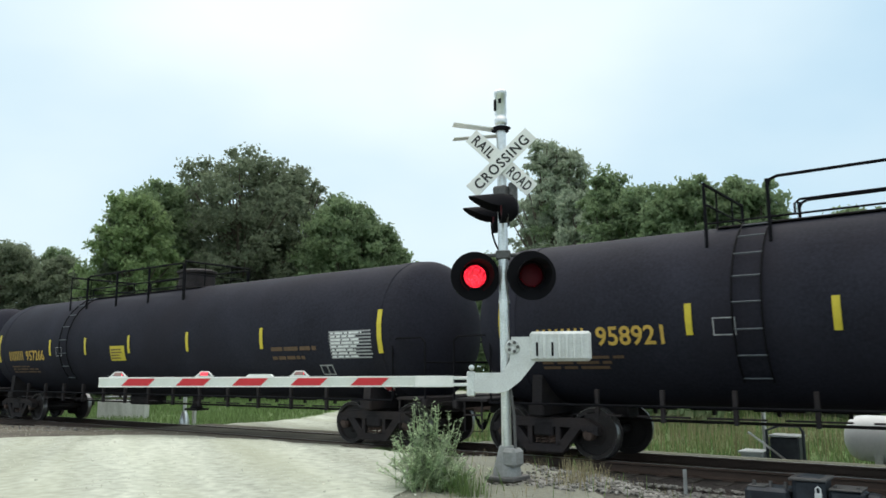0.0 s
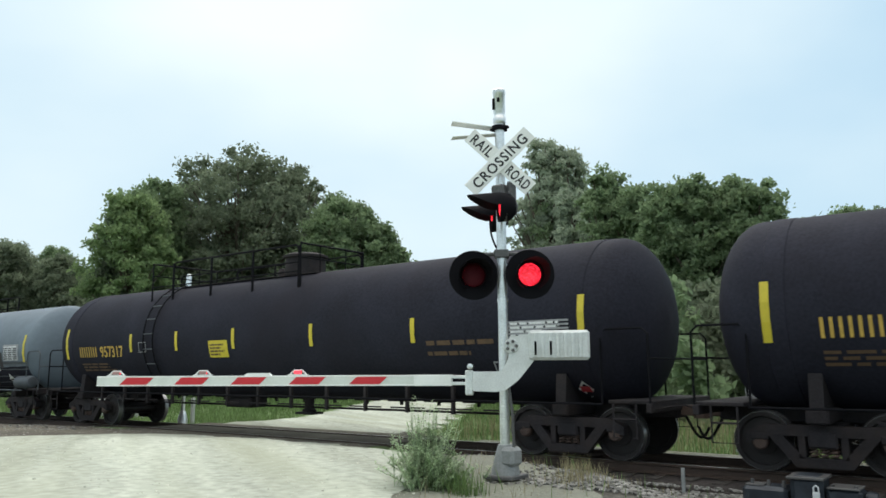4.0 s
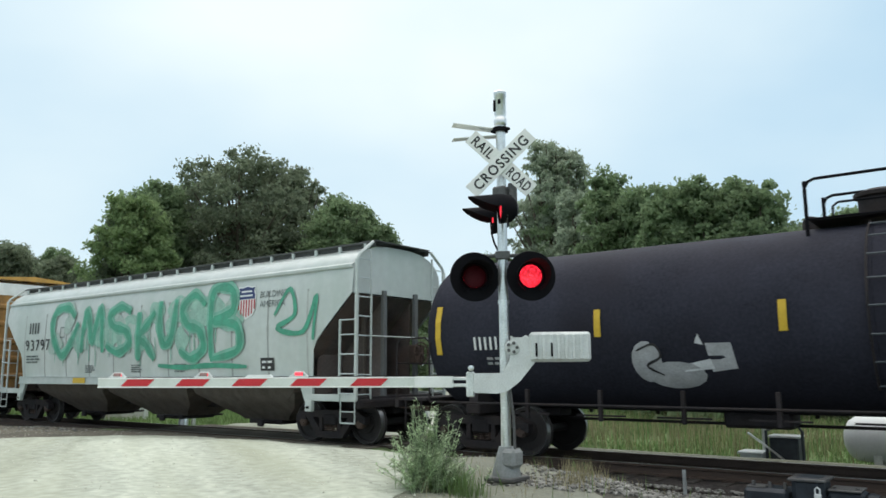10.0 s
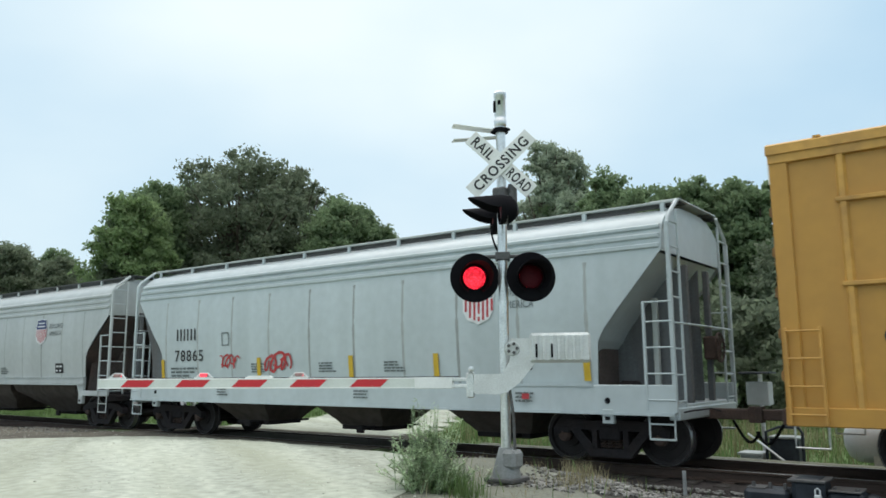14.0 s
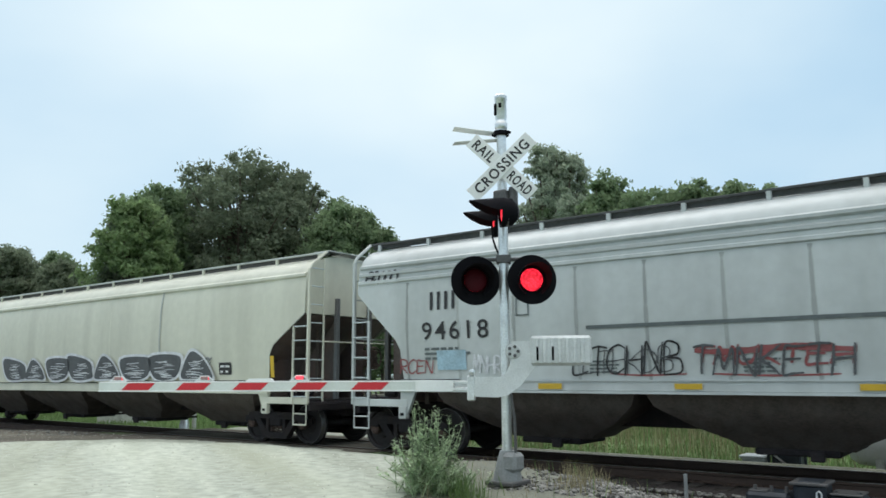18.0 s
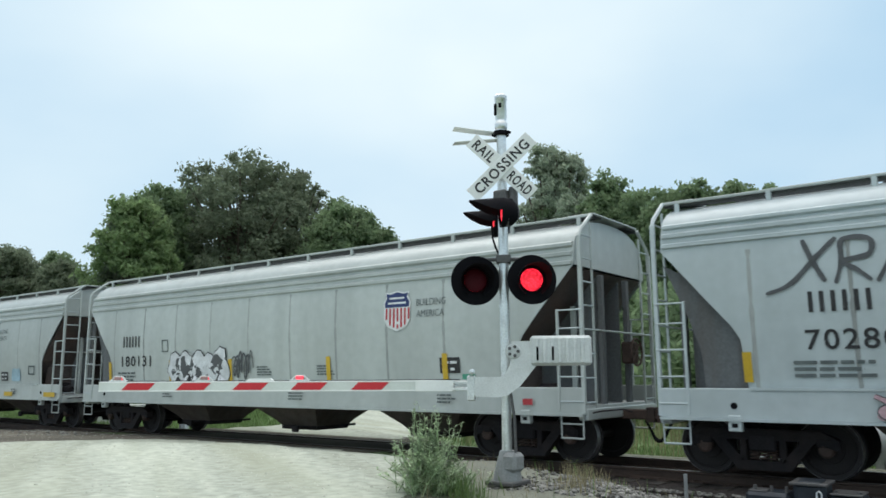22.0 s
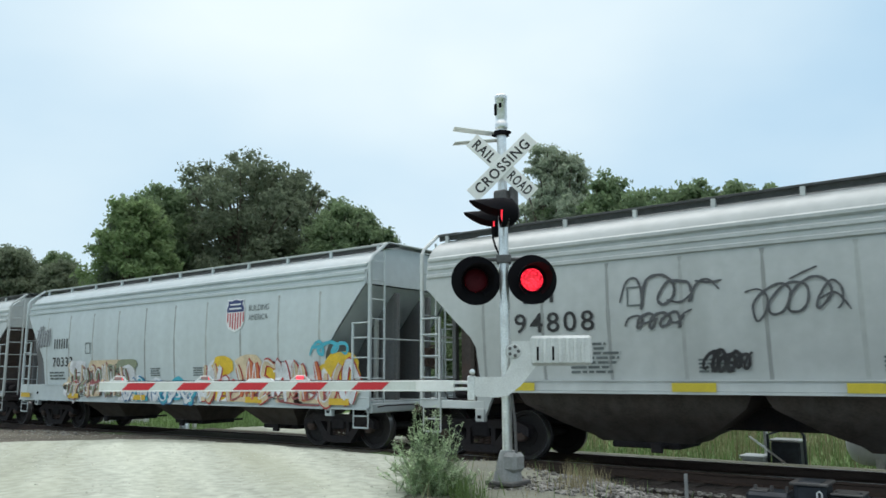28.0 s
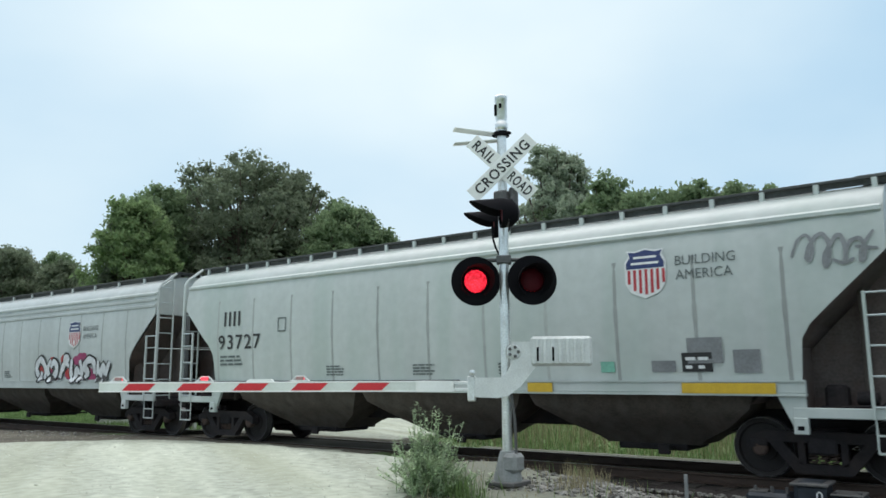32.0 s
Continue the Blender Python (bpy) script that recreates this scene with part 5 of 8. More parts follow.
def make_tank(style):
    """A tank car; the shell's stripes end half a metre inside its heads."""
    R, zc, L, tc, paint = style["R"], style["zc"], style["L"], style["tc"], style["paint"]
    car = thing("tank_car", style["label"], "tank car", "cars of the freight train")
    hd = style.get("head", 0.52)
    prof = [(0.0, -L - hd)] + [(R * math.sin(a), -L - hd * math.cos(a)) for a in (0.25, 0.5, 0.75, 0.95, 1.15, 1.32, 1.45)] + [(R, -L), (R, L)] + [(R * math.sin(a), L + hd * math.cos(a)) for a in (1.45, 1.32, 1.15, 0.95, 0.75, 0.5, 0.25)] + [(0.0, L + hd)]
    part("tank_shell", Geo().lathe(prof, 64, "x", (0, 0, zc)), paint, car, angle=50)
    for x in style["bands"]:
        part("shell_band", Geo().lathe(((R, -0.16), (R + 0.012, -0.15), (R + 0.012, 0.15), (R, 0.16)), 64, "x", (x, 0, zc)), style.get("bandpaint", paint), car, angle=50)
    for s in (-1, 1):
        a, b = sorted((s * (tc - 1.3), s * (L + 0.95)))
        part("stub_sill", Geo().box(a, b, -0.24, 0.24, 0.72, 1.0, 0.02).box(s * tc - 0.16, s * tc + 0.16, -1.35, 1.35, 0.76, 0.98, 0.03).prism([(-1.3, 0.95), (1.3, 0.95), (1.25, 1.5), (0.8, 1.15), (0, 1.0), (-0.8, 1.15), (-1.25, 1.5)], s * tc - 0.1, s * tc + 0.1, "yz"), "grime", car)
        part("end_platform", Geo().box(s * (L + 0.2), s * (L + 0.98), -1.45, 1.45, 1.0, 1.06, 0.01).box(s * (L + 0.88), s * (L + 0.98), -1.5, 1.5, 0.86, 1.02, 0.015), "grime", car)
        rail = Geo()
        for y in (-1.47, 1.47):
            rail.tube([(s * (L + 0.1), y, 1.02), (s * (L + 0.1), y, 2.15), (s * (L + 0.2), y, 2.25), (s * (L + 0.85), y, 2.25), (s * (L + 0.95), y, 2.15), (s * (L + 0.95), y, 1.02)], 0.02, 6)
        rail.tube([(s * (L + 0.93), -1.47, 1.75), (s * (L + 0.93), 1.47, 1.75)], 0.018, 6)
        part("end_handrail", rail, style.get("rail", "grime"), car)
        for y in (-1.48, 1.48):
            step = part("stirrup_step", Geo().tube([(s * (L + 0.3), y, 1.0), (s * (L + 0.3), y, 0.45), (s * (L + 0.7), y, 0.45), (s * (L + 0.7), y, 1.0)], 0.018, 5), "grime", car)
            part("tread_bar", Geo().tube([(s * (L + 0.3), y, 0.75), (s * (L + 0.7), y, 0.75)], 0.018, 5), "grime", step)
    for s in (-1, 1):
        g = Geo().tube([(-tc - 0.9, s * 1.5, 0.99), (tc + 0.9, s * 1.5, 0.99)], 0.024, 6)
        part("side_rail", g, style.get("rail", "grime"), car)
        n = style.get("hangers", 9)
        for k in range(n):
            x = -tc + 1.2 + (2 * tc - 2.4) * k / (n - 1)
            part("rail_hanger", shared("rail_hanger", lambda: (Geo().box(-0.035, 0.035, -0.04, 0.04, 0.72, 1.25, 0.008).box(-0.45, 0.45, -0.012, 0.012, 0.8, 0.83), "grime")), None, car, at=pose(x, s * 1.3, 0))
    part("bottom_outlet", Geo().lathe(((0.0, 0.52), (0.16, 0.52), (0.18, 0.6), (0.12, 0.66), (0.12, 0.9)), 16, "z", (0.4, 0, 0)).box(0.1, 0.7, -0.2, 0.2, 0.5, 0.56, 0.01), "grime", car)
    part("brake_rigging", Geo().box(-2.6, -1.5, -0.3, 0.3, 0.62, 0.9, 0.05).tube([(-tc, 0.2, 0.66), (tc, 0.2, 0.66)], 0.03, 6), "grime", car)
    # top fittings
    top = zc + R
    x0, x1 = style["deck"]
    ry = style.get("rail_y", 0.74)
    low = top + 0.06 - (0.14 if ry > 1 else 0)
    dw = min(ry, 0.6)
    deck = part("roof_platform", Geo().box(x0, x1, -dw, dw, low, low + 0.025, 0.008), "grime", car)
    foot = zc + math.sqrt(R * R - ry * ry) - 0.02
    for s in (-1, 1):
        part("kick_rail", Geo().tube([(x0, s * ry, low), (x1, s * ry, low)], 0.018, 6), "lampblack", deck)
    for s in (-1, 1):
        n = style["rail_posts"]
        for r0, r1 in style.get("rails", ((x0, x1),)):
            for k in range(n):
                x = r0 + (r1 - r0) * k / (n - 1)
                part("railing_post", shared(f"railing_post_{ry}_{R}", lambda: (Geo().box(-0.025, 0.025, -0.025, 0.025, foot, low + 0.62, 0.004), "lampblack")), None, deck, at=pose(x, s * ry, 0))
            mid = low + 0.22
            part("railing", Geo().tube([(r0, s * ry, low), (r0, s * ry, low + 0.5), (r0 + 0.05, s * ry, low + 0.6), (r0 + 0.15, s * ry, low + 0.64), (r1 - 0.1, s * ry, low + 0.64), (r1, s * ry, low + 0.56), (r1, s * ry, low)], 0.026, 6).tube([(r0 + 0.38, s * ry, low), (r0 + 0.38, s * ry, mid - 0.06), (r0 + 0.46, s * ry, mid), (r1, s * ry, mid)], 0.02, 6), "lampblack", deck)
    for x in style.get("hoops", ()):
        hoop = Geo().tube([(x, -ry, foot), (x, -ry, low + 0.68), (x, ry, low + 0.68), (x, ry, foot)], 0.03, 6).tube([(x, -ry, low + 0.34), (x, ry, low + 0.34)], 0.018, 6)
        for y in (-0.45, 0.45):
            hoop.tube([(x, y, low), (x, y, low + 0.68)], 0.016, 6)
        part("end_hoop", hoop, "lampblack", deck)
    part("dome_housing", Geo().lathe(((style["dome_r"], 0.0), (style["dome_r"], 0.42), (style["dome_r"] + 0.06, 0.44), (style["dome_r"] + 0.06, 0.5), (style["dome_r"] - 0.1, 0.56), (0.0, 0.58)), 28, "z", (style["dome_x"], 0, top - 0.02)), style.get("domepaint", "grime"), car)
    part("vent_valve", Geo().lathe(((0.0, 0.0), (0.13, 0.0), (0.13, 0.2), (0.08, 0.28), (0.0, 0.3)), 14, "z", (style["dome_x"] - 1.1, 0.2, top - 0.02)), "grime", car)
    for s in (-1, 1):
        lad = Geo()
        for dx in (-0.22, 0.22):
            pts = [(style["ladder_x"] + dx, s * (R + 0.07) * math.cos(a), zc + (R + 0.07) * math.sin(a)) for a in np.linspace(-0.75, 1.2, 12)]
            lad.tube(pts, 0.02, 5)
        lo = part("side_ladder", lad, style.get("rail", "grime"), car)
        for a in np.linspace(-0.7, 1.1, 8):
            part("rung", shared("tank_rung", lambda: (Geo().tube([(-0.22, 0, 0), (0.22, 0, 0)], 0.015, 5), "tankdark")), None, lo, at=pose(style["ladder_x"], s * (R + 0.07) * math.cos(a), zc + (R + 0.07) * math.sin(a)))
    for x in (-tc, tc):
        add_truck(car, x)
    add_ends(car, L + 0.95, style["reach"])
    return car


def tank_decal(car, R, zc):
    return Decal(lambda z: math.sqrt(max(R * R - (z - zc) ** 2, 0.04)) + 0.004, car)


LONG = dict(head=0.8, R=1.55, zc=2.48, L=8.95, tc=8.17, paint="tankblack", reach=10.23, deck=(-5.0, 1.15), rail_y=1.1, rails=((-4.0, 1.1),), rail_posts=4, hoops=(-5.0, 1.15), dome_x=0.15, dome_r=0.52, rail="lampblack", ladder_x=-4.3, bands=(-8.6, 8.6), label="long black tank car with yellow reflective stripes, rolling on the track", hangers=13)
SHORT = dict(R=1.5, zc=2.35, L=7.85, tc=7.0, paint="tankblack", reach=9.2, deck=(-1.9, 1.9), rail_posts=4, dome_x=0.5, dome_r=0.34, ladder_x=-0.35, bands=(-0.35,), label="black tank car with orange reflective stripes", hangers=9)
first = make_tank(LONG)
second = copy_thing(first, Matrix())
third = copy_thing(first, Matrix())
fourth = copy_thing(first, Matrix())
for car, place, number in ((first, 1.03, "958921"), (second, -19.49, "957266"), (third, -39.95, "958883"), (fourth, -60.47, "957317")):
    CARS.append((car, place))
    d, rng = tank_decal(car, 1.55, 2.48), random.Random(int(number))
    stripes_on(d, (-8.73, 8.74), 1.95, 2.87, 0.13, "stripeyellow")
    stripes_on(d, (-5.22, -3.08, -0.72, 2.03, 4.98), 2.12, 2.62, 0.11, "stripeyellow")
    d.block_marks(4, -8.0, 2.0, 1.0, 0.3, "letteryellow")
    d.text(number, -6.85, 2.0, 0.3, "letteryellow", width=1.2, bold=0.008)
    d.lines("small_print", -8.0, 1.6, 2.0, 0.26, 3, "letterbrown", rng)
    d.rects("notice_panel", [(-1.7, -0.95, 1.92, 2.34)], "stripeyellow", 0.01, "yellow notice panel", rows=3)
    d.lines("notice_print", -1.64, 1.97, 0.6, 0.32, 4, "letterbrown", rng, lift=0.014)
    d.lines("contents_lettering", 5.3, 2.06, 1.7, 0.16, 1, "letterbrown", rng, fill=1.0)
    d.lines("contents_lettering", 5.3, 1.86, 1.1, 0.14, 1, "letterbrown", rng, fill=1.0)
    d.rects("data_table", [(7.25, 8.5, 2.42 - 0.07 * k, 2.455 - 0.07 * k) for k in range(9)], "lettergrey", 0.008)
    d.lines("data_print", 7.3, 1.88, 1.15, 0.58, 8, "letterwhite", rng, lift=0.011)
    d.rects("test_mark", [(6.8, 7.2, 1.5, 1.53), (6.8, 7.2, 1.7, 1.73), (6.8, 6.83, 1.53, 1.7), (7.0, 7.03, 1.53, 1.7), (7.17, 7.2, 1.53, 1.7)], "lettergrey", 0.008)
    d.rects("inspection_mark", [(-4.85, -4.5, 2.1, 2.12), (-4.85, -4.5, 2.36, 2.38), (-4.85, -4.83, 2.12, 2.36), (-4.52, -4.5, 2.12, 2.36)], "lettergrey", 0.008)
    diamond = [(8.5 + 0.15 * a, 1.22 + 0.15 * b) for a, b in ((0, -1), (1, 0), (0, 1), (-1, 0))]
    d.put("hazard_placard", (diamond, [(0, 1, 2, 3)]), "letterwhite", 0.03, "white and red diamond placard")
    d.rects("placard_band", [(8.4, 8.6, 1.17, 1.27)], "redpaint", 0.04)
    head = Geo()
    for k in range(8):
        a = 0.0 if k else 0.2
        w = rng.uniform(0.5, 0.75) if k else 0.9
        head.box(9.27 + 0.036 * (k > 2), 9.285 + 0.036 * (k > 2), -1.25, -1.25 + w * 0.8, 2.98 - 0.09 * k, 3.02 - 0.09 * k)
    part("head_print", head, "letterbrown", car)

grey = make_tank(dict(SHORT, deck=(-1.38, 1.5), L=7.22, tc=6.25, paint="tankgrey", reach=8.5, label="blue-grey tank car with yellow stripes and a black underside", bandpaint="tankgrey", domepaint="tankdark", rail="tankdark", hangers=8))
CARS.append((grey, -79.2))
d, rng = tank_decal(grey, 1.5, 2.35), random.Random(5)
stripes_on(d, (-7.05, 7.07), 1.9, 2.8, 0.13, "stripeyellow")
stripes_on(d, (-3.7, -1.33, 1.6, 4.13), 2.1, 2.6, 0.12, "stripeyellow")
d.block_marks(4, -6.1, 2.0, 0.95, 0.28, "letteryellow")
d.text("643943", -5.0, 2.0, 0.28, "letteryellow", width=1.1, bold=0.008)
d.lines("small_print", -6.1, 1.6, 1.6, 0.26, 3, "inkgrey", rng)
d.rects("notice_panel", [(1.72, 2.55, 2.13, 2.5)], "stripeyellow", 0.01, "yellow notice panel", rows=3)
d.lines("notice_print", 1.78, 2.17, 0.7, 0.28, 2, "ink", rng, fill=1.0, lift=0.014)
d.rects("data_table", [(5.6, 6.67, 1.96, 2.5)], "lettergrey", 0.008, rows=3)
d.lines("data_print", 5.64, 1.99, 1.0, 0.48, 7, "letterwhite", rng, lift=0.012)
d.rects("data_print", [(5.65 + 0.34 * (k % 3), 5.9 + 0.34 * (k % 3), 2.0 + 0.07 * (k // 3), 2.03 + 0.07 * (k // 3)) for k in range(18)], "ink", 0.015)
d.rects("black_patch", [(5.25, 5.5, 1.72, 2.25)], "ink", 0.008, rows=3)
d.rects("test_mark", [(4.75, 5.15, 1.62, 1.65), (4.75, 5.15, 1.85, 1.88), (4.75, 4.78, 1.65, 1.85), (4.94, 4.97, 1.65, 1.85), (5.12, 5.15, 1.65, 1.85)], "letterwhite", 0.008)
diamond = [(6.34 + 0.2 * a, 1.33 + 0.2 * b) for a, b in ((0, -1), (1, 0), (0, 1), (-1, 0))]
d.put("hazard_placard", (diamond, [(0, 1, 2, 3)]), "letterwhite", 0.32, "white diamond placard")
d.rects("placard_print", [(6.22, 6.46, 1.31, 1.36)], "ink", 0.33)


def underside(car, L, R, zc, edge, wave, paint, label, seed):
    """A darker band round the bottom of a shell, with an uneven upper edge."""
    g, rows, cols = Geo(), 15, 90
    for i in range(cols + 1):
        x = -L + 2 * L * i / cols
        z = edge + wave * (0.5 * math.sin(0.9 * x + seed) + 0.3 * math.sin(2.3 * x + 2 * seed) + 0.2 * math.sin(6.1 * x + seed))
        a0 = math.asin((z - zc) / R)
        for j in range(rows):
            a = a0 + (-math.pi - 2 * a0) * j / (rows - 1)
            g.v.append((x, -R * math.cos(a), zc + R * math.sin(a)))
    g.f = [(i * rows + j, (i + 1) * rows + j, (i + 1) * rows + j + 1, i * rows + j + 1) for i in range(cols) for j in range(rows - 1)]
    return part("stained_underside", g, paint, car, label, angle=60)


# three bands, each darker than the one above
underside(grey, 7.22, 1.5015, 2.35, 2.1, 0.04, "tankdull", "dull grey lower flank", 0.4)
underside(grey, 7.22, 1.504, 2.35, 1.93, 0.04, "tankdark", "dark grey lower flank", 1.0)
underside(grey, 7.22, 1.507, 2.35, 1.74, 0.04, "tankblack", "black underside", 2.3)
part("air_reservoir", Geo().lathe(((0.0, -0.5), (0.16, -0.48), (0.21, -0.4), (0.21, 0.4), (0.16, 0.48), (0.0, 0.5)), 20, "x", (7.05, -1.35, 1.25)), "tankdark", grey, "dark grey air reservoir")
g = Geo()
for x in (-1.3, -0.75):
    g.tube([(x, -1.45, 1.1), (x, -1.45, 0.5)], 0.02, 5).tube([(x, -1.45, 0.55), (x, -1.15, 1.05)], 0.014, 5)
g.tube([(-1.3, -1.45, 0.52), (-0.75, -1.45, 0.52)], 0.02, 5)
part("side_step", g, "grime", grey)

brown = make_tank(dict(SHORT, L=7.88, tc=7.0, paint="tankbrown", reach=9.35, dome_x=0.66, deck=(-0.9, 1.8), label="rusty black tank car with faded lettering", bandpaint="tankbrown"))
CARS.append((brown, -97.05))
d, rng = tank_decal(brown, 1.5, 2.35), random.Random(6)
stripes_on(d, (-7.73, 7.74), 1.95, 2.85, 0.12, "stripe")
d.block_marks(4, -6.9, 2.02, 0.95, 0.27, "letteryellow")
d.text("668794", -5.8, 2.02, 0.27, "letteryellow", width=1.1, bold=0.008)
d.lines("small_print", -6.9, 1.66, 1.8, 0.24, 3, "letterbrown", rng)
d.lines("slogan_lettering", -2.5, 2.5, 1.15, 0.2, 1, "letteryellow", rng, fill=1.0)
tag(d, rng, 5, -4.6, -2.0, 1.6, 2.05, "grey", 0.05)
tag(d, rng, 4, 1.5, 3.6, 1.4, 1.8, "darkgrey", 0.05)
stripes_on(d, (1.9,), 1.55, 2.1, 0.12, "stripe")
d.lines("data_print", 6.3, 2.05, 1.1, 0.55, 8, "letterwhite", rng)
d.rects("test_mark", [(5.7, 6.1, 1.62, 1.65), (5.7, 6.1, 1.85, 1.88), (5.7, 5.73, 1.65, 1.85), (5.88, 5.91, 1.65, 1.85), (6.07, 6.1, 1.65, 1.85)], "letterwhite", 0.008)
head = Geo()
for k in range(7):
    head.box(8.1 + 0.03 * (k > 2), 8.115 + 0.03 * (k > 2), -1.15, -0.45 - 0.1 * (k % 2), 2.85 - 0.09 * k, 2.9 - 0.09 * k)
part("head_print", head, "letteryellow", brown)

clean = make_tank(dict(SHORT, L=7.84, tc=7.0, reach=9.0, dome_x=0.0, ladder_x=0.1, deck=(-0.97, 2.67), bands=(0.1, 0.75), label="clean black tank car with orange stripes and a grey graffiti shape"))
CARS.append((clean, -115.4))
d, rng = tank_decal(clean, 1.5, 2.35), random.Random(7)
stripes_on(d, (-7.69, 7.69), 1.9, 2.85, 0.13)
stripes_on(d, (-4.26, -1.26, 1.87, 4.47), 2.15, 2.62, 0.12)
d.block_marks(4, -6.85, 1.98, 0.95, 0.24, "letterwhite")
d.text("251330", -5.75, 1.98, 0.24, "letterwhite", width=1.0, bold=0.006)
d.lines("small_print", -6.6, 1.7, 1.2, 0.18, 2, "lettergrey", rng)
d.put("graffiti_shape", merge([([(-3.45 + 0.26 * math.cos(k * 0.45), 1.72 + 0.34 * math.sin(k * 0.45)) for k in range(14)], [tuple(range(14))]), ([(-3.0 + 0.5 * math.cos(k * 0.45), 1.5 + 0.22 * math.sin(k * 0.45)) for k in range(14)], [tuple(range(14))])]), "spray_ash", 0.012)
d.put("graffiti_shape", ([(-2.85, 1.55), (-2.35, 1.6), (-2.55, 2.15)], [(0, 1, 2)]), "spray_white", 0.02)
d.put("graffiti_shape", ([(-2.4, 1.55), (-2.0, 1.6), (-2.05, 2.0), (-2.45, 2.0)], [(0, 1, 2, 3)]), "spray_ash", 0.016)
d.put("graffiti_line", merge([ribbon([(-3.6, 1.9), (-3.3, 2.0), (-3.2, 1.8), (-3.45, 1.65), (-3.2, 1.5)], 0.04)]), "spray_black", 0.024)
d.rects("data_table", [(6.0, 7.6, 2.28 - 0.06 * k, 2.31 - 0.06 * k) for k in range(9)], "lettergrey", 0.008)
d.lines("data_print", 7.0, 1.88, 0.62, 0.42, 7, "lettergrey", rng, lift=0.011)
d.lines("small_print", 1.5, 1.5, 0.9, 0.3, 3, "lettergrey", rng)
d.lines("small_print", 3.4, 1.5, 0.9, 0.2, 2, "lettergrey", rng)
d.rects("test_mark", [(5.4, 5.8, 1.3, 1.33), (5.4, 5.8, 1.53, 1.56), (5.4, 5.43, 1.33, 1.53), (5.77, 5.8, 1.33, 1.53)], "letterwhite", 0.008)
part("air_reservoir", Geo().lathe(((0.0, -0.5), (0.16, -0.48), (0.21, -0.4), (0.21, 0.4), (0.16, 0.48), (0.0, 0.5)), 20, "x", (7.3, -1.35, 1.2)), "grime", clean)
head = Geo()
for k in range(3):
    head.box(8.02, 8.05, -1.2, -0.35, 2.95 - 0.1 * k, 3.0 - 0.1 * k)
part("head_print", head, "letterwhite", clean)


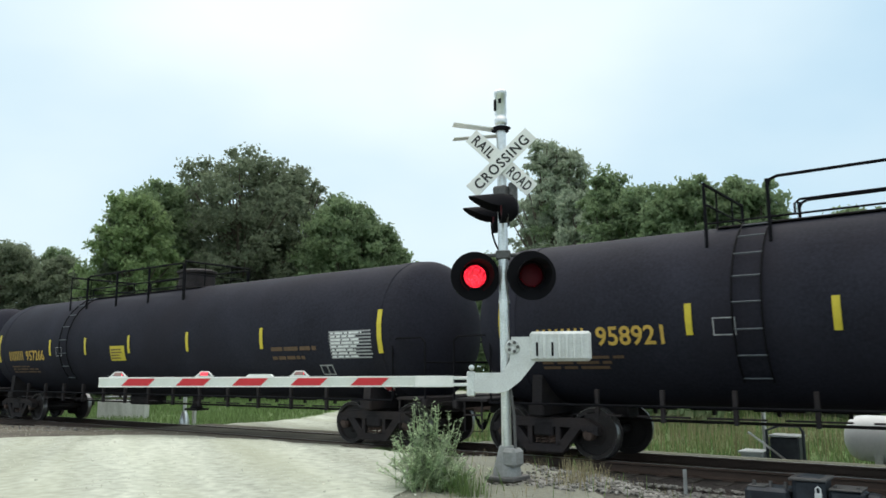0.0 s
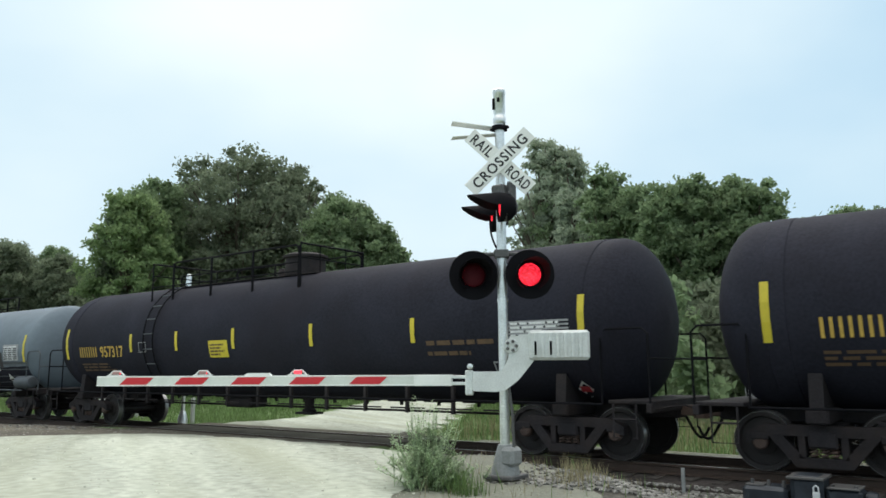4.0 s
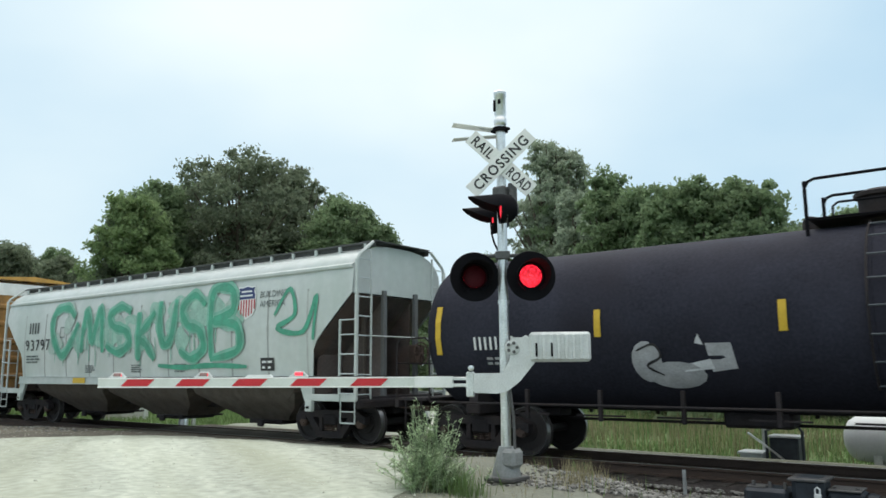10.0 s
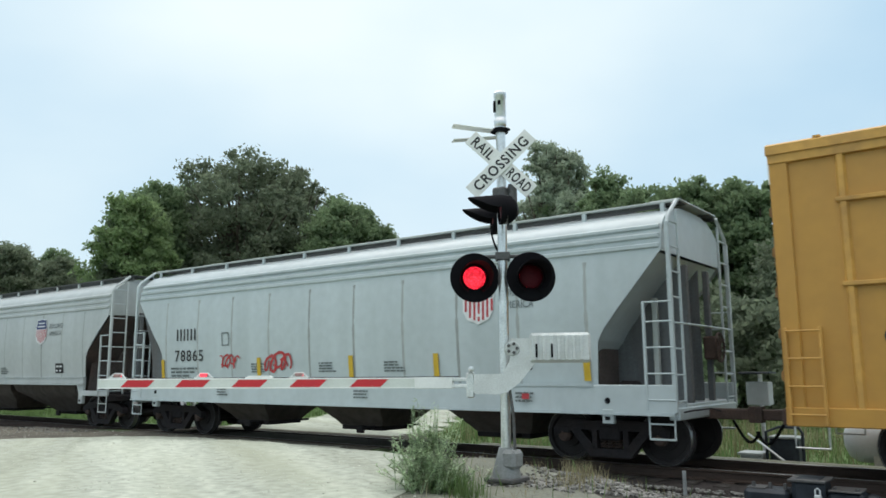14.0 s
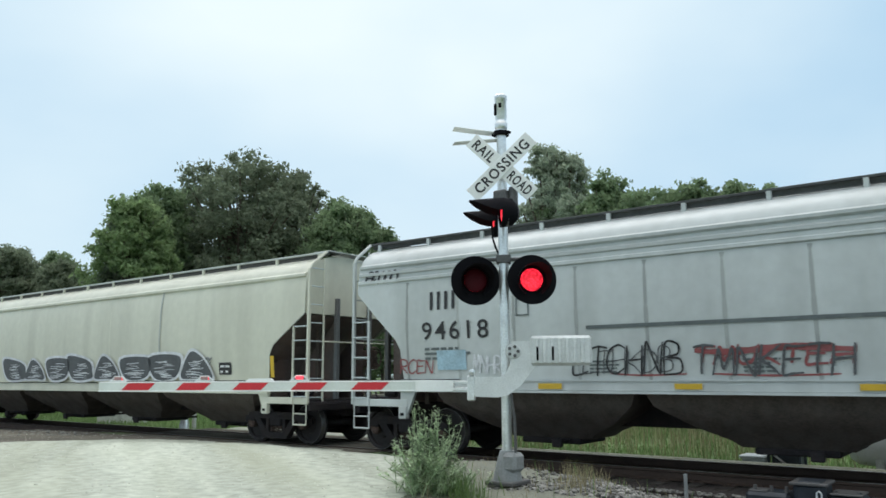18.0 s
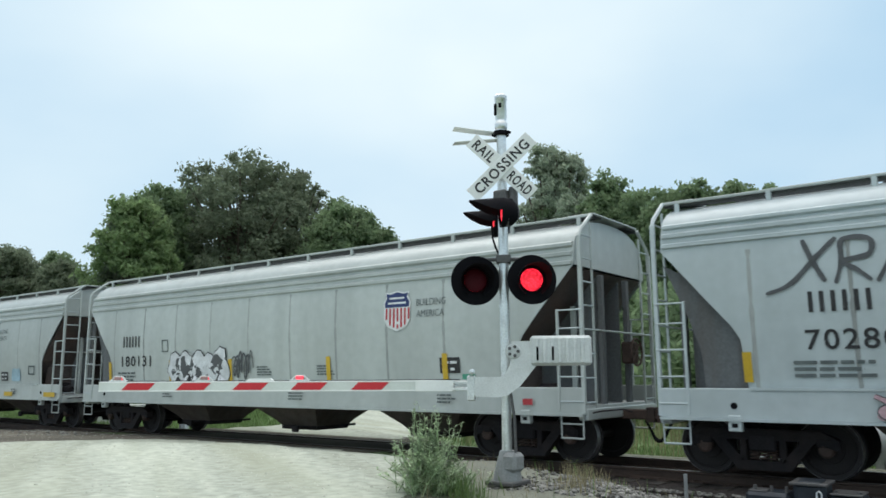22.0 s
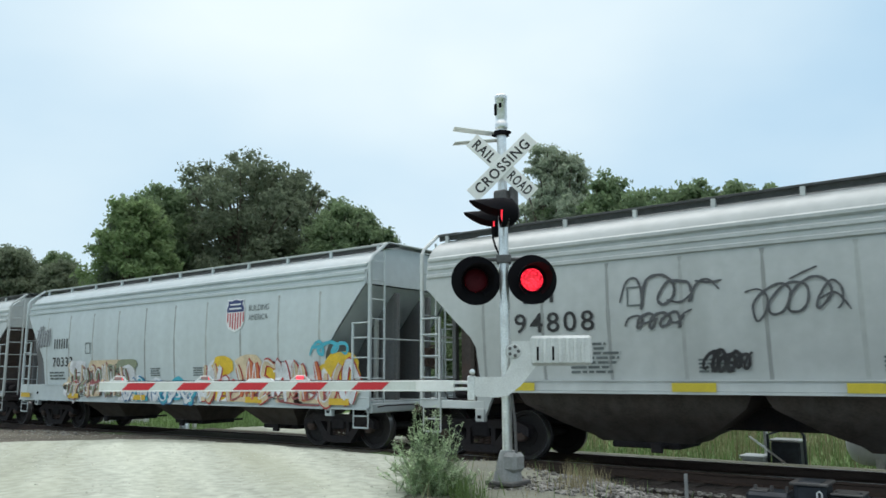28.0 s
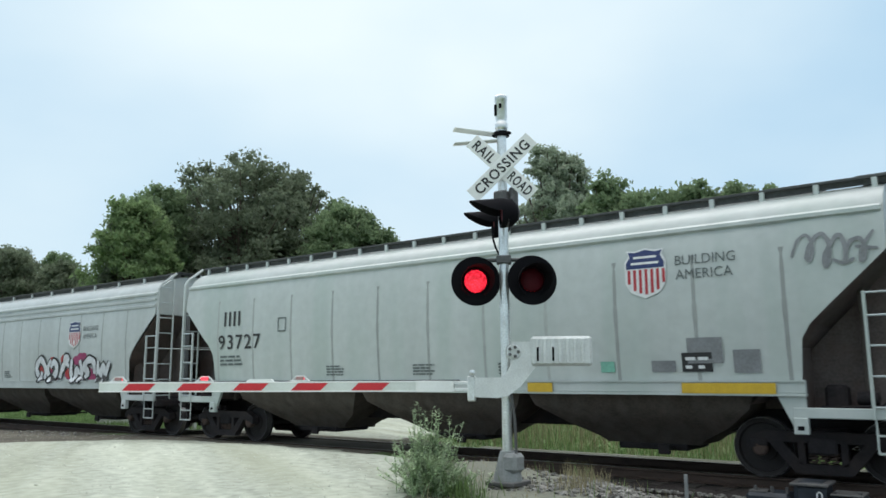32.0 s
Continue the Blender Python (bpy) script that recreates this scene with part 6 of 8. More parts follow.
def make_boxcar():
    """The tall golden boxcar with black double doors."""
    half, yb, zb, zt = 9.39, 1.46, 0.78, 4.86
    car = thing("box_car", "tall golden-yellow boxcar with black double doors and graffiti", "boxcar", "cars of the freight train")
    part("body", Geo().box(-half, half, -yb, yb, 1.0, zt, 0.02), "boxyellow", car)
    part("roof", Geo().prism([(-1.56, 4.84), (-1.56, 4.98), (-1.45, 5.03), (0, 5.16), (1.45, 5.03), (1.56, 4.98), (1.56, 4.84)], -half - 0.02, half + 0.02, "yz"), "boxrib", car)
    for k in range(14):
        x = -half + 0.7 + (2 * half - 1.4) * k / 13
        part("roof_rib", shared("roof_rib", lambda: (Geo().prism([(-1.5, 5.02), (0, 5.17), (1.5, 5.02), (1.5, 5.05), (0, 5.2), (-1.5, 5.05)], -0.05, 0.05, "yz"), "boxrib")), None, car, at=pose(x, 0, 0))
    for s in (-1, 1):
        part("top_rail", Geo().box(-half, half, s * 1.45, s * 1.53, 4.7, 4.86, 0.01), "boxrib", car)
        for x0, x1 in ((-half, -2.6), (2.5, half)):
            part("bottom_rail", Geo().box(x0, x1, s * 1.42, s * 1.53, zb, 1.05, 0.012), "boxyellow", car)
        sill = Geo().box(-4.5, 4.5, s * 1.36, s * 1.5, 0.6, 0.84, 0.02).box(-3.0, 2.9, s * 1.4, s * 1.56, 0.88, 0.94, 0.01).box(-3.0, 2.9, s * 1.4, s * 1.53, 0.96, 1.02, 0.01)
        for x in (-2.2, -1.0, 0.2, 1.4):
            sill.box(x, x + 0.5, s * 1.4, s * 1.55, 0.82, 0.98, 0.01)
        part("side_sill", sill, "boxsill", car, "grimy brown-yellow side sill")
        for x in (-5.15, 5.5):
            part("door_track_latch", Geo().box(x - 0.3, x + 0.3, s * 1.46, s * 1.55, 4.3, 4.36, 0.01).box(x + 0.1, x + 0.24, s * 1.46, s * 1.56, 4.34, 4.56, 0.015), "boxend", car)
        ribs = [-8.4 + 0.825 * k for k in range(7)] + [3.3 + 0.825 * k for k in range(7)]
        for x in ribs:
            part("side_post", shared("side_post", lambda: (Geo().prism([(-0.07, 0), (-0.035, -0.06), (0.035, -0.06), (0.07, 0)], 1.0, 4.72, "xy"), "boxrib")), None, car, at=pose(x, s * yb, 0, 0, 0, 0 if s < 0 else 180))
        for x0, x1 in ((-8.5, -2.9), (2.9, 8.5)):
            for z in (2.8, 4.03):
                part("side_batten", Geo().box(x0, x1, s * 1.45, s * 1.535, z - 0.035, z + 0.035, 0.012), "boxrib", car)
        for x in (-9.25, 9.25):
            part("corner_panel", Geo().box(x - 0.13, x + 0.13, s * 1.44, s * 1.51, 1.0, 4.72, 0.01), "boxyellow", car)
        for x in (-2.62, 2.52):
            part("door_post", Geo().box(x - 0.12, x + 0.12, s * 1.44, s * 1.53, 0.95, 4.75, 0.012), "boxrib", car)
        for k, (x0, x1) in enumerate(((-2.5, -0.06), (0.0, 2.4))):
            door = part("door", Geo().box(x0, x1, s * 1.46, s * 1.53, 1.03, 4.74, 0.012), "boxdoor", car, "black sliding plug door")
            for z in (1.12, 2.45, 3.62, 4.62):
                part("door_rib", Geo().box(x0 + 0.05, x1 - 0.05, s * 1.52, s * 1.565, z - 0.05, z + 0.05, 0.012), "boxdoor", door)
            for a in (0.02, 0.98):
                x = x0 + (x1 - x0) * a
                part("door_bar", Geo().box(x - 0.03, x + 0.03, s * 1.525, s * 1.58, 1.05, 4.7, 0.012), "boxdoor", door)
            part("door_crank", Geo().lathe(((0.0, 0.0), (0.12, 0.0), (0.12, 0.03), (0.0, 0.03)), 14, "y", (x0 + (x1 - x0) * 0.62, s * 1.6, 1.95)), "boxdoor", door)
    for e in (-1, 1):
        for k in range(5):
            z = 1.35 + 0.62 * k
            part("end_rib", Geo().prism([(e * (half - 0.02), z), (e * (half + 0.06), z + 0.1), (e * (half + 0.06), z + 0.2), (e * (half - 0.02), z + 0.3)], -1.38, 1.38), "boxend", car)
        part("end_wall", Geo().box(e * (half - 0.015), e * (half + 0.012), -1.44, 1.44, 1.0, 4.41, 0.004), "boxend", car, "brown end wall darkened for grime and shade")
        part("end_panel", Geo().box(e * (half - 0.02), e * (half + 0.02), -1.47, 1.47, 4.4, 4.98, 0.01), "white", car, "white-painted top of the end wall")
        part("end_sill", Geo().box(e * (half - 0.1), e * (half + 0.08), -1.45, 1.45, 0.78, 1.02, 0.02), "rust", car)
        for s in (-1, 1):
            lad = part("ladder", Geo().box(e * (half - 0.08) - 0.02, e * (half - 0.08) + 0.02, s * 1.53, s * 1.6, 0.8, 2.2, 0.006).box(e * (half - 0.55) - 0.02, e * (half - 0.55) + 0.02, s * 1.53, s * 1.6, 0.8, 2.2, 0.006), "boxrib", car)
            for z in (0.95, 1.35, 1.75, 2.15):
                part("rung", Geo().tube([(e * (half - 0.08), s * 1.6, z), (e * (half - 0.55), s * 1.6, z)], 0.016, 6), "boxrib", lad)
            part("stirrup_step", Geo().tube([(e * (half - 0.1), s * 1.5, 0.8), (e * (half - 0.1), s * 1.5, 0.48), (e * (half - 0.55), s * 1.5, 0.48), (e * (half - 0.55), s * 1.5, 0.8)], 0.018, 5), "galv", car)
    part("center_sill", Geo().box(-half, half, -0.22, 0.22, 0.7, 1.0, 0.02), "grime", car)
    part("underframe", Geo().box(-5.4, 5.4, -1.3, 1.3, 0.82, 0.98, 0.02).box(-1.2, 0.4, -0.6, 0.4, 0.45, 0.82, 0.06).box(1.8, 2.6, -0.5, 0.2, 0.5, 0.82, 0.05), "grime", car)
    for x in (-7.0, 7.0):
        add_truck(car, x)
    add_ends(car, half, 10.1, "rust")
    return car


boxcar = make_boxcar()
CARS.append((boxcar, -152.6))
d, rng = Decal(lambda z: 1.47 if z > 1.05 else 1.532, boxcar), random.Random(3)
dd = Decal(lambda z: 1.535, boxcar)
for k in range(3):
    d.rects("emblem_block", [(4.95 + 0.6 * k, 5.43 + 0.6 * k, 3.4, 3.98)], "redpaint", 0.066, "red block emblem", rows=2)
d.text("RAILCAR POOLING EXPERTS", 3.73, 3.07, 0.2, "ink", width=4.45, lift=0.068)
for pts, m in ((((-6.55, 3.85), (-6.1, 3.58), (-6.1, 3.5), (-6.55, 3.2)), "redpaint"), (((-5.35, 3.85), (-5.8, 3.58), (-5.8, 3.5), (-5.35, 3.2)), "redpaint"), (((-6.4, 3.98), (-5.95, 3.72), (-5.9, 3.72), (-5.5, 3.98)), "blue"), (((-6.4, 3.07), (-5.95, 3.36), (-5.9, 3.36), (-5.5, 3.07)), "blue"), (((-5.95, 3.72), (-5.95, 3.54), (-5.95, 3.36)), "blue")):
    d.put("crossed_emblem", ribbon(list(pts), 0.16), m, 0.064 if m == "blue" else 0.067)
d.text("next", -7.4, 3.5, 0.13, "ink", width=0.5)
d.text("load", -7.4, 3.3, 0.13, "ink", width=0.5)
d.text("any", -4.9, 3.55, 0.13, "ink", width=0.42)
d.text("road", -4.95, 3.36, 0.13, "ink", width=0.5)
d.block_marks(4, -7.45, 2.42, 1.4, 0.25, "ink")
for k, (ch, x) in enumerate((("6", -8.05), ("75", -7.45), ("40", -6.6), ("1", -5.75))):
    d.text(ch, x, 1.95, 0.25, "ink", width=0.2 * len(ch), bold=0.006)
for k, line in enumerate(("CLOSE AND LOCK", "BOTH DOORS BEFORE", "MOVING CAR")):
    dd.text(line, 0.72 + 0.06 * (k == 2) + 0.05 * (k == 0), 4.4 - 0.13 * k, 0.085, "letterwhite", width=1.1 - 0.3 * (k == 2), lift=0.012)
for k, line in enumerate(("CIERRE Y PONGA EL SEGURO", "EN AMBAS PUERTAS ANTES", "DE MOVER EL CARRO")):
    dd.text(line, 0.65 + 0.1 * (k == 2), 3.98 - 0.13 * k, 0.085, "letterwhite", width=1.4 - 0.25 * (k == 2), lift=0.012)
for k, line in enumerate(("IMPORTANT", "CLOSE THIS DOOR", "BEFORE CLOSING MAIN DOOR")):
    dd.text(line, -1.95 + (0.35, 0.2, 0.0)[k], 4.4 - 0.12 * k, 0.08, "letterwhite", width=(0.6, 0.95, 1.4)[k], lift=0.012)
for k, line in enumerate(("IMPORTANTE", "CIERRE ESTA PUERTA ANTES DE", "CERRAR LA PUERTA PRINCIPAL")):
    dd.text(line, -1.95 + (0.35, 0.0, 0.02)[k], 3.97 - 0.12 * k, 0.08, "letterwhite", width=(0.65, 1.42, 1.38)[k], lift=0.012)
for x, z, w, h, n in ((-1.0, 2.6, 0.35, 0.4, 5), (0.2, 2.85, 0.5, 0.45, 5), (1.6, 3.2, 0.5, 0.3, 3), (1.4, 2.3, 0.45, 0.4, 5), (-2.2, 1.5, 0.5, 0.25, 3), (0.95, 1.2, 0.6, 0.3, 3), (1.5, 1.35, 0.6, 0.25, 3)):
    dd.lines("door_print", x, z, w, h, n, "letterwhite", rng, lift=0.012)
dd.rects("door_label", [(0.62, 0.86, 1.75, 1.9), (1.02, 1.2, 1.72, 1.95), (-0.95, -0.7, 2.5, 2.65)], "letterwhite", 0.012)
dd.rects("reflective_stripe", [(0.22, 0.34, 1.45, 2.0)], "stripe", 0.012)
g2 = Decal(lambda z: 1.535, boxcar)
bubble(g2, rng, 7, -7.6, -3.0, 0.82, 1.85, ("pale", "white", "lilac"), "darkgrey", 0.2, 0.04, cloud=("lilac", "pale", "white"), shine="white")
tag(g2, rng, 12, -7.6, -2.9, 0.85, 1.8, "darkgrey", 0.045)
tag(g2, rng, 6, -6.0, -2.8, 0.9, 1.9, "teal", 0.05)
bubble(g2, rng, 8, 2.5, 8.0, 0.86, 1.72, ("cyan", "skyblue", "cyan"), "black", 0.3, 0.05, cloud=("cyan", "yellow", "cyan", "deepblue"), shine="white")
tag(g2, rng, 7, 2.8, 8.2, 1.72, 2.15, "orange", 0.07)
tag(g2, rng, 2, 8.3, 8.9, 0.9, 1.5, "red", 0.08)
part("stripe_panel", Geo().box(8.62, 8.78, -1.56, -1.52, 1.4, 2.2, 0.005), "stripe", boxcar)


# ---- the ground, the road and the track ----
M.update({
    "grass": mat("rough_grass_soil", (0.12, 0.18, 0.075), 0.95, 0, 0.4, 0.4, 9, 0.6, dirt=(0.13, 0.14, 0.08), dirt_amount=0.6, bump_dist=0.05, spec=0.1),
    "gravel": mat("pale_limestone_gravel", (0.4, 0.425, 0.36), 0.95, 0, 0.36, 0.5, 6.5, 0.8, (0.6, 1.4, 1), dirt=(0.3, 0.315, 0.235), dirt_amount=0.8, bump_dist=0.03, spec=0.1),
        "dirt": mat("grey_brown_dirt", (0.12, 0.1104, 0.092), 0.95, 0, 0.3, 0.6, 24, 0.8, dirt=(0.24, 0.225, 0.18), dirt_amount=0.5, bump_dist=0.03, spec=0.1),
        "vergesoil": mat("pale_stony_soil", (0.205, 0.212, 0.175), 0.95, 0, 0.3, 0.9, 22, 0.9, dirt=(0.175, 0.175, 0.119), dirt_amount=0.6, bump_dist=0.03, spec=0.1),
    "shoulder": mat("grey_stony_shoulder", (0.1014, 0.0975, 0.0858), 0.95, 0, 0.4, 1.0, 16, 1.0, dirt=(0.055, 0.05, 0.042), dirt_amount=0.7, bump_dist=0.05, spec=0.1),
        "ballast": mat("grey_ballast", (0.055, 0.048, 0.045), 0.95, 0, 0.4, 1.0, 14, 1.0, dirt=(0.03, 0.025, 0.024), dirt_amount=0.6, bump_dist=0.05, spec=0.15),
    "stone": mat("ballast_stone", (0.1976, 0.1927, 0.1779), 0.9, 0, 0.3, 6, 30, 0.4, island=0.5, spec=0.15),
    "pebble": mat("limestone_pebble", (0.5, 0.51, 0.44), 0.9, 0, 0.15, 6, 30, 0.3, island=0.25, spec=0.15),
        "tie": mat("creosoted_wood", (0.035, 0.028, 0.0238), 0.9, 0, 0.4, 2, 30, 0.5, (1, 8, 8), dirt=(0.1, 0.09, 0.075), dirt_amount=0.7, rnd=0.3),
    "rail": mat("rusty_rail", (0.051, 0.033, 0.0252), 0.75, 0.2, 0.3, 4, 40, 0.2),
    "railhead": mat("worn_rail_head", (0.33, 0.33, 0.33), 0.35, 0.9, 0.2, 4, 40, 0.05),
    "blade": leafy("grass_blades", (0.135, 0.205, 0.078), 0.2, 0.35),
        "dryblade": mat("dry_grass_blades", (0.264, 0.232, 0.136), 0.85, 0, 0.15, 3, 20, 0.0, island=0.35, spec=0.2),
    "weedleaf": leafy("grey_green_weed_leaves", (0.42, 0.52, 0.34), 0.2, 0.4),
        "leafdark": leafy("dark_oak_leaves", (0.185, 0.225, 0.15)),
    "leafmid": leafy("green_leaves", (0.2, 0.275, 0.15)),
    "leaflight": leafy("light_green_leaves", (0.215, 0.3, 0.14)),
    "leafpale": leafy("silvery_green_leaves", (0.34, 0.4, 0.3)),
    "bark": mat("grey_brown_bark", (0.11, 0.09, 0.07), 0.95, 0, 0.35, 4, 20, 0.6, (1, 1, 0.3), bump_dist=0.03),
    "lptank": mat("white_tank_enamel", (0.56, 0.59, 0.6), 0.4, 0, 0.06, 2, 20, 0.03, dirt=(0.5, 0.52, 0.52), dirt_amount=0.3),
    "castgrey": mat("dull_cast_grey", (0.26, 0.275, 0.275), 0.7, 0.1, 0.2, 5, 40, 0.1, dirt=(0.14, 0.14, 0.13), dirt_amount=0.5),
    "cabinet": mat("grey_cabinet_paint", (0.42, 0.46, 0.47), 0.55, 0, 0.1, 4, 30, 0.05),
    "machine": mat("dark_blue_black_casting", (0.0165, 0.0225, 0.0315), 0.5, 0.1, 0.3, 6, 40, 0.15, dirt=(0.06, 0.075, 0.09), dirt_amount=0.5),
        "grey_dark": mat("dark_weathered_steel", (0.1, 0.1, 0.1), 0.6, 0.3, 0.3, 6, 40, 0.1),
    "concrete": mat("weathered_white_concrete", (0.5, 0.52, 0.5), 0.9, 0, 0.2, 2, 25, 0.3, STREAK, dirt=(0.25, 0.27, 0.22), dirt_amount=0.7),
})

# tyre tracks run along the road
for node in M["gravel"].node_tree.nodes:
    if node.type == "MAPPING":
        node.vector_type = "TEXTURE"
        node.inputs["Rotation"].default_value = (0, 0, radians(150))
        node.inputs["Scale"].default_value = (5.0, 0.45, 1.0)

EDGE_R = ((-40.0, 30.0), (0.0, 2.2), (5.0, -4.3), (6.6, -5.5), (9.7, -8.1), (12.5, -10.7), (15.4, -12.6), (21.7, -16.3), (46.0, -31.0), (400.0, -240.0))


def road_right(y):
    return np.interp(y, [a for a, _ in EDGE_R], [b for _, b in EDGE_R])


def road_left(y):
    return np.interp(y, [-40, 9.6, 11.4, 13.0, 15.4, 17.8, 21.7, 46, 400], [-60, -60, -25.0, -21.5, -20.2, -20.9, -23.5, -38.5, -248])


def smooth(a, b, v):
    t = np.clip((v - a) / (b - a), 0, 1)
    return t * t * (3 - 2 * t)


def ground_z(x, y):
    x, y = np.asarray(x, float), np.asarray(y, float)
    on = smooth(-1.2, 0.4, np.minimum(road_right(y) - x, x - road_left(y)))
    # the verge falls away towards the switch machine
    drop0, drop1 = np.interp(x, [-6.5, -4.4, -2.6], [9.6, 8.6, 6.4]), np.interp(x, [-6.5, -4.4, -2.6], [12.0, 11.5, 10.9])
    near = 0.28 - 0.58 * smooth(0, 1, (y - drop0) / (drop1 - drop0))
    base = 0.3 - 0.25 * smooth(0, 1, (-12.5 - x) / 5.5)
    ramp = smooth(9.0, 12.4, y)
    near_road = base * (1 - ramp) - 0.04 * ramp
    far = -0.36 - 0.06 * smooth(16, 22, y)
    far_road = -0.05 - 0.3 * smooth(15.5, 24, y)
    off = np.where(y < TRACK_Y, near, far)
    onr = np.where(y < TRACK_Y, near_road, far_road)
    bumps = 0.025 * np.sin(1.7 * x + 0.6 * y) * np.sin(1.1 * y - 0.5 * x) + 0.012 * np.sin(5.1 * x) * np.sin(4.3 * y)
    return off * (1 - on) + onr * on + bumps * (1 - smooth(11.6, 12.2, y) * (1 - smooth(15.2, 15.8, y)))


def sheet(name, xs, ys, lift, keep, material, label, category):
    X, Y = np.meshgrid(xs, ys, indexing="ij")
    Z = ground_z(X, Y) + lift
    nx, ny = X.shape
    co = np.stack([X, Y, Z], -1).reshape(-1, 3)
    i, j = np.meshgrid(np.arange(nx - 1), np.arange(ny - 1), indexing="ij")
    a = (i * ny + j).ravel()
    quads = np.stack([a, a + ny, a + ny + 1, a + 1], -1)
    if keep is not None:
        mx, my = (X[:-1, :-1] + X[1:, 1:]).ravel() / 2, (Y[:-1, :-1] + Y[1:, 1:]).ravel() / 2
        quads = quads[keep(mx, my)]
    me = bpy.data.meshes.new(name)
    me.from_pydata(co.tolist(), [], quads.tolist())
    me.polygons.foreach_set("use_smooth", [True] * len(me.polygons))
    bm = bmesh.new()
    bm.from_mesh(me)
    bmesh.ops.delete(bm, geom=[v for v in bm.verts if not v.link_faces], context="VERTS")
    bm.to_mesh(me)
    bm.free()
    me.materials.append(M[material])
    return tagged(new(name, me), label, category, kind="structure")


xs = np.concatenate([[-2500, -900, -400, -200, -120, -80], np.arange(-60, 12, 0.4), [14, 20, 30, 60, 120, 300, 900, 2500]])
ys = np.concatenate([[-1500, -500, -150, -60, -25, -10, 0], np.arange(2, 34, 0.3), [36, 40, 48, 60, 80, 120, 200, 500, 1200, 3000]])
sheet("ground", xs, ys, 0.0, None, "grass", "rough grassy ground with bare soil", "ground")


def wobble(x, y, k=0.0):
    return 0.22 * np.sin(2.3 * y + k) + 0.15 * np.sin(5.1 * x + 1.7 * y + k) + 0.1 * np.sin(9.3 * y - 4 * x + k)


fine_x, fine_y = np.arange(-62, 0, 0.22), np.arange(1.0, 60, 0.22)
def strip(name, us, low, high, rows, lift, along_x, material, label, category, bend=1.0):
    """A sheet of ground between two smooth edges."""
    v = np.linspace(0, 1, rows)[None, :]
    A, B = np.broadcast_to(low(us)[:, None], (len(us), rows)), np.broadcast_to(high(us)[:, None], (len(us), rows))
    W = B - (B - A) * (1 - v) ** bend
    U = np.broadcast_to(us[:, None], W.shape)
    X, Y = (U, W) if along_x else (W, U)
    co = np.stack([X, Y, ground_z(X, Y) + lift], -1).reshape(-1, 3)
    i, j = np.meshgrid(np.arange(len(us) - 1), np.arange(rows - 1), indexing="ij")
    a = (i * rows + j).ravel()
    quads = np.stack([a, a + rows, a + rows + 1, a + 1], -1) if along_x else np.stack([a, a + 1, a + rows + 1, a + rows], -1)
    me = bpy.data.meshes.new(name)
    me.from_pydata(co.tolist(), [], quads.tolist())
    me.polygons.foreach_set("use_smooth", [True] * len(me.polygons))
    me.materials.append(M[material])
    return tagged(new(name, me), label, category, kind="structure")


def road_end(x):
    """Where the near gravel stops, before the rails or at the verge."""
    ys_r = np.linspace(-40, 14, 400)
    side = np.interp(-x, -road_right(ys_r), ys_r)
    track_edge = np.interp(x, [-30, -19.6, -18.9, -17.8, -15, -12, -10.2], [7.4, 8.2, 10.2, 11.8, 12.3, 12.25, 11.9])
    return np.minimum(side, track_edge) + 0.12 * np.sin(2.9 * x) + 0.07 * np.sin(7.7 * x + 1.0) + 0.04 * np.sin(17.0 * x)


strip("road", np.arange(-62, 12, 0.15), lambda x: 0 * x - 14.0, road_end, 70, 0.03, True, "gravel", "pale limestone gravel road before the crossing", "road", 1.6)
sheet("road_beyond", fine_x, np.arange(15.0, 60, 0.22), 0.03, lambda x, y: (x < road_right(y) + wobble(x, y)) & (x > road_left(y) + wobble(x, y, 2)) & (y > 15.2), "gravel", "pale limestone gravel road beyond the crossing", "road")
sheet("dirt_shoulder", np.arange(-60, -6, 0.25), np.arange(6.6, 17.4, 0.2), 0.017, lambda x, y: (x < road_right(y) + 0.9 + wobble(x, y, 4)) & (x > -58) & (y - 13.4 < 3.2 + wobble(x, y, 1)) & (y > np.where(x < -17, 6.9, 10.2)) & ((y < 12.2) | (y > 15.1)), "dirt", "grey-brown packed dirt beside the rails", "dirt")

strip("verge", np.arange(0.0, 10.3, 0.12), lambda y: road_right(y) - 0.35 + 0.12 * np.sin(3.1 * y), lambda y: -3.9 + 0.3 * np.sin(1.9 * y) + 0.15 * np.sin(6.3 * y), 24, 0.02, False, "vergesoil", "pale dry stony verge between road and track", "verge")
sheet("ballast_shoulder", np.arange(-11, 9, 0.25), np.arange(5.0, 12.2, 0.2), 0.012, lambda x, y: (x > road_right(y) + wobble(x, y)) & ((y > 9.9) | (x > -4.5)), "shoulder", "grey stony shoulder sloping down to the track", "ballast")
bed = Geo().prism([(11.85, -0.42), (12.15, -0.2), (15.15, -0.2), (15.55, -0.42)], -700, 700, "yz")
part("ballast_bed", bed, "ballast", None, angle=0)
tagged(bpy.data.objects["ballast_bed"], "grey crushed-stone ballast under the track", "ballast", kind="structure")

berm = part("gravel_berm", Geo().prism([(15.3, -0.4), (15.4, -0.18), (15.65, -0.1), (15.85, -0.11), (16.5, -0.42)], -10.6, 90, "yz"), "vergesoil", None, angle=0)
tagged(berm, "low pale gravel edge beyond the track", "gravel", kind="structure")

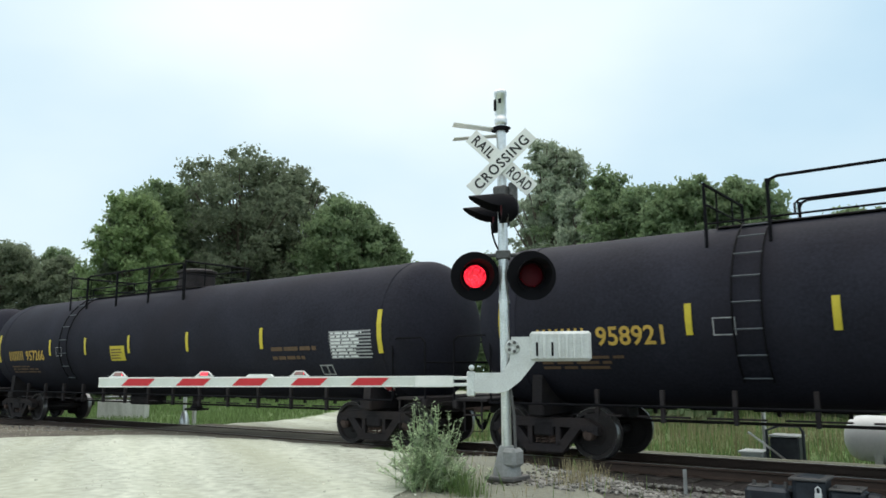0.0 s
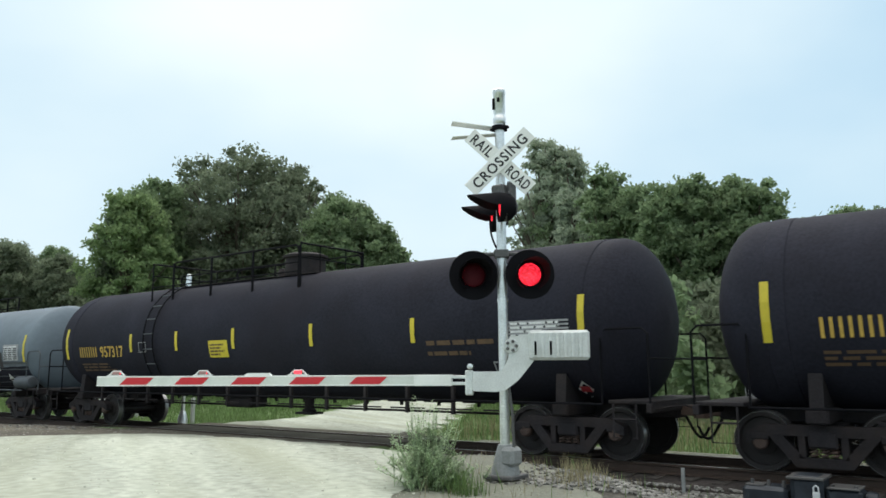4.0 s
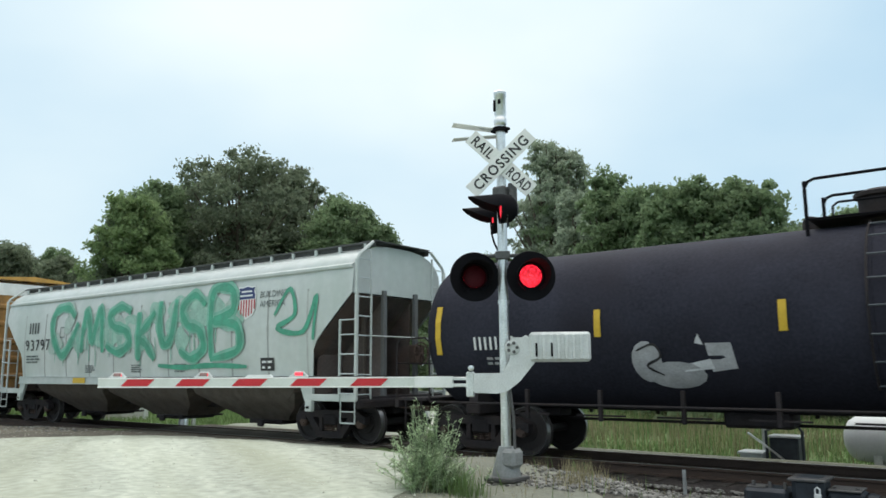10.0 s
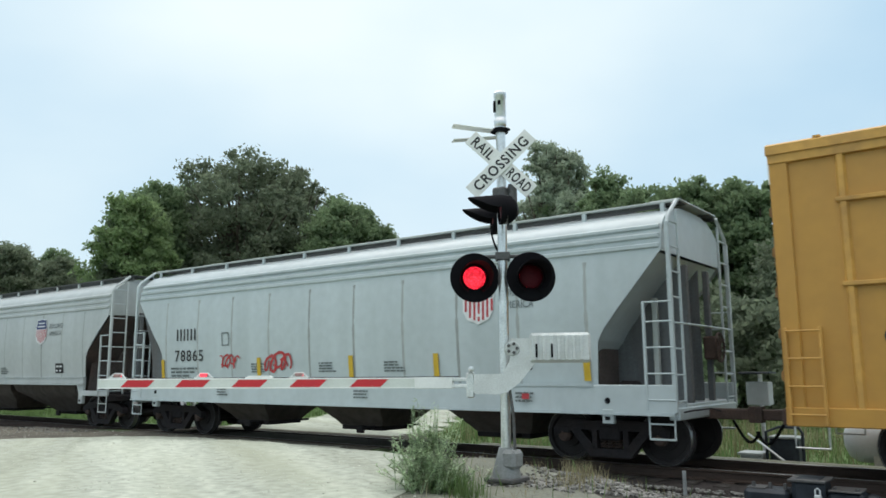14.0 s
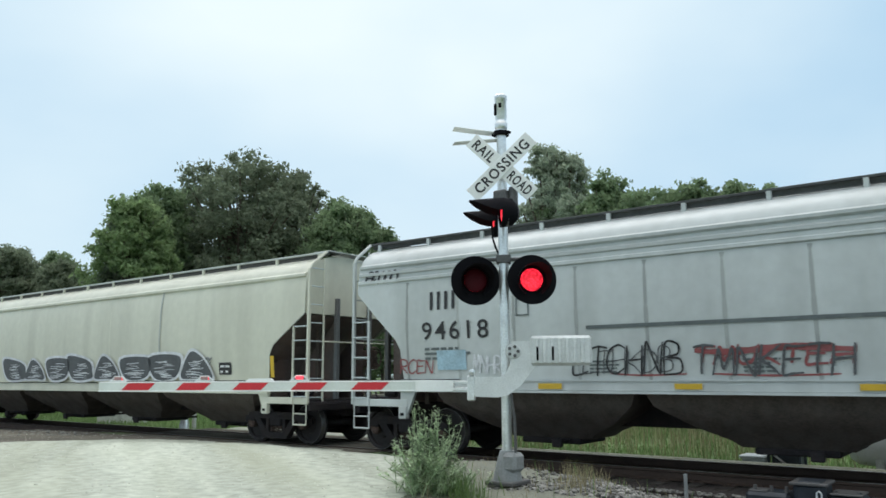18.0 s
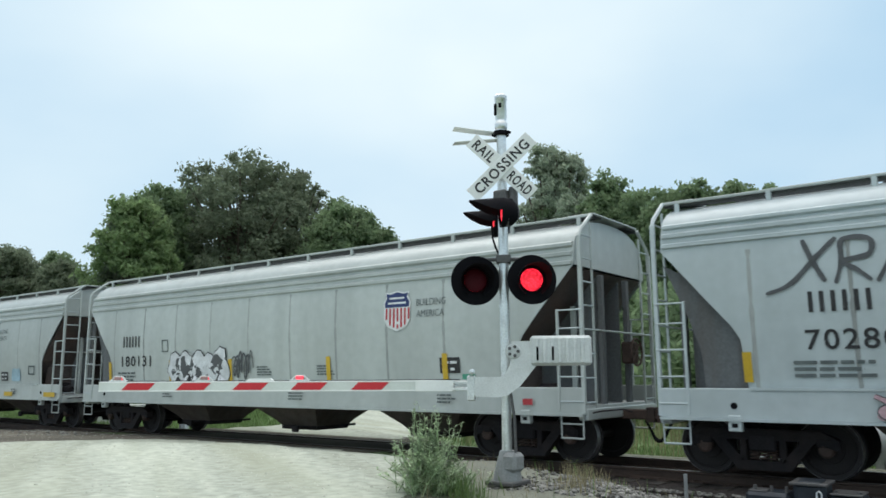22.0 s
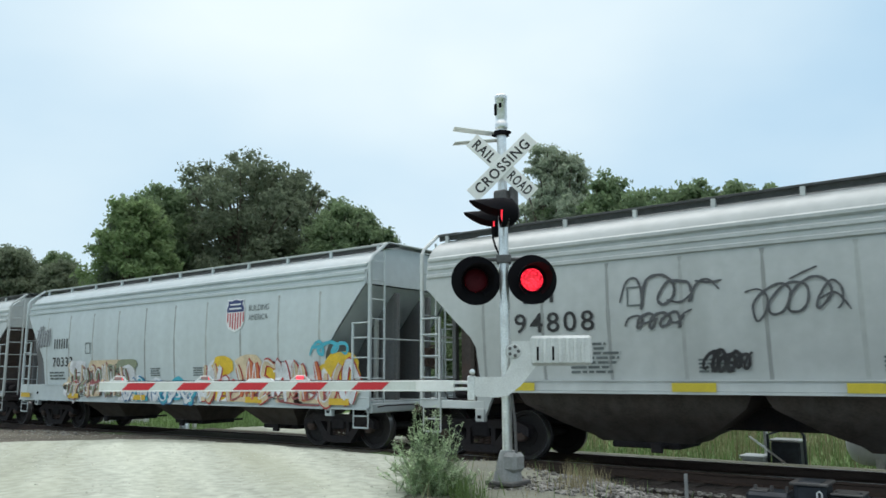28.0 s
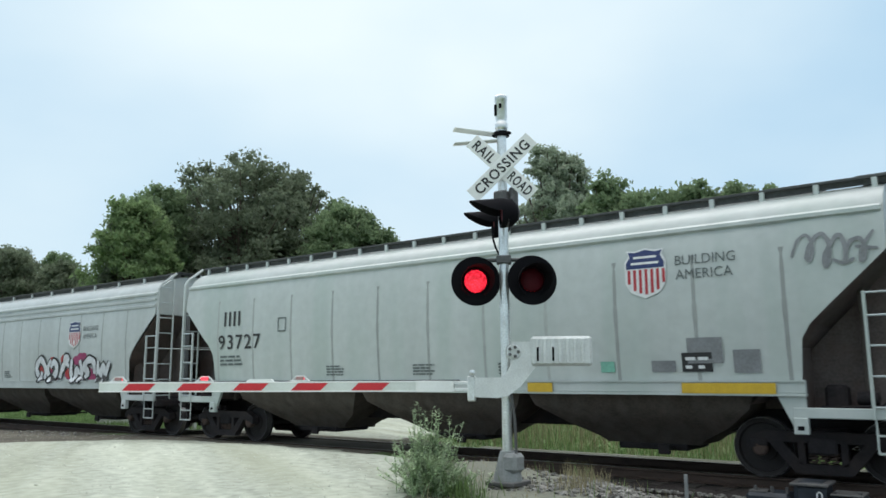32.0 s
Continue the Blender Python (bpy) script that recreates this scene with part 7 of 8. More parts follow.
track = thing("track", "railway track with rusty rails on wooden ties", "railway track", kind="structure")
RAIL = ((-0.07, -0.17), (0.07, -0.17), (0.07, -0.155), (0.012, -0.135), (0.01, -0.045), (0.036, -0.035), (0.036, -0.008), (0.028, 0.0), (-0.028, 0.0), (-0.036, -0.008), (-0.036, -0.035), (-0.01, -0.045), (-0.012, -0.135), (-0.07, -0.155))
for s in (-1, 1):
    rail = part("rail", Geo().prism([(a + TRACK_Y + s * 0.753, b - 0.004) for a, b in RAIL], -700, 700, "yz"), "rail", track)
    part("rail_head", Geo().prism([(TRACK_Y + s * 0.753 + a, z) for a, z in ((-0.026, -0.003), (0.026, -0.003), (0.022, 0.0), (-0.022, 0.0))], -700, 700, "yz"), "railhead", rail, "bright worn running surface")
tie_mesh = Geo().box(-0.11, 0.11, -1.3, 1.3, -0.36, -0.172, 0.012).mesh("tie")
tie_mesh.materials.append(M["tie"])
plate_mesh = Geo().box(-0.1, 0.1, -0.17, 0.17, -0.175, -0.158, 0.004).box(-0.07, -0.05, -0.11, -0.09, -0.16, -0.13).box(0.05, 0.07, 0.09, 0.11, -0.16, -0.13).mesh("tie_plate")
plate_mesh.materials.append(M["rail"])
rng = random.Random(4)
for k in range(150):
    x = 12 - 0.53 * k
    if -20.5 < x < -11.4:
        continue
    tie = part("tie", tie_mesh, None, track, at=pose(x + rng.uniform(-0.04, 0.04), TRACK_Y + rng.uniform(-0.05, 0.05), rng.uniform(-0.012, 0.004), 0, 0, rng.uniform(-1.5, 1.5)))
    if x > -12:
        for s in (-1, 1):
            part("tie_plate", plate_mesh, None, tie, at=pose(0, s * 0.753, 0))
for i, (y0, y1) in enumerate(((12.1, 12.8), (12.99, 14.29), (14.48, 15.3))):
    part("crossing_panel", Geo().box(-20.6, -11.3, y0, y1, -0.2, -0.022, 0.01), "dirt", track, "dirt-covered crossing surface between the rails")

# ballast stones and gravel, scattered
def scatter_stones(name, spots, material, label):
    base = np.array([(1, 0, -0.3), (-0.5, 0.87, -0.3), (-0.5, -0.87, -0.3), (0.6, 0.6, 0.5), (-0.8, 0.1, 0.55), (0.3, -0.75, 0.5)])
    tri = [(0, 3, 5), (0, 1, 3), (1, 4, 3), (1, 2, 4), (2, 5, 4), (2, 0, 5), (3, 4, 5), (0, 2, 1)]
    r = np.random.RandomState(8)
    n = len(spots)
    ang = r.uniform(0, 6.283, n)
    size = spots[:, 3]
    v = base[None] * r.uniform(0.7, 1.25, (n, 6, 3))
    c, s = np.cos(ang)[:, None], np.sin(ang)[:, None]
    vx, vy = v[..., 0] * c - v[..., 1] * s, v[..., 0] * s + v[..., 1] * c
    co = np.stack([vx, vy, v[..., 2] * 0.8], -1) * size[:, None, None] + spots[:, None, :3]
    faces = (np.array(tri)[None] + 6 * np.arange(n)[:, None, None]).reshape(-1, 3)
    me = bpy.data.meshes.new(name)
    me.from_pydata(co.reshape(-1, 3).tolist(), [], faces.tolist())
    me.materials.append(M[material])
    return tagged(new(name, me), label, "stones", kind="stuff")


r = np.random.RandomState(3)
n = 36000
sx, sy = -26 + 28 * r.rand(n) ** 0.45, r.uniform(7.6, 15.9, n)
ok = ~((sx < road_right(sy) + 0.2) & (sx > -21.5)) & ((sy < 12.15) | (sy > 15.1)) & ((sy > 11.3) | (r.rand(n) < np.where(sx > -4.9 + 0.4 * r.randn(n), 1.0, (sy - 9.6) / 1.6)))
sx, sy = sx[ok], sy[ok]
sz = np.where((sy > 11.9) & (sy < 15.5), -0.2 - 0.05 * (np.abs(sy - TRACK_Y) > 1.5), ground_z(sx, sy))
scatter_stones("ballast_stones", np.stack([sx, sy, sz + 0.026, r.uniform(0.018, 0.05, len(sx))], -1), "stone", "loose grey ballast stones along the track")
n = 6000
sx, sy = -24 + 22 * r.rand(n), 4.5 + 8 * r.rand(n)
ok = sx < road_right(sy) + 0.35
sx, sy = sx[ok], sy[ok]
scatter_stones("gravel_stones", np.stack([sx, sy, ground_z(sx, sy) + 0.031, r.uniform(0.004, 0.009, len(sx)) * (1 + 1.6 * r.rand(len(sx)) ** 4)], -1), "pebble", "loose pale limestone gravel on the road")


def blades(name, x, y, z, h, w, material, label, lean=0.35, seed=1, category="grass"):
    r = np.random.RandomState(seed)
    n = len(x)
    a, b = r.uniform(0, 6.283, n), r.uniform(0, 6.283, n)
    dx, dy = np.cos(a) * w, np.sin(a) * w
    lx, ly = np.cos(b) * h * lean * r.rand(n), np.sin(b) * h * lean * r.rand(n)
    co = np.stack([np.stack([x - dx, y - dy, z], -1), np.stack([x + dx, y + dy, z], -1), np.stack([x + dx * 0.7 + lx * 0.4, y + dy * 0.7 + ly * 0.4, z + h * 0.6], -1), np.stack([x - dx * 0.7 + lx * 0.4, y - dy * 0.7 + ly * 0.4, z + h * 0.6], -1), np.stack([x + lx, y + ly, z + h], -1)], 1)
    k = 5 * np.arange(n)[:, None]
    faces = (k + np.array([[0, 1, 2, 3]])).tolist() + (k + np.array([[3, 2, 4]])).tolist()
    me = bpy.data.meshes.new(name)
    me.from_pydata(co.reshape(-1, 3).tolist(), [], faces)
    me.materials.append(M[material])
    return tagged(new(name, me), label, category, kind="stuff")


# the strip of grass and weeds beyond the track
n = 60000
gx, gy = -60 + 66 * r.rand(n) ** 0.75, 16.4 + 22 * r.rand(n) ** 1.8
ok = ~((gx < road_right(gy) + 0.5) & (gx > road_left(gy) - 0.5))
gx, gy = gx[ok], gy[ok]
gh = (0.12 + 0.36 * r.rand(len(gx))) * (0.45 + 0.55 * smooth(16, 19, gy)) * (0.7 + 0.3 * np.sin(0.9 * gx) * np.sin(0.7 * gy))
blades("grass", gx, gy, ground_z(gx, gy) - 0.02, gh, 0.012 + 0.03 * smooth(17, 35, gy), "blade", "tall green grass and weeds beyond the track", 0.7, seed=2)
n = 2600
gx, gy = -14 + 16 * r.rand(n), 16.5 + 9 * r.rand(n)
ok = ~((gx < road_right(gy) + 0.6) & (gx > road_left(gy)))
blades("seed_stalks", gx[ok], gy[ok], ground_z(gx[ok], gy[ok]), 0.5 + 0.45 * r.rand(ok.sum()), 0.006, "dryblade", "pale dry seed stalks in the grass", 0.25, 3)
# near verge
n = 700
gx, gy = -6.6 + 6.2 * r.rand(n), 5.2 + 5.4 * r.rand(n)
ok = (gx > road_right(gy) + 0.35) & (r.rand(n) < 0.3)
blades("verge_grass", gx[ok], gy[ok], ground_z(gx[ok], gy[ok]) - 0.01, 0.1 + 0.22 * r.rand(ok.sum()), 0.005, "blade", "thin green grass on the verge", 0.5, 4)
n = 2200
gx, gy = -7.2 + 7.0 * r.rand(n), 5.2 + 5.6 * r.rand(n)
ok = (gx > road_right(gy) + 0.15) & (gx < -3.7) & (r.rand(n) < 0.5)
blades("dry_grass", gx[ok], gy[ok], ground_z(gx[ok], gy[ok]) - 0.01, 0.06 + 0.2 * r.rand(ok.sum()) ** 2, 0.004, "dryblade", "dry pale grass round the signal", 0.6, 5)
for name, cx, cy, sp, hh, count, material in (("green_tuft", -5.05, 6.95, 0.22, 0.38, 150, "blade"), ("green_tuft", -4.75, 6.75, 0.18, 0.32, 90, "blade"), ("dry_tuft", -4.15, 8.0, 0.25, 0.28, 90, "dryblade"), ("dry_tuft", -4.35, 8.7, 0.24, 0.26, 70, "dryblade"), ("dry_tuft", -4.75, 9.2, 0.2, 0.3, 80, "dryblade")):
    tx, ty = cx + sp * r.randn(count) * 0.6, cy + sp * r.randn(count) * 0.6
    blades(name, tx, ty, ground_z(tx, ty) - 0.01, hh * (0.4 + 0.6 * r.rand(count)), 0.005, material, "tuft of %s grass beside the signal" % ("green" if "green" in name else "dry"), 0.45, int(100 * abs(cx)))


def weed(name, x, y, height, width, stems, seed, label):
    """A bushy weed: bent stems with many narrow leaves."""
    rr = np.random.RandomState(seed)
    z = float(ground_z(x, y))
    ob = thing(name, label, "bush", at=pose(x, y, z))
    st, leaf_v, leaf_f = Geo(), [], []
    for k in range(stems):
        a, out = rr.uniform(0, 6.283), width * 0.5 * math.sqrt(rr.rand())
        h = height * rr.uniform(0.6, 1.0) * (1 - 0.45 * (out / (0.5 * width)) ** 2)
        bx, by = 0.12 * rr.randn(), 0.12 * rr.randn()
        pts = [(bx + math.cos(a) * out * t ** 1.4, by + math.sin(a) * out * t ** 1.4, h * t) for t in (0, 0.35, 0.7, 1.0)]
        st.tube(pts, (0.006, 0.005, 0.004, 0.002), 4)
        for q in range(62):
            t = rr.uniform(0.12, 1.03)
            i = min(int(t * 3), 2)
            s = t * 3 - i
            p = np.array(pts[i]) * (1 - s) + np.array(pts[i + 1]) * s
            b, ln, wd = rr.uniform(0, 6.283), rr.uniform(0.03, 0.07), rr.uniform(0.007, 0.013)
            d = np.array([math.cos(b), math.sin(b), rr.uniform(-0.2, 0.7)])
            d /= np.linalg.norm(d)
            sd = np.cross(d, [0, 0, 1])
            sd /= max(np.linalg.norm(sd), 1e-6)
            k0 = len(leaf_v)
            leaf_v += [tuple(p), tuple(p + d * ln * 0.5 + sd * wd), tuple(p + d * ln), tuple(p + d * ln * 0.5 - sd * wd)]
            leaf_f.append((k0, k0 + 1, k0 + 2, k0 + 3))
    part("stem", st, "weedleaf", ob)["kind"] = "stuff"
    lg = Geo()
    lg.v, lg.f = leaf_v, leaf_f
    part("foliage", lg, "weedleaf", ob, angle=0, fix=False)["kind"] = "stuff"
    return ob


weed("roadside_bush", -5.6, 7.12, 1.02, 0.66, 64, 1, "grey-green bushy weed at the edge of the gravel road")
weed("roadside_weed", -5.42, 6.85, 0.66, 0.9, 60, 2, "grey-green low weed beside the bush")
weed("roadside_weed", -5.15, 7.05, 0.45, 0.6, 26, 3, "small grey-green weed beside the bush")


# ---- trees ----
def make_tree(x, y, height, width, leaf, seed, airy=0.0, trunk_show=0.18):
    rr = np.random.RandomState(seed)
    z0 = float(ground_z(x, y)) - 0.1
    tree = thing("tree", {"leafdark": "tall dark green broad-leaved tree beyond the track", "leafmid": "green broad-leaved tree beyond the track", "leaflight": "light green young tree at the edge of the wood", "leafpale": "tall pale green airy tree in the distance"}[leaf], "tree", "trees beyond the track", at=pose(x, y, z0))
    R = width / 2
    lobes = []
    n = int(2.3 * (62 + 5.5 * width)) + (240 if width > 12 else 0)
    small = max(8.5, min(width, 0.7 * height))
    while len(lobes) < n:
        w, q, zz = rr.uniform(0, 6.283), rr.uniform(0.02, 1.0) ** 0.6, rr.uniform(0.16, 1.0)
        dome = 1.0 if zz < 0.5 else math.sqrt(max(0.0, 1 - ((zz - 0.5) / 0.52) ** (4.6 if width > 12 else 2.4)))
        if zz < 0.4:
            dome = 0.72 + 0.7 * zz
        if airy and zz > 0.8 and rr.rand() < 0.3:
            continue
        dome *= q * R * rr.uniform(0.82, 0.96) * (1 + 0.1 * math.sin(3 * w + seed) + 0.08 * math.sin(5 * w + 2 * seed))
        lobes.append((dome * math.cos(w), dome * math.sin(w), height * (0.1 + 0.87 * zz) * rr.uniform(0.97, 1.01) - 0.5 + 0.25 * math.sin(4 * w + seed), rr.uniform(0.05, 0.105) * small * (0.78 if 0 < airy < 0.5 and zz > 0.72 else 1.0)))
    limbs = Geo()
    th = height * 0.55
    limbs.tube([(0, 0, 0), (0.1, 0.05, th * 0.4), (-0.1, 0.1, th), (0.0, 0.0, height * 0.85)], (0.028 * height, 0.021 * height, 0.014 * height, 0.003 * height), 8)
    for lx, ly, lz, lr in lobes[::5]:
        zz = min(lz * 0.55, th)
        limbs.tube([(0, 0, zz), (lx * 0.5, ly * 0.5, zz + (lz - zz) * 0.6), (lx, ly, lz)], (0.008 * height, 0.005 * height, 0.0015 * height), 5)
    part("trunk", limbs, "bark", tree)
    per = int(98 * (1 - 0.2 * airy))
    lo = np.array(lobes)
    m = len(lo) * per
    idx = np.repeat(np.arange(len(lo)), per)
    d = rr.randn(m, 3)
    d /= np.linalg.norm(d, axis=1)[:, None]
    rad = lo[idx, 3] * (rr.rand(m) ** 0.6) * rr.uniform(0.6, 1.3, m)
    c = lo[idx, :3] + d * rad[:, None] * np.array([1.15, 1.15, 0.8])
    size = rr.uniform(0.11, 0.25, m) * (0.75 + 0.012 * height)
    u = rr.randn(m, 3)
    u /= np.linalg.norm(u, axis=1)[:, None]
    v = np.cross(u, rr.randn(m, 3))
    v /= np.maximum(np.linalg.norm(v, axis=1), 1e-6)[:, None]
    co = np.stack([c - u * size[:, None], c + v * size[:, None] * 0.55, c + u * size[:, None], c - v * size[:, None] * 0.55], 1).reshape(-1, 3)
    me = bpy.data.meshes.new("crown")
    me.vertices.add(4 * m)
    me.vertices.foreach_set("co", co.ravel())
    me.loops.add(4 * m)
    me.loops.foreach_set("vertex_index", np.arange(4 * m, dtype=np.int32))
    me.polygons.add(m)
    me.polygons.foreach_set("loop_start", np.arange(0, 4 * m, 4, dtype=np.int32))
    me.update(calc_edges=True)
    part("crown", me, leaf, tree)
    return tree


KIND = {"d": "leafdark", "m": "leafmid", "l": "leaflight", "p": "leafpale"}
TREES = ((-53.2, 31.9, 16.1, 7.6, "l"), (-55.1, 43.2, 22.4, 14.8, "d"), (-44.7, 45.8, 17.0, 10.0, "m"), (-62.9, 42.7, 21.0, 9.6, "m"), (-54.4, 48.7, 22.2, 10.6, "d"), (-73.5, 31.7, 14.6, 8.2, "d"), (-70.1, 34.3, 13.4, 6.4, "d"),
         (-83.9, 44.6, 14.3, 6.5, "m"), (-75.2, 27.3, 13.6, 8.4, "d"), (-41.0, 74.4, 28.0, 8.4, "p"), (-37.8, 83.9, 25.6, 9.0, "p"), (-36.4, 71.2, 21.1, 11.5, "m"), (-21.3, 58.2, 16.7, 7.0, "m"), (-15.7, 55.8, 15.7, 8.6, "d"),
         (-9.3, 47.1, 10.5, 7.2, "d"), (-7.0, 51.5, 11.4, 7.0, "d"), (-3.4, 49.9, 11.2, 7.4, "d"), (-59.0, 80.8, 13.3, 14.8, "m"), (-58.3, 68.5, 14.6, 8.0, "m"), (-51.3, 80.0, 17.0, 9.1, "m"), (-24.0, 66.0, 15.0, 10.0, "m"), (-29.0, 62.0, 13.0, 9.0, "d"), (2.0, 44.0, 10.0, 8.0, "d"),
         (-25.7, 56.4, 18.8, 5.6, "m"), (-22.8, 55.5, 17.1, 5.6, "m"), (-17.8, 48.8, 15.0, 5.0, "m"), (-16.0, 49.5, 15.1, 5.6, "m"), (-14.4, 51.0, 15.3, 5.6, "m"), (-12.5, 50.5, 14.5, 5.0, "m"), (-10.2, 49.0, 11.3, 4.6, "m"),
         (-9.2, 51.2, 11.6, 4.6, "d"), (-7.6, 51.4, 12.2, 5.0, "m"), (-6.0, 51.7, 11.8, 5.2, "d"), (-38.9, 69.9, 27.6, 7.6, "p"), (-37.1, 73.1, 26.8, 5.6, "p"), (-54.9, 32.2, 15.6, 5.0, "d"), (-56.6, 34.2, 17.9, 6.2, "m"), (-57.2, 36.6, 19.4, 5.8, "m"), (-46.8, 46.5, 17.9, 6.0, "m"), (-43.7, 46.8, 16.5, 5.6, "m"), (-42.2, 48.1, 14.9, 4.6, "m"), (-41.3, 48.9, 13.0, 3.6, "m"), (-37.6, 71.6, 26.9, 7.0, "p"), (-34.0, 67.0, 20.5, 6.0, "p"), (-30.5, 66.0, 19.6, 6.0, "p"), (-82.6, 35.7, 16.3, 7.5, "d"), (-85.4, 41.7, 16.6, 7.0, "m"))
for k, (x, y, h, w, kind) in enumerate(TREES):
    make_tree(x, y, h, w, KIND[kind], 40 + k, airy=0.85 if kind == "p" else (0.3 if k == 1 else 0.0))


def shrubs(name, line, seed, leaf, label):
    """A belt of undergrowth: clumps of leaves along a line of (x, y, height)."""
    rr = np.random.RandomState(seed)
    cs, ls = [], []
    for (xa, ya, ha), (xb, yb, hb) in zip(line, line[1:]):
        steps = max(2, int(math.hypot(xb - xa, yb - ya) / 0.9))
        for i in range(steps):
            t = i / steps
            h = (ha + (hb - ha) * t) * rr.uniform(0.7, 1.1)
            for q in range(int(h * 1.6) + 1):
                cs.append((xa + (xb - xa) * t + rr.randn() * 0.5, ya + (yb - ya) * t + rr.randn() * 0.7, -0.2 + h * rr.rand()))
                ls.append(rr.uniform(0.5, 0.9))
    per = 110
    lo, lr = np.repeat(np.array(cs), per, 0), np.repeat(np.array(ls), per)
    m = len(lo)
    d = rr.randn(m, 3)
    d /= np.linalg.norm(d, axis=1)[:, None]
    c = lo + d * (lr * rr.rand(m) ** 0.4)[:, None]
    c[:, 2] = np.maximum(c[:, 2], -0.35)
    size = rr.uniform(0.12, 0.26, m)
    u = rr.randn(m, 3)
    u /= np.linalg.norm(u, axis=1)[:, None]
    v = np.cross(u, rr.randn(m, 3))
    v /= np.maximum(np.linalg.norm(v, axis=1), 1e-6)[:, None]
    co = np.stack([c - u * size[:, None], c + v * size[:, None] * 0.6, c + u * size[:, None], c - v * size[:, None] * 0.6], 1).reshape(-1, 3)
    me = bpy.data.meshes.new(name)
    me.from_pydata(co.tolist(), [], np.arange(4 * m).reshape(-1, 4).tolist())
    me.materials.append(M[leaf])
    return tagged(new(name, me), label, "undergrowth", kind="stuff")


shrubs("undergrowth", ((-4.0, 30.0, 3.0), (-9, 36, 5.0), (-16, 45, 6.0), (-26, 56, 6.5), (-33, 62, 6.0)), 1, "leafdark", "dark undergrowth along the wood's edge")
shrubs("undergrowth", ((-42, 42, 5.0), (-50, 38, 6.0), (-56, 34, 5.5), (-64, 30, 5.0), (-75, 26, 5.0), (-90, 24, 6.0)), 2, "leafdark", "dark undergrowth below the tall trees")
shrubs("undergrowth", ((-42, 66, 6.0), (-52, 62, 6.0), (-62, 56, 6.0)), 3, "leafmid", "green undergrowth behind the road")


shrubs("undergrowth", ((-9.5, 27.0, 2.2), (-12.0, 31.5, 5.0), (-15.0, 36.0, 6.2), (-18.0, 41.0, 6.5)), 4, "leafmid", "green bushes in front of the trees")


# ---- crossing signals ----
PX, PY = -5.01, 7.926
GZ = 0.36


def rot_face(yaw):
    return pose(0, 0, 0, 0, 0, yaw)


LENSES = []   # flashing lenses: part, its rest pose, phase
signal = thing("crossing_signal", "silver railroad crossing signal with crossbuck, red lamps and lowered arm", "crossing signal", at=pose(PX, PY, GZ))
part("foundation", Geo().box(-0.2, 0.2, -0.2, 0.2, -0.3, 0.02, 0.03), "grey_dark", signal, at=pose(0, 0, -0.1))
part("base_plate", Geo().box(-0.2, 0.2, -0.2, 0.2, 0.05, 0.1, 0.01), "grey_dark", signal, at=pose(0, 0, -0.1))
part("pole_base", Geo().lathe(((0.17, 0.1), (0.165, 0.16), (0.11, 0.36), (0.085, 0.44), (0.075, 0.44)), 20), "castgrey", signal, "tapered cast pole base", at=pose(0, 0, -0.1))
part("junction_base_box", Geo().box(0.0, 0.19, -0.14, 0.1, 0.2, 0.42, 0.04), "castgrey", signal, at=pose(0, 0, -0.1))
part("pole", Geo().tube([(0, 0, 0.2), (0, 0, 4.32)], 0.06, 20), "galv", signal)
part("conduit", Geo().tube([(0.14, -0.03, 0.3), (0.13, -0.03, 0.7), (0.1, -0.04, 0.95), (0.09, -0.05, 1.05)], 0.018, 8), "grey_dark", signal)
cap = part("bell_housing", Geo().lathe(((0.07, 4.3), (0.08, 4.32), (0.08, 4.38), (0.066, 4.4), (0.066, 4.43), (0.074, 4.45), (0.074, 4.68), (0.08, 4.69), (0.08, 4.74), (0.064, 4.76), (0.0, 4.77)), 20), "galv", signal, "silver bell housing on the pole's top")
part("bell_slot", Geo().box(-0.055, -0.02, -0.081, -0.06, 4.48, 4.63, 0.005).box(0.012, 0.05, -0.078, -0.06, 4.57, 4.63, 0.005), "lampblack", cap)
part("pole_clamp", Geo().lathe(((0.066, 4.22), (0.1, 4.22), (0.1, 4.27), (0.066, 4.27)), 16).box(-0.13, 0.13, -0.03, 0.03, 4.23, 4.26, 0.005), "lampblack", signal)
part("pole_collar", Geo().lathe(((0.066, 2.04), (0.07, 2.04), (0.07, 2.08), (0.066, 2.08)), 16), "galv", signal)
face = 31.0     # the lamps and the crossbuck face the road
R_FACE = rot_face(face)
# crossbuck
for k, (word, tilt) in enumerate((("CROSSING", 1), ("RAIL ROAD", -1))):
    a = 44.0 * tilt
    m = R_FACE @ pose(0, -0.1 - 0.018 * (1 - k), 3.785) @ pose(0, 0, 0, 0, -a, 0)
    blade = part("crossbuck_blade", Geo().box(-0.52, 0.52, -0.006, 0.006, -0.1, 0.1, 0.003), "white", signal, "white crossbuck blade with black letters", at=m)
    words = [("CROSSING", -0.44, 0.88)] if k == 0 else [("RAIL", -0.46, 0.32), ("ROAD", 0.14, 0.34)]
    for text, x0, w in words:
        co, faces = text_mesh(text, 0.125 / 0.69, 1.0, 1.15, 0.004)
        co[:, 0] *= w / co[:, 0].max()
        g = Geo()
        g.v, g.f = [(x0 + p[0], -0.0085, p[1] - 0.063) for p in co], faces
        part("lettering", g, "ink", blade, angle=0, fix=False)
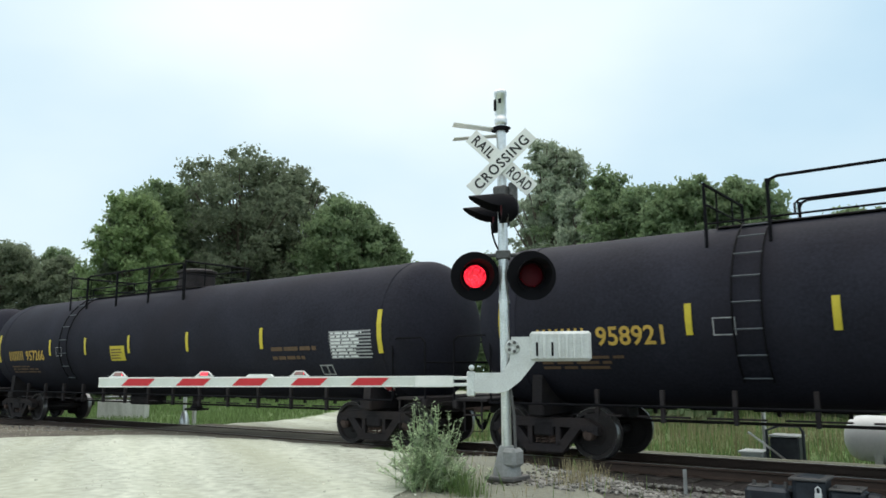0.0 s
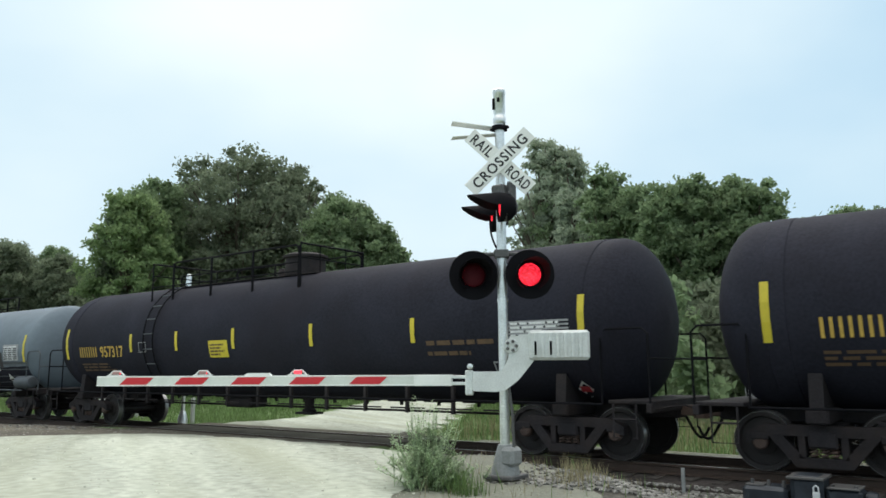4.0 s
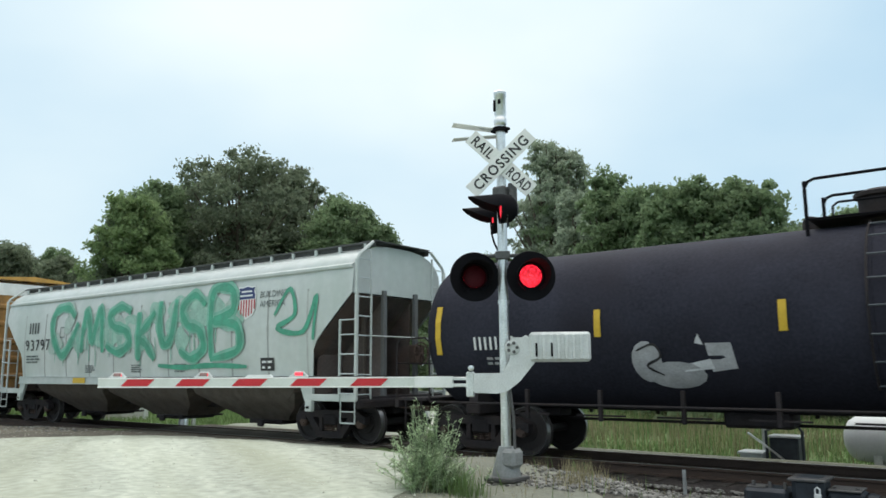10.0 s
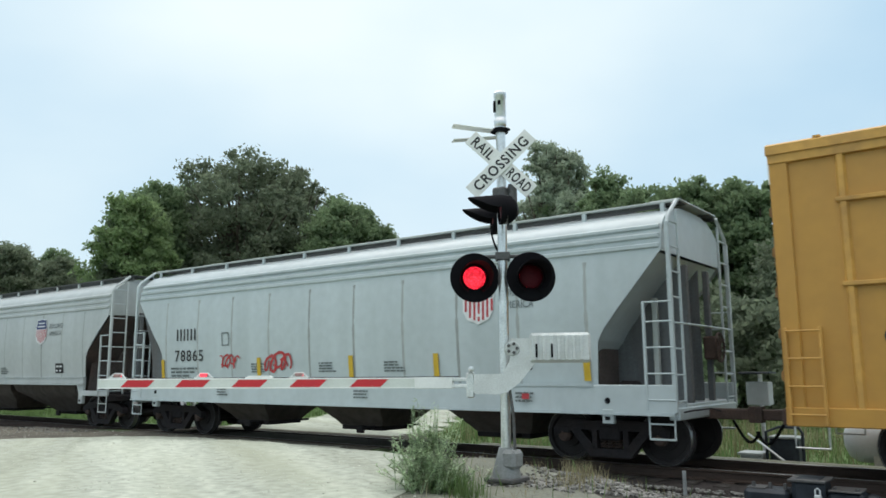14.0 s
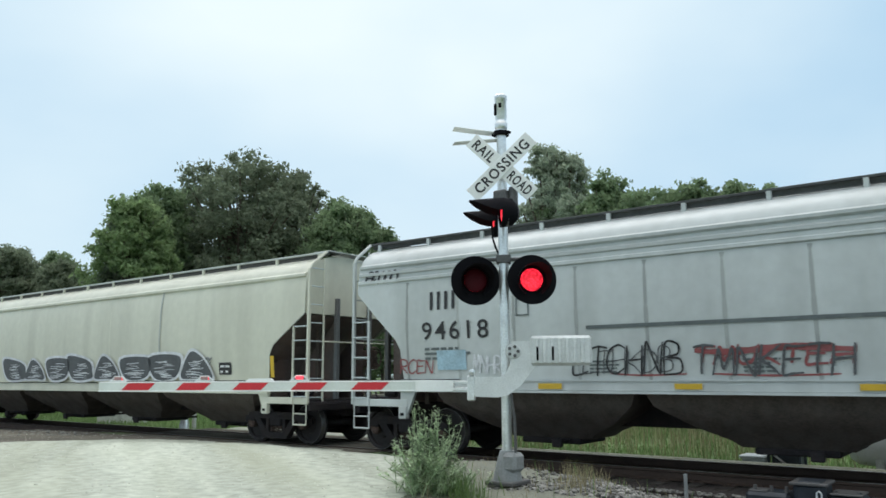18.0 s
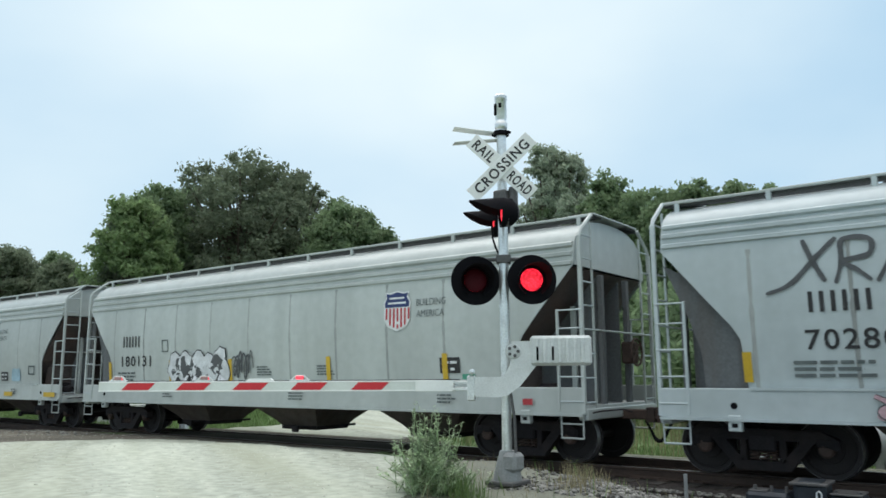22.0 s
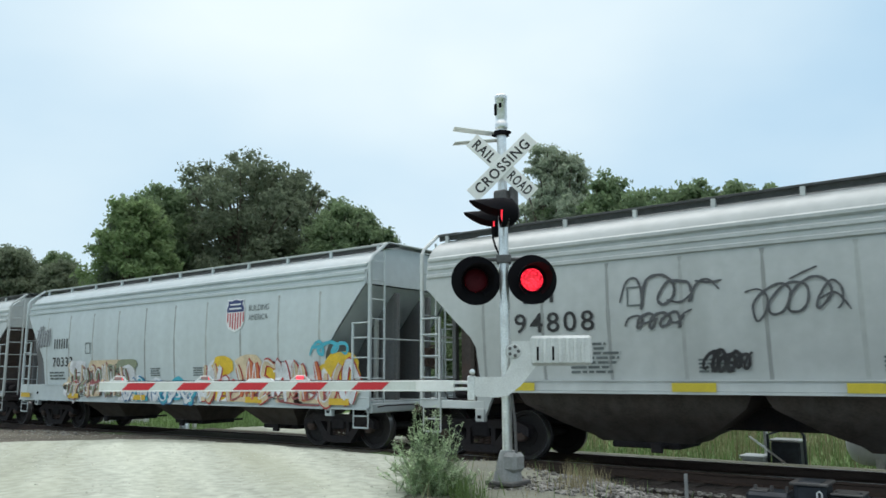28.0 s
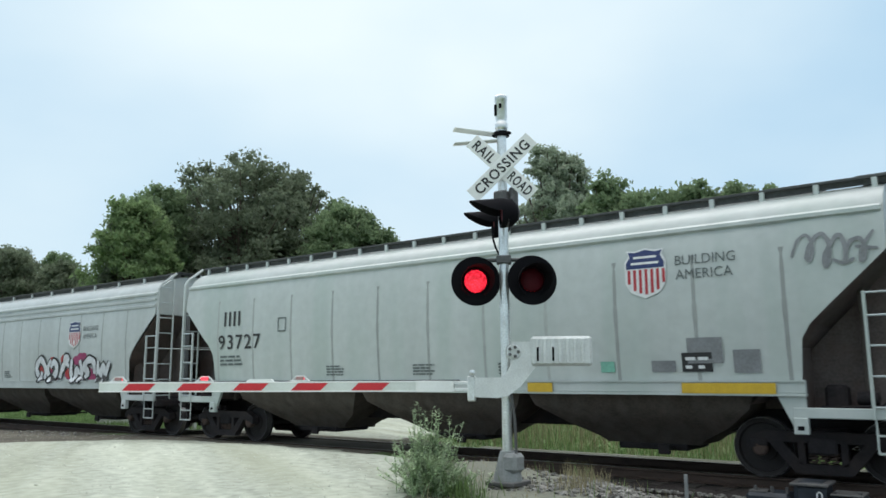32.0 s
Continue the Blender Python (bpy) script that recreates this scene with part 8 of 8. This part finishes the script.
# second crossbuck, edge on, for the side road
for a in (6, -6):
    part("side_blade", Geo().box(-0.6, 0.05, -0.006, 0.006, -0.11, 0.11, 0.003), "white", signal, "white sign blade seen almost edge-on", at=rot_face(face + 12) @ pose(0, 0.12, 4.27 if a > 0 else 4.2) @ pose(0, 0, 0, 95 if a > 0 else 97, a, 0))


def lamp_unit(m, lit, background=True, hood=0.3):
    """One red lamp: housing, background disc, hood and the lens that turns inside."""
    unit = part("signal_lamp", Geo().lathe(((0.0, 0.2), (0.1, 0.2), (0.16, 0.14), (0.18, 0.03), (0.18, 0.0), (0.155, 0.0), (0.15, 0.12), (0.0, 0.15)), 24, "y"), "lampblack", signal, "black lamp with a red lens", at=m)
    if background:
        part("background", Geo().lathe(((0.165, 0.0), (0.165, 0.02), (0.3, 0.025), (0.306, 0.012), (0.3, 0.0), (0.165, 0.0)), 40, "y"), "lampblack", unit)
    v, f = [], []
    for j in range(17):
        # the lower pair has deep hoods nearly all round, the upper pair open visors
        w = math.pi * (j / 16) * (1.7 if background else 1.0) - (0.35 * math.pi if background else 0.0)
        dpt = hood * ((0.5 + 0.5 * max(math.sin(w), -0.6)) if background else (0.1 + 0.9 * max(math.sin(w), 0) ** 0.75))
        flare = 0.03 if background else 0.0
        v += [(0.172 * math.cos(w), 0.0, 0.172 * math.sin(w)), ((0.175 + flare) * math.cos(w), -dpt, (0.175 + flare) * math.sin(w) - 0.1 * dpt), (0.18 * math.cos(w), 0.0, 0.18 * math.sin(w)), ((0.183 + flare) * math.cos(w), -dpt, (0.183 + flare) * math.sin(w) - 0.1 * dpt)]
    for j in range(16):
        a, b = 4 * j, 4 * j + 4
        f += [(a, b, b + 1, a + 1), (a + 2, a + 3, b + 3, b + 2), (a + 1, b + 1, b + 3, a + 3)]
    part("hood", Geo().add(v, f), "lampblack", unit)
    lens = Geo().lathe(((0.0, -0.022), (0.08, -0.018), (0.135, -0.004), (0.14, 0.0)), 28, "y")
    dark = Geo().lathe(((0.14, 0.001), (0.135, 0.004), (0.08, 0.018), (0.0, 0.022)), 28, "y")
    me = bpy.data.meshes.new("lens")
    k = len(lens.v)
    me.from_pydata(lens.v + dark.v, [], lens.f + [tuple(k + i for i in q) for q in dark.f])
    me.materials.append(M["redlit"])
    me.materials.append(M["redoff"])
    me.polygons.foreach_set("material_index", [0] * len(lens.f) + [1] * len(dark.f))
    me.polygons.foreach_set("use_smooth", [True] * len(me.polygons))
    ob = part("lens", me, None, unit, "red lamp lens", at=pose(0, 0.03, 0))
    LENSES.append((ob, pose(0, 0.03, 0), lit))
    return unit


arm = part("lamp_bracket", Geo().tube([(-0.38, 0, 2.63), (0.38, 0, 2.63)], 0.024, 10).box(-0.09, 0.09, -0.09, 0.09, 2.58, 2.68, 0.01), "grey_dark", signal, at=R_FACE)
for side, k in ((-0.345, 0), (0.345, 1)):
    lamp_unit(R_FACE @ pose(side, -0.06, 2.37) @ pose(0, 0, 0, 0, 0, 12), k, True, 0.34)
# upper pair, turned towards the side road
part("upper_bracket", Geo().box(-0.09, 0.09, -0.09, 0.09, 3.36, 3.5, 0.02).box(-0.04, 0.1, -0.1, 0.06, 3.28, 3.36, 0.02).lathe(((0.0, 3.1), (0.05, 3.12), (0.06, 3.18), (0.06, 3.5), (0.05, 3.54), (0.0, 3.55)), 14, "z", (0.12, 0.06, 0)), "grey_dark", signal)
R_SIDE = rot_face(face - 80)
part("upper_crossarm", Geo().tube([(-0.4, 0.06, 3.33), (0.4, 0.06, 3.33)], 0.026, 10), "grey_dark", signal, at=R_SIDE)
for side in (-0.345, 0.345):
    lamp_unit(R_SIDE @ pose(side, -0.08, 3.15), 1, False, 0.38)
    part("upper_housing", Geo().lathe(((0.0, 0.2), (0.07, 0.19), (0.12, 0.14), (0.165, 0.05), (0.165, 0.0)), 20, "y"), "grey_dark", signal, "dark grey lamp housing", at=R_SIDE @ pose(side, -0.05, 3.14))
part("cable_loop", Geo().tube([(-0.1, -0.05, 3.05), (-0.12, -0.06, 2.92), (-0.09, -0.05, 2.8), (-0.05, -0.03, 2.7)], 0.012, 6), "lampblack", signal)
# gate mechanism and arm
ARM = -156.0     # the arm points across the road
GATE = pose(0, 0, 0, 0, 0, 0)
mech = part("gate_mechanism", Geo().prism([(-0.38, 1.02), (-0.36, 1.2), (-0.02, 1.2), (0.06, 1.35), (0.08, 1.62), (0.36, 1.62), (0.42, 1.42), (0.36, 1.32), (0.18, 1.1), (0.02, 0.98), (-0.1, 0.96), (-0.36, 0.97)], -0.16, -0.08), "alum", signal, "silver cast gate mechanism arm", at=pose(0, 0, 0, 0, 0, face))
part("mechanism_cover", Geo().box(0.3, 1.02, -0.2, 0.14, 1.33, 1.68, 0.03), "alum", mech, "ribbed silver counterweight box")
for k in range(7):
    part("counterweight_rib", Geo().box(0.36 + 0.088 * k, 0.4 + 0.088 * k, -0.222, -0.195, 1.36, 1.65, 0.008), "alum", mech)
for k in range(2):
    part("counterweight_slot", Geo().box(0.37 + 0.18 * k, 0.395 + 0.18 * k, -0.227, -0.219, 1.39, 1.55), "lampblack", mech)
for a in range(5):
    part("bolt", Geo().lathe(((0.0, -0.2), (0.02, -0.2), (0.022, -0.15)), 8, "y", (0.1 + 0.055 * math.cos(a * 1.257), 0, 1.5 + 0.055 * math.sin(a * 1.257))), "grey_dark", mech)
part("mechanism_hub", Geo().lathe(((0.0, -0.175), (0.08, -0.172), (0.09, -0.16)), 16, "y", (0.1, 0, 1.5)), "alum", mech)
part("pinion_guard", Geo().box(-0.46, -0.36, -0.14, -0.06, 0.92, 1.22, 0.015).lathe(((0.0, -0.16), (0.035, -0.15), (0.035, -0.1), (0.0, -0.1)), 10, "y", (-0.4, 0, 1.26)), "galv", mech)
# the arm lies across the road
ROOT, TIP = Vector((-5.66, 7.72, 1.455)), Vector((-10.1, 5.65, 1.445))
run = TIP - ROOT
arm_len, arm_yaw = run.length, math.degrees(math.atan2(run.y, run.x))
ARM_M = pose(ROOT.x - PX, ROOT.y - PY, ROOT.z - GZ, 0, 0, arm_yaw)
arm = part("gate_arm", Geo().box(0.0, arm_len, -0.03, 0.03, -0.062, 0.062, 0.006), "armwhite", signal, "white gate arm with red slanting stripes", at=ARM_M)
part("arm_edge", Geo().box(0.0, arm_len, -0.034, 0.034, 0.05, 0.066, 0.003).box(0.0, arm_len, -0.034, 0.034, -0.066, -0.05, 0.003), "white", arm)
part("arm_sleeve", Geo().box(-0.02, 0.46, -0.04, 0.04, -0.069, 0.069, 0.005), "white", arm, "white joint sleeve")
for k in range(5):
    x0 = 0.8 + 0.811 * k
    part("red_stripe", Geo().prism([(x0, 0.046), (x0 + 0.4, 0.046), (x0 + 0.5, -0.046), (x0 + 0.1, -0.046)], 0.0305, 0.0365), "armred", arm)
    part("red_stripe", Geo().prism([(x0, 0.046), (x0 + 0.4, 0.046), (x0 + 0.5, -0.046), (x0 + 0.1, -0.046)], -0.0365, -0.0305), "armred", arm)
part("arm_adapter", Geo().box(-0.34, 0.0, -0.035, 0.035, 0.02, 0.06, 0.006).box(-0.34, 0.0, -0.035, 0.035, -0.06, -0.02, 0.006).box(-0.36, -0.2, -0.05, 0.05, -0.1, 0.1, 0.01), "galv", arm, "weathered metal arm bracket")
part("warning_flag", Geo().prism([(2.35, 0.066), (2.75, 0.066), (2.7, 0.1), (2.4, 0.1)], -0.02, 0.02), "white", arm)
for x, lit in ((2.0, 1), (3.34, 0), (4.62, 2)):
    lamp = part("arm_lamp", Geo().box(x - 0.13, x + 0.13, -0.03, 0.03, 0.064, 0.084, 0.008).tube([(x - 0.11, 0, 0.08), (x - 0.065, 0, 0.12), (x - 0.055, 0, 0.132), (x + 0.055, 0, 0.132), (x + 0.065, 0, 0.12), (x + 0.11, 0, 0.08)], 0.012, 6), "alum", arm, "small red lamp in a metal guard")
    me = bpy.data.meshes.new("lens")
    g = Geo().box(-0.05, 0.05, -0.026, 0.0, -0.022, 0.022, 0.008)
    k = len(g.v)
    n0 = len(g.f)
    g.box(-0.05, 0.05, 0.001, 0.027, -0.022, 0.022, 0.008)
    me.from_pydata(g.v, [], g.f)
    me.materials.append(M["reddull"])
    me.materials.append(M["redarm"])
    me.polygons.foreach_set("material_index", [0] * n0 + [1] * (len(g.f) - n0))
    lens = part("lens", me, None, lamp, "red arm lamp", at=pose(x, 0, 0.108, 0, 0, 180 if lit == 2 else 0))
    if lit < 2:
        LENSES.append((lens, pose(x, 0, 0.108), lit))
part("arm_cable", Geo().tube([(-0.1, 0.04, 0.075), (1.0, 0.0, 0.071), (2.5, 0.0, 0.071), (4.5, 0.0, 0.071)], 0.006, 5), "lampblack", arm)

# the signal on the far side of the road, seen from behind
far = thing("far_crossing_signal", "silver crossing signal mast beyond the track, seen from behind", "crossing signal", at=pose(-23.2, 16.1, -0.2))
part("pole_base", Geo().lathe(((0.17, 0.0), (0.165, 0.16), (0.11, 0.36), (0.075, 0.44)), 16), "galv", far)
part("pole", Geo().tube([(0, 0, 0.1), (0, 0, 4.75)], 0.064, 14), "galv", far)
part("bell_housing", Geo().lathe(((0.07, 4.7), (0.09, 4.72), (0.09, 5.12), (0.07, 5.15), (0.0, 5.16)), 16), "galv", far)
part("top_arm", Geo().tube([(-0.38, 0.0, 4.6), (0.3, 0.0, 4.62)], 0.03, 8), "alum", far)
for k, a in enumerate((41, -41)):
    part("crossbuck_blade", Geo().box(-0.61, 0.61, -0.006, 0.006, -0.115, 0.115, 0.003), "alum", far, at=pose(0, 0.1 + 0.02 * k, 4.15, 0, 0, -10) @ pose(0, 0, 0, 0, a, 0))
for x in (-0.35, 0.35):
    part("signal_lamp", Geo().lathe(((0.0, -0.2), (0.1, -0.2), (0.16, -0.14), (0.18, 0.0), (0.3, 0.0), (0.3, 0.02), (0.0, 0.03)), 24, "y"), "lampblack", far, at=pose(x, 0.05, 2.5))
part("lamp_bracket", Geo().tube([(-0.38, 0, 2.75), (0.38, 0, 2.75)], 0.024, 8), "alum", far)
part("gate_mechanism", Geo().box(-0.9, 0.1, -0.2, 0.2, 1.05, 1.6, 0.06), "alum", far)

# ---- wayside things ----
g = float(ground_z(-2.0, 16.9))
lp = thing("storage_tank", "white horizontal steel tank on saddles beside the track", "storage tank", at=pose(-1.62, 16.9, g))
part("shell", Geo().lathe(((0.0, -1.3), (0.18, -1.28), (0.33, -1.2), (0.41, -1.08), (0.43, -0.95), (0.43, 0.95), (0.41, 1.08), (0.33, 1.2), (0.18, 1.28), (0.0, 1.3)), 36, "x", (0, 0, 0.62)), "lptank", lp)
for x in (-0.7, 0.7):
    part("saddle", Geo().prism([(-0.36, -0.02), (0.36, -0.02), (0.33, 0.4), (0.18, 0.25), (0, 0.2), (-0.18, 0.25), (-0.33, 0.4)], x - 0.07, x + 0.07, "yz"), "concrete", lp)
part("filler_dome", Geo().lathe(((0.14, 1.02), (0.14, 1.14), (0.1, 1.18), (0.0, 1.19)), 16), "lptank", lp)

sx, sy = -4.05, 16.5
g = float(ground_z(sx, sy))
lub = thing("rail_lubricator", "grey rail lubricator cabinet on a post beside the track", "trackside cabinet", at=pose(sx, sy, g))
part("reservoir", Geo().box(-0.12, 0.42, -0.2, 0.3, 0.02, 0.62, 0.03), "machine", lub, "dark reservoir box")
part("reservoir_lid", Geo().box(-0.14, 0.44, -0.22, 0.32, 0.62, 0.66, 0.01), "galv", lub)
part("frame_hoop", Geo().tube([(-0.15, -0.25, 0.0), (-0.15, -0.25, 0.75), (0.1, -0.25, 0.85), (0.45, -0.25, 0.85), (0.52, -0.25, 0.75), (0.52, -0.25, 0.0)], 0.03, 8), "machine", lub)
part("post", Geo().tube([(-0.28, 0.1, 0.0), (-0.28, 0.1, 1.9)], 0.045, 10), "galv", lub)
part("control_cabinet", Geo().box(-0.52, -0.08, -0.1, 0.25, 1.25, 1.72, 0.02), "cabinet", lub, "light grey control cabinet")
part("solar_panel", Geo().box(-0.6, 0.0, -0.3, 0.25, 1.88, 1.92, 0.01), "machine", lub)
part("step_box", Geo().box(-0.62, -0.2, -0.45, 0.0, 0.0, 0.3, 0.02).box(-0.66, -0.18, -0.5, 0.05, 0.3, 0.35, 0.01), "cabinet", lub, "grey box with a sloping lid")
part("hose", Geo().tube([(-0.5, -0.25, 0.7), (-0.2, -0.3, 0.5), (0.2, -0.35, 0.2), (0.45, -0.4, 0.05)], 0.022, 6), "galv", lub)

sw = thing("switch_machine", "dark switch machine with a pale padlock beside the track", "switch machine", at=pose(-2.6, 11.75, -0.37))
part("base_plate", Geo().box(-0.85, 0.95, -0.35, 0.35, 0.0, 0.07, 0.01), "machine", sw)
part("motor_housing", Geo().box(-0.1, 0.32, -0.26, 0.25, 0.07, 0.5, 0.07), "machine", sw)
part("gear_housing", Geo().box(-0.74, -0.14, -0.24, 0.22, 0.07, 0.32, 0.05), "machine", sw)
part("rod_cover", Geo().box(0.34, 0.78, -0.22, 0.2, 0.07, 0.36, 0.05), "machine", sw)
part("end_cap", Geo().lathe(((0.0, 0.78), (0.1, 0.8), (0.12, 0.86), (0.1, 0.94), (0.0, 0.95)), 14, "x", (0, -0.02, 0.22)), "machine", sw)
# lids paler than the castings: light on the tops put into their colour
part("cover_lid", Geo().box(-0.13, 0.35, -0.29, 0.28, 0.45, 0.49, 0.012), "grey_dark", sw, "motor cover lid in paler grey for its lit top")
part("cover_lid", Geo().box(0.36, 0.76, -0.24, 0.22, 0.35, 0.375, 0.008), "grey_dark", sw)
part("cover_lid", Geo().box(-0.7, -0.45, -0.2, 0.1, 0.315, 0.335, 0.008), "grey_dark", sw)
for x in (-0.62, -0.4, -0.2, 0.42, 0.7):
    part("cover_bolt", Geo().lathe(((0.0, 0.4), (0.025, 0.4), (0.03, 0.3)), 6, "z", (x, -0.12, 0)), "grey_dark", sw)
part("padlock", Geo().box(0.2, 0.29, -0.33, -0.28, 0.2, 0.31, 0.01).tube([(0.215, -0.305, 0.31), (0.215, -0.305, 0.37), (0.245, -0.305, 0.395), (0.275, -0.305, 0.37), (0.275, -0.305, 0.31)], 0.012, 6), "lptank", sw, "pale padlock")
for x in (-0.5, 0.5):
    part("throw_rod", Geo().box(x - 0.03, x + 0.03, 0.2, 2.0, 0.16, 0.2, 0.006), "rail", sw)
stake = thing("marker_stake", "thin weathered grey stake beside the ties", "stake", at=pose(-4.26, 11.75, -0.36))
part("shaft", Geo().box(-0.025, 0.025, -0.02, 0.02, -0.05, 0.45, 0.004), "castgrey", stake)

g = float(ground_z(-31.2, 18.6))
block = thing("concrete_block", "weathered white concrete block with a pipe rail on top", "concrete block", at=pose(-31.2, 18.6, g, 0, 0, 40))
part("body", Geo().box(-1.0, 1.0, -0.3, 0.3, -0.02, 0.8, 0.03), "concrete", block)
part("pipe_rail", Geo().tube([(-0.9, 0, 0.8), (-0.9, 0, 1.1), (0.95, 0, 1.1), (0.95, 0, 0.8)], 0.03, 6).tube([(-0.9, 0, 0.95), (0.95, 0, 0.95)], 0.02, 6), "cabinet", block)
post = thing("marker_post", "short pale wooden marker post beyond the track", "post", at=pose(-24.2, 17.2, float(ground_z(-24.2, 17.2))))
part("shaft", Geo().box(-0.06, 0.06, -0.06, 0.06, 0, 1.0, 0.01), "concrete", post)


# ---- what moves ----
def train_x(t):
    """How far the train has rolled after t seconds."""
    ts = (0, 4, 8, 12, 16, 20, 24, 28, 32)
    v = (0, 45.68, 91.18, 136.54, 181.74, 226.79, 271.74, 316.7, 361.66)
    return float(np.interp(t, ts, v))


HALF_FLASH, FLASH_PHASE = 0.5952, 0.565


def motions():
    for car, place in CARS:
        walk(car, [(t, pose(place + train_x(t), TRACK_Y, 0)) for t in range(0, 33, 4)])
        a, b = [t for t in range(0, 33 * 30) if -44 < place + train_x(t / 30) < 14 and t <= 960] or [0], None
        t0, t1 = a[0], a[-1]
        for wheel in [o for o in car.children if o.name.startswith("wheelset")]:
            x, y, z = wheel.location
            rows = [(t / 30, pose(x, y, z, 0, math.degrees((train_x(t / 30) - train_x(t0 / 30)) / 0.457) % 360, 0)) for t in range(t0, t1 + 1)]
            if t0 > 0:
                rows = [(0, rows[0][1])] + rows
            if t1 < 960:
                rows.append((32, rows[-1][1]))
            walk(wheel, rows)
    turns = [k * HALF_FLASH - FLASH_PHASE for k in range(1, 60) if 0.0 < k * HALF_FLASH - FLASH_PHASE < 31.9]
    for lens, rest, side in LENSES:
        spin = 0.0 if side == 0 else 180.0
        spin_now = spin
        rows = []
        for t in turns:
            f = int(t * 30)
            for late in (f + 1, f + 2):
                if late % 30 == 0:
                    f = late - 3
            rows += [((f + k) / 30, rest @ pose(0, 0, 0, 0, 0, spin_now + 60 * k)) for k in range(4)]
            spin_now += 180
        rows.append((32, rest @ pose(0, 0, 0, 0, 0, spin_now)))
        walk(lens, rows)


motions()
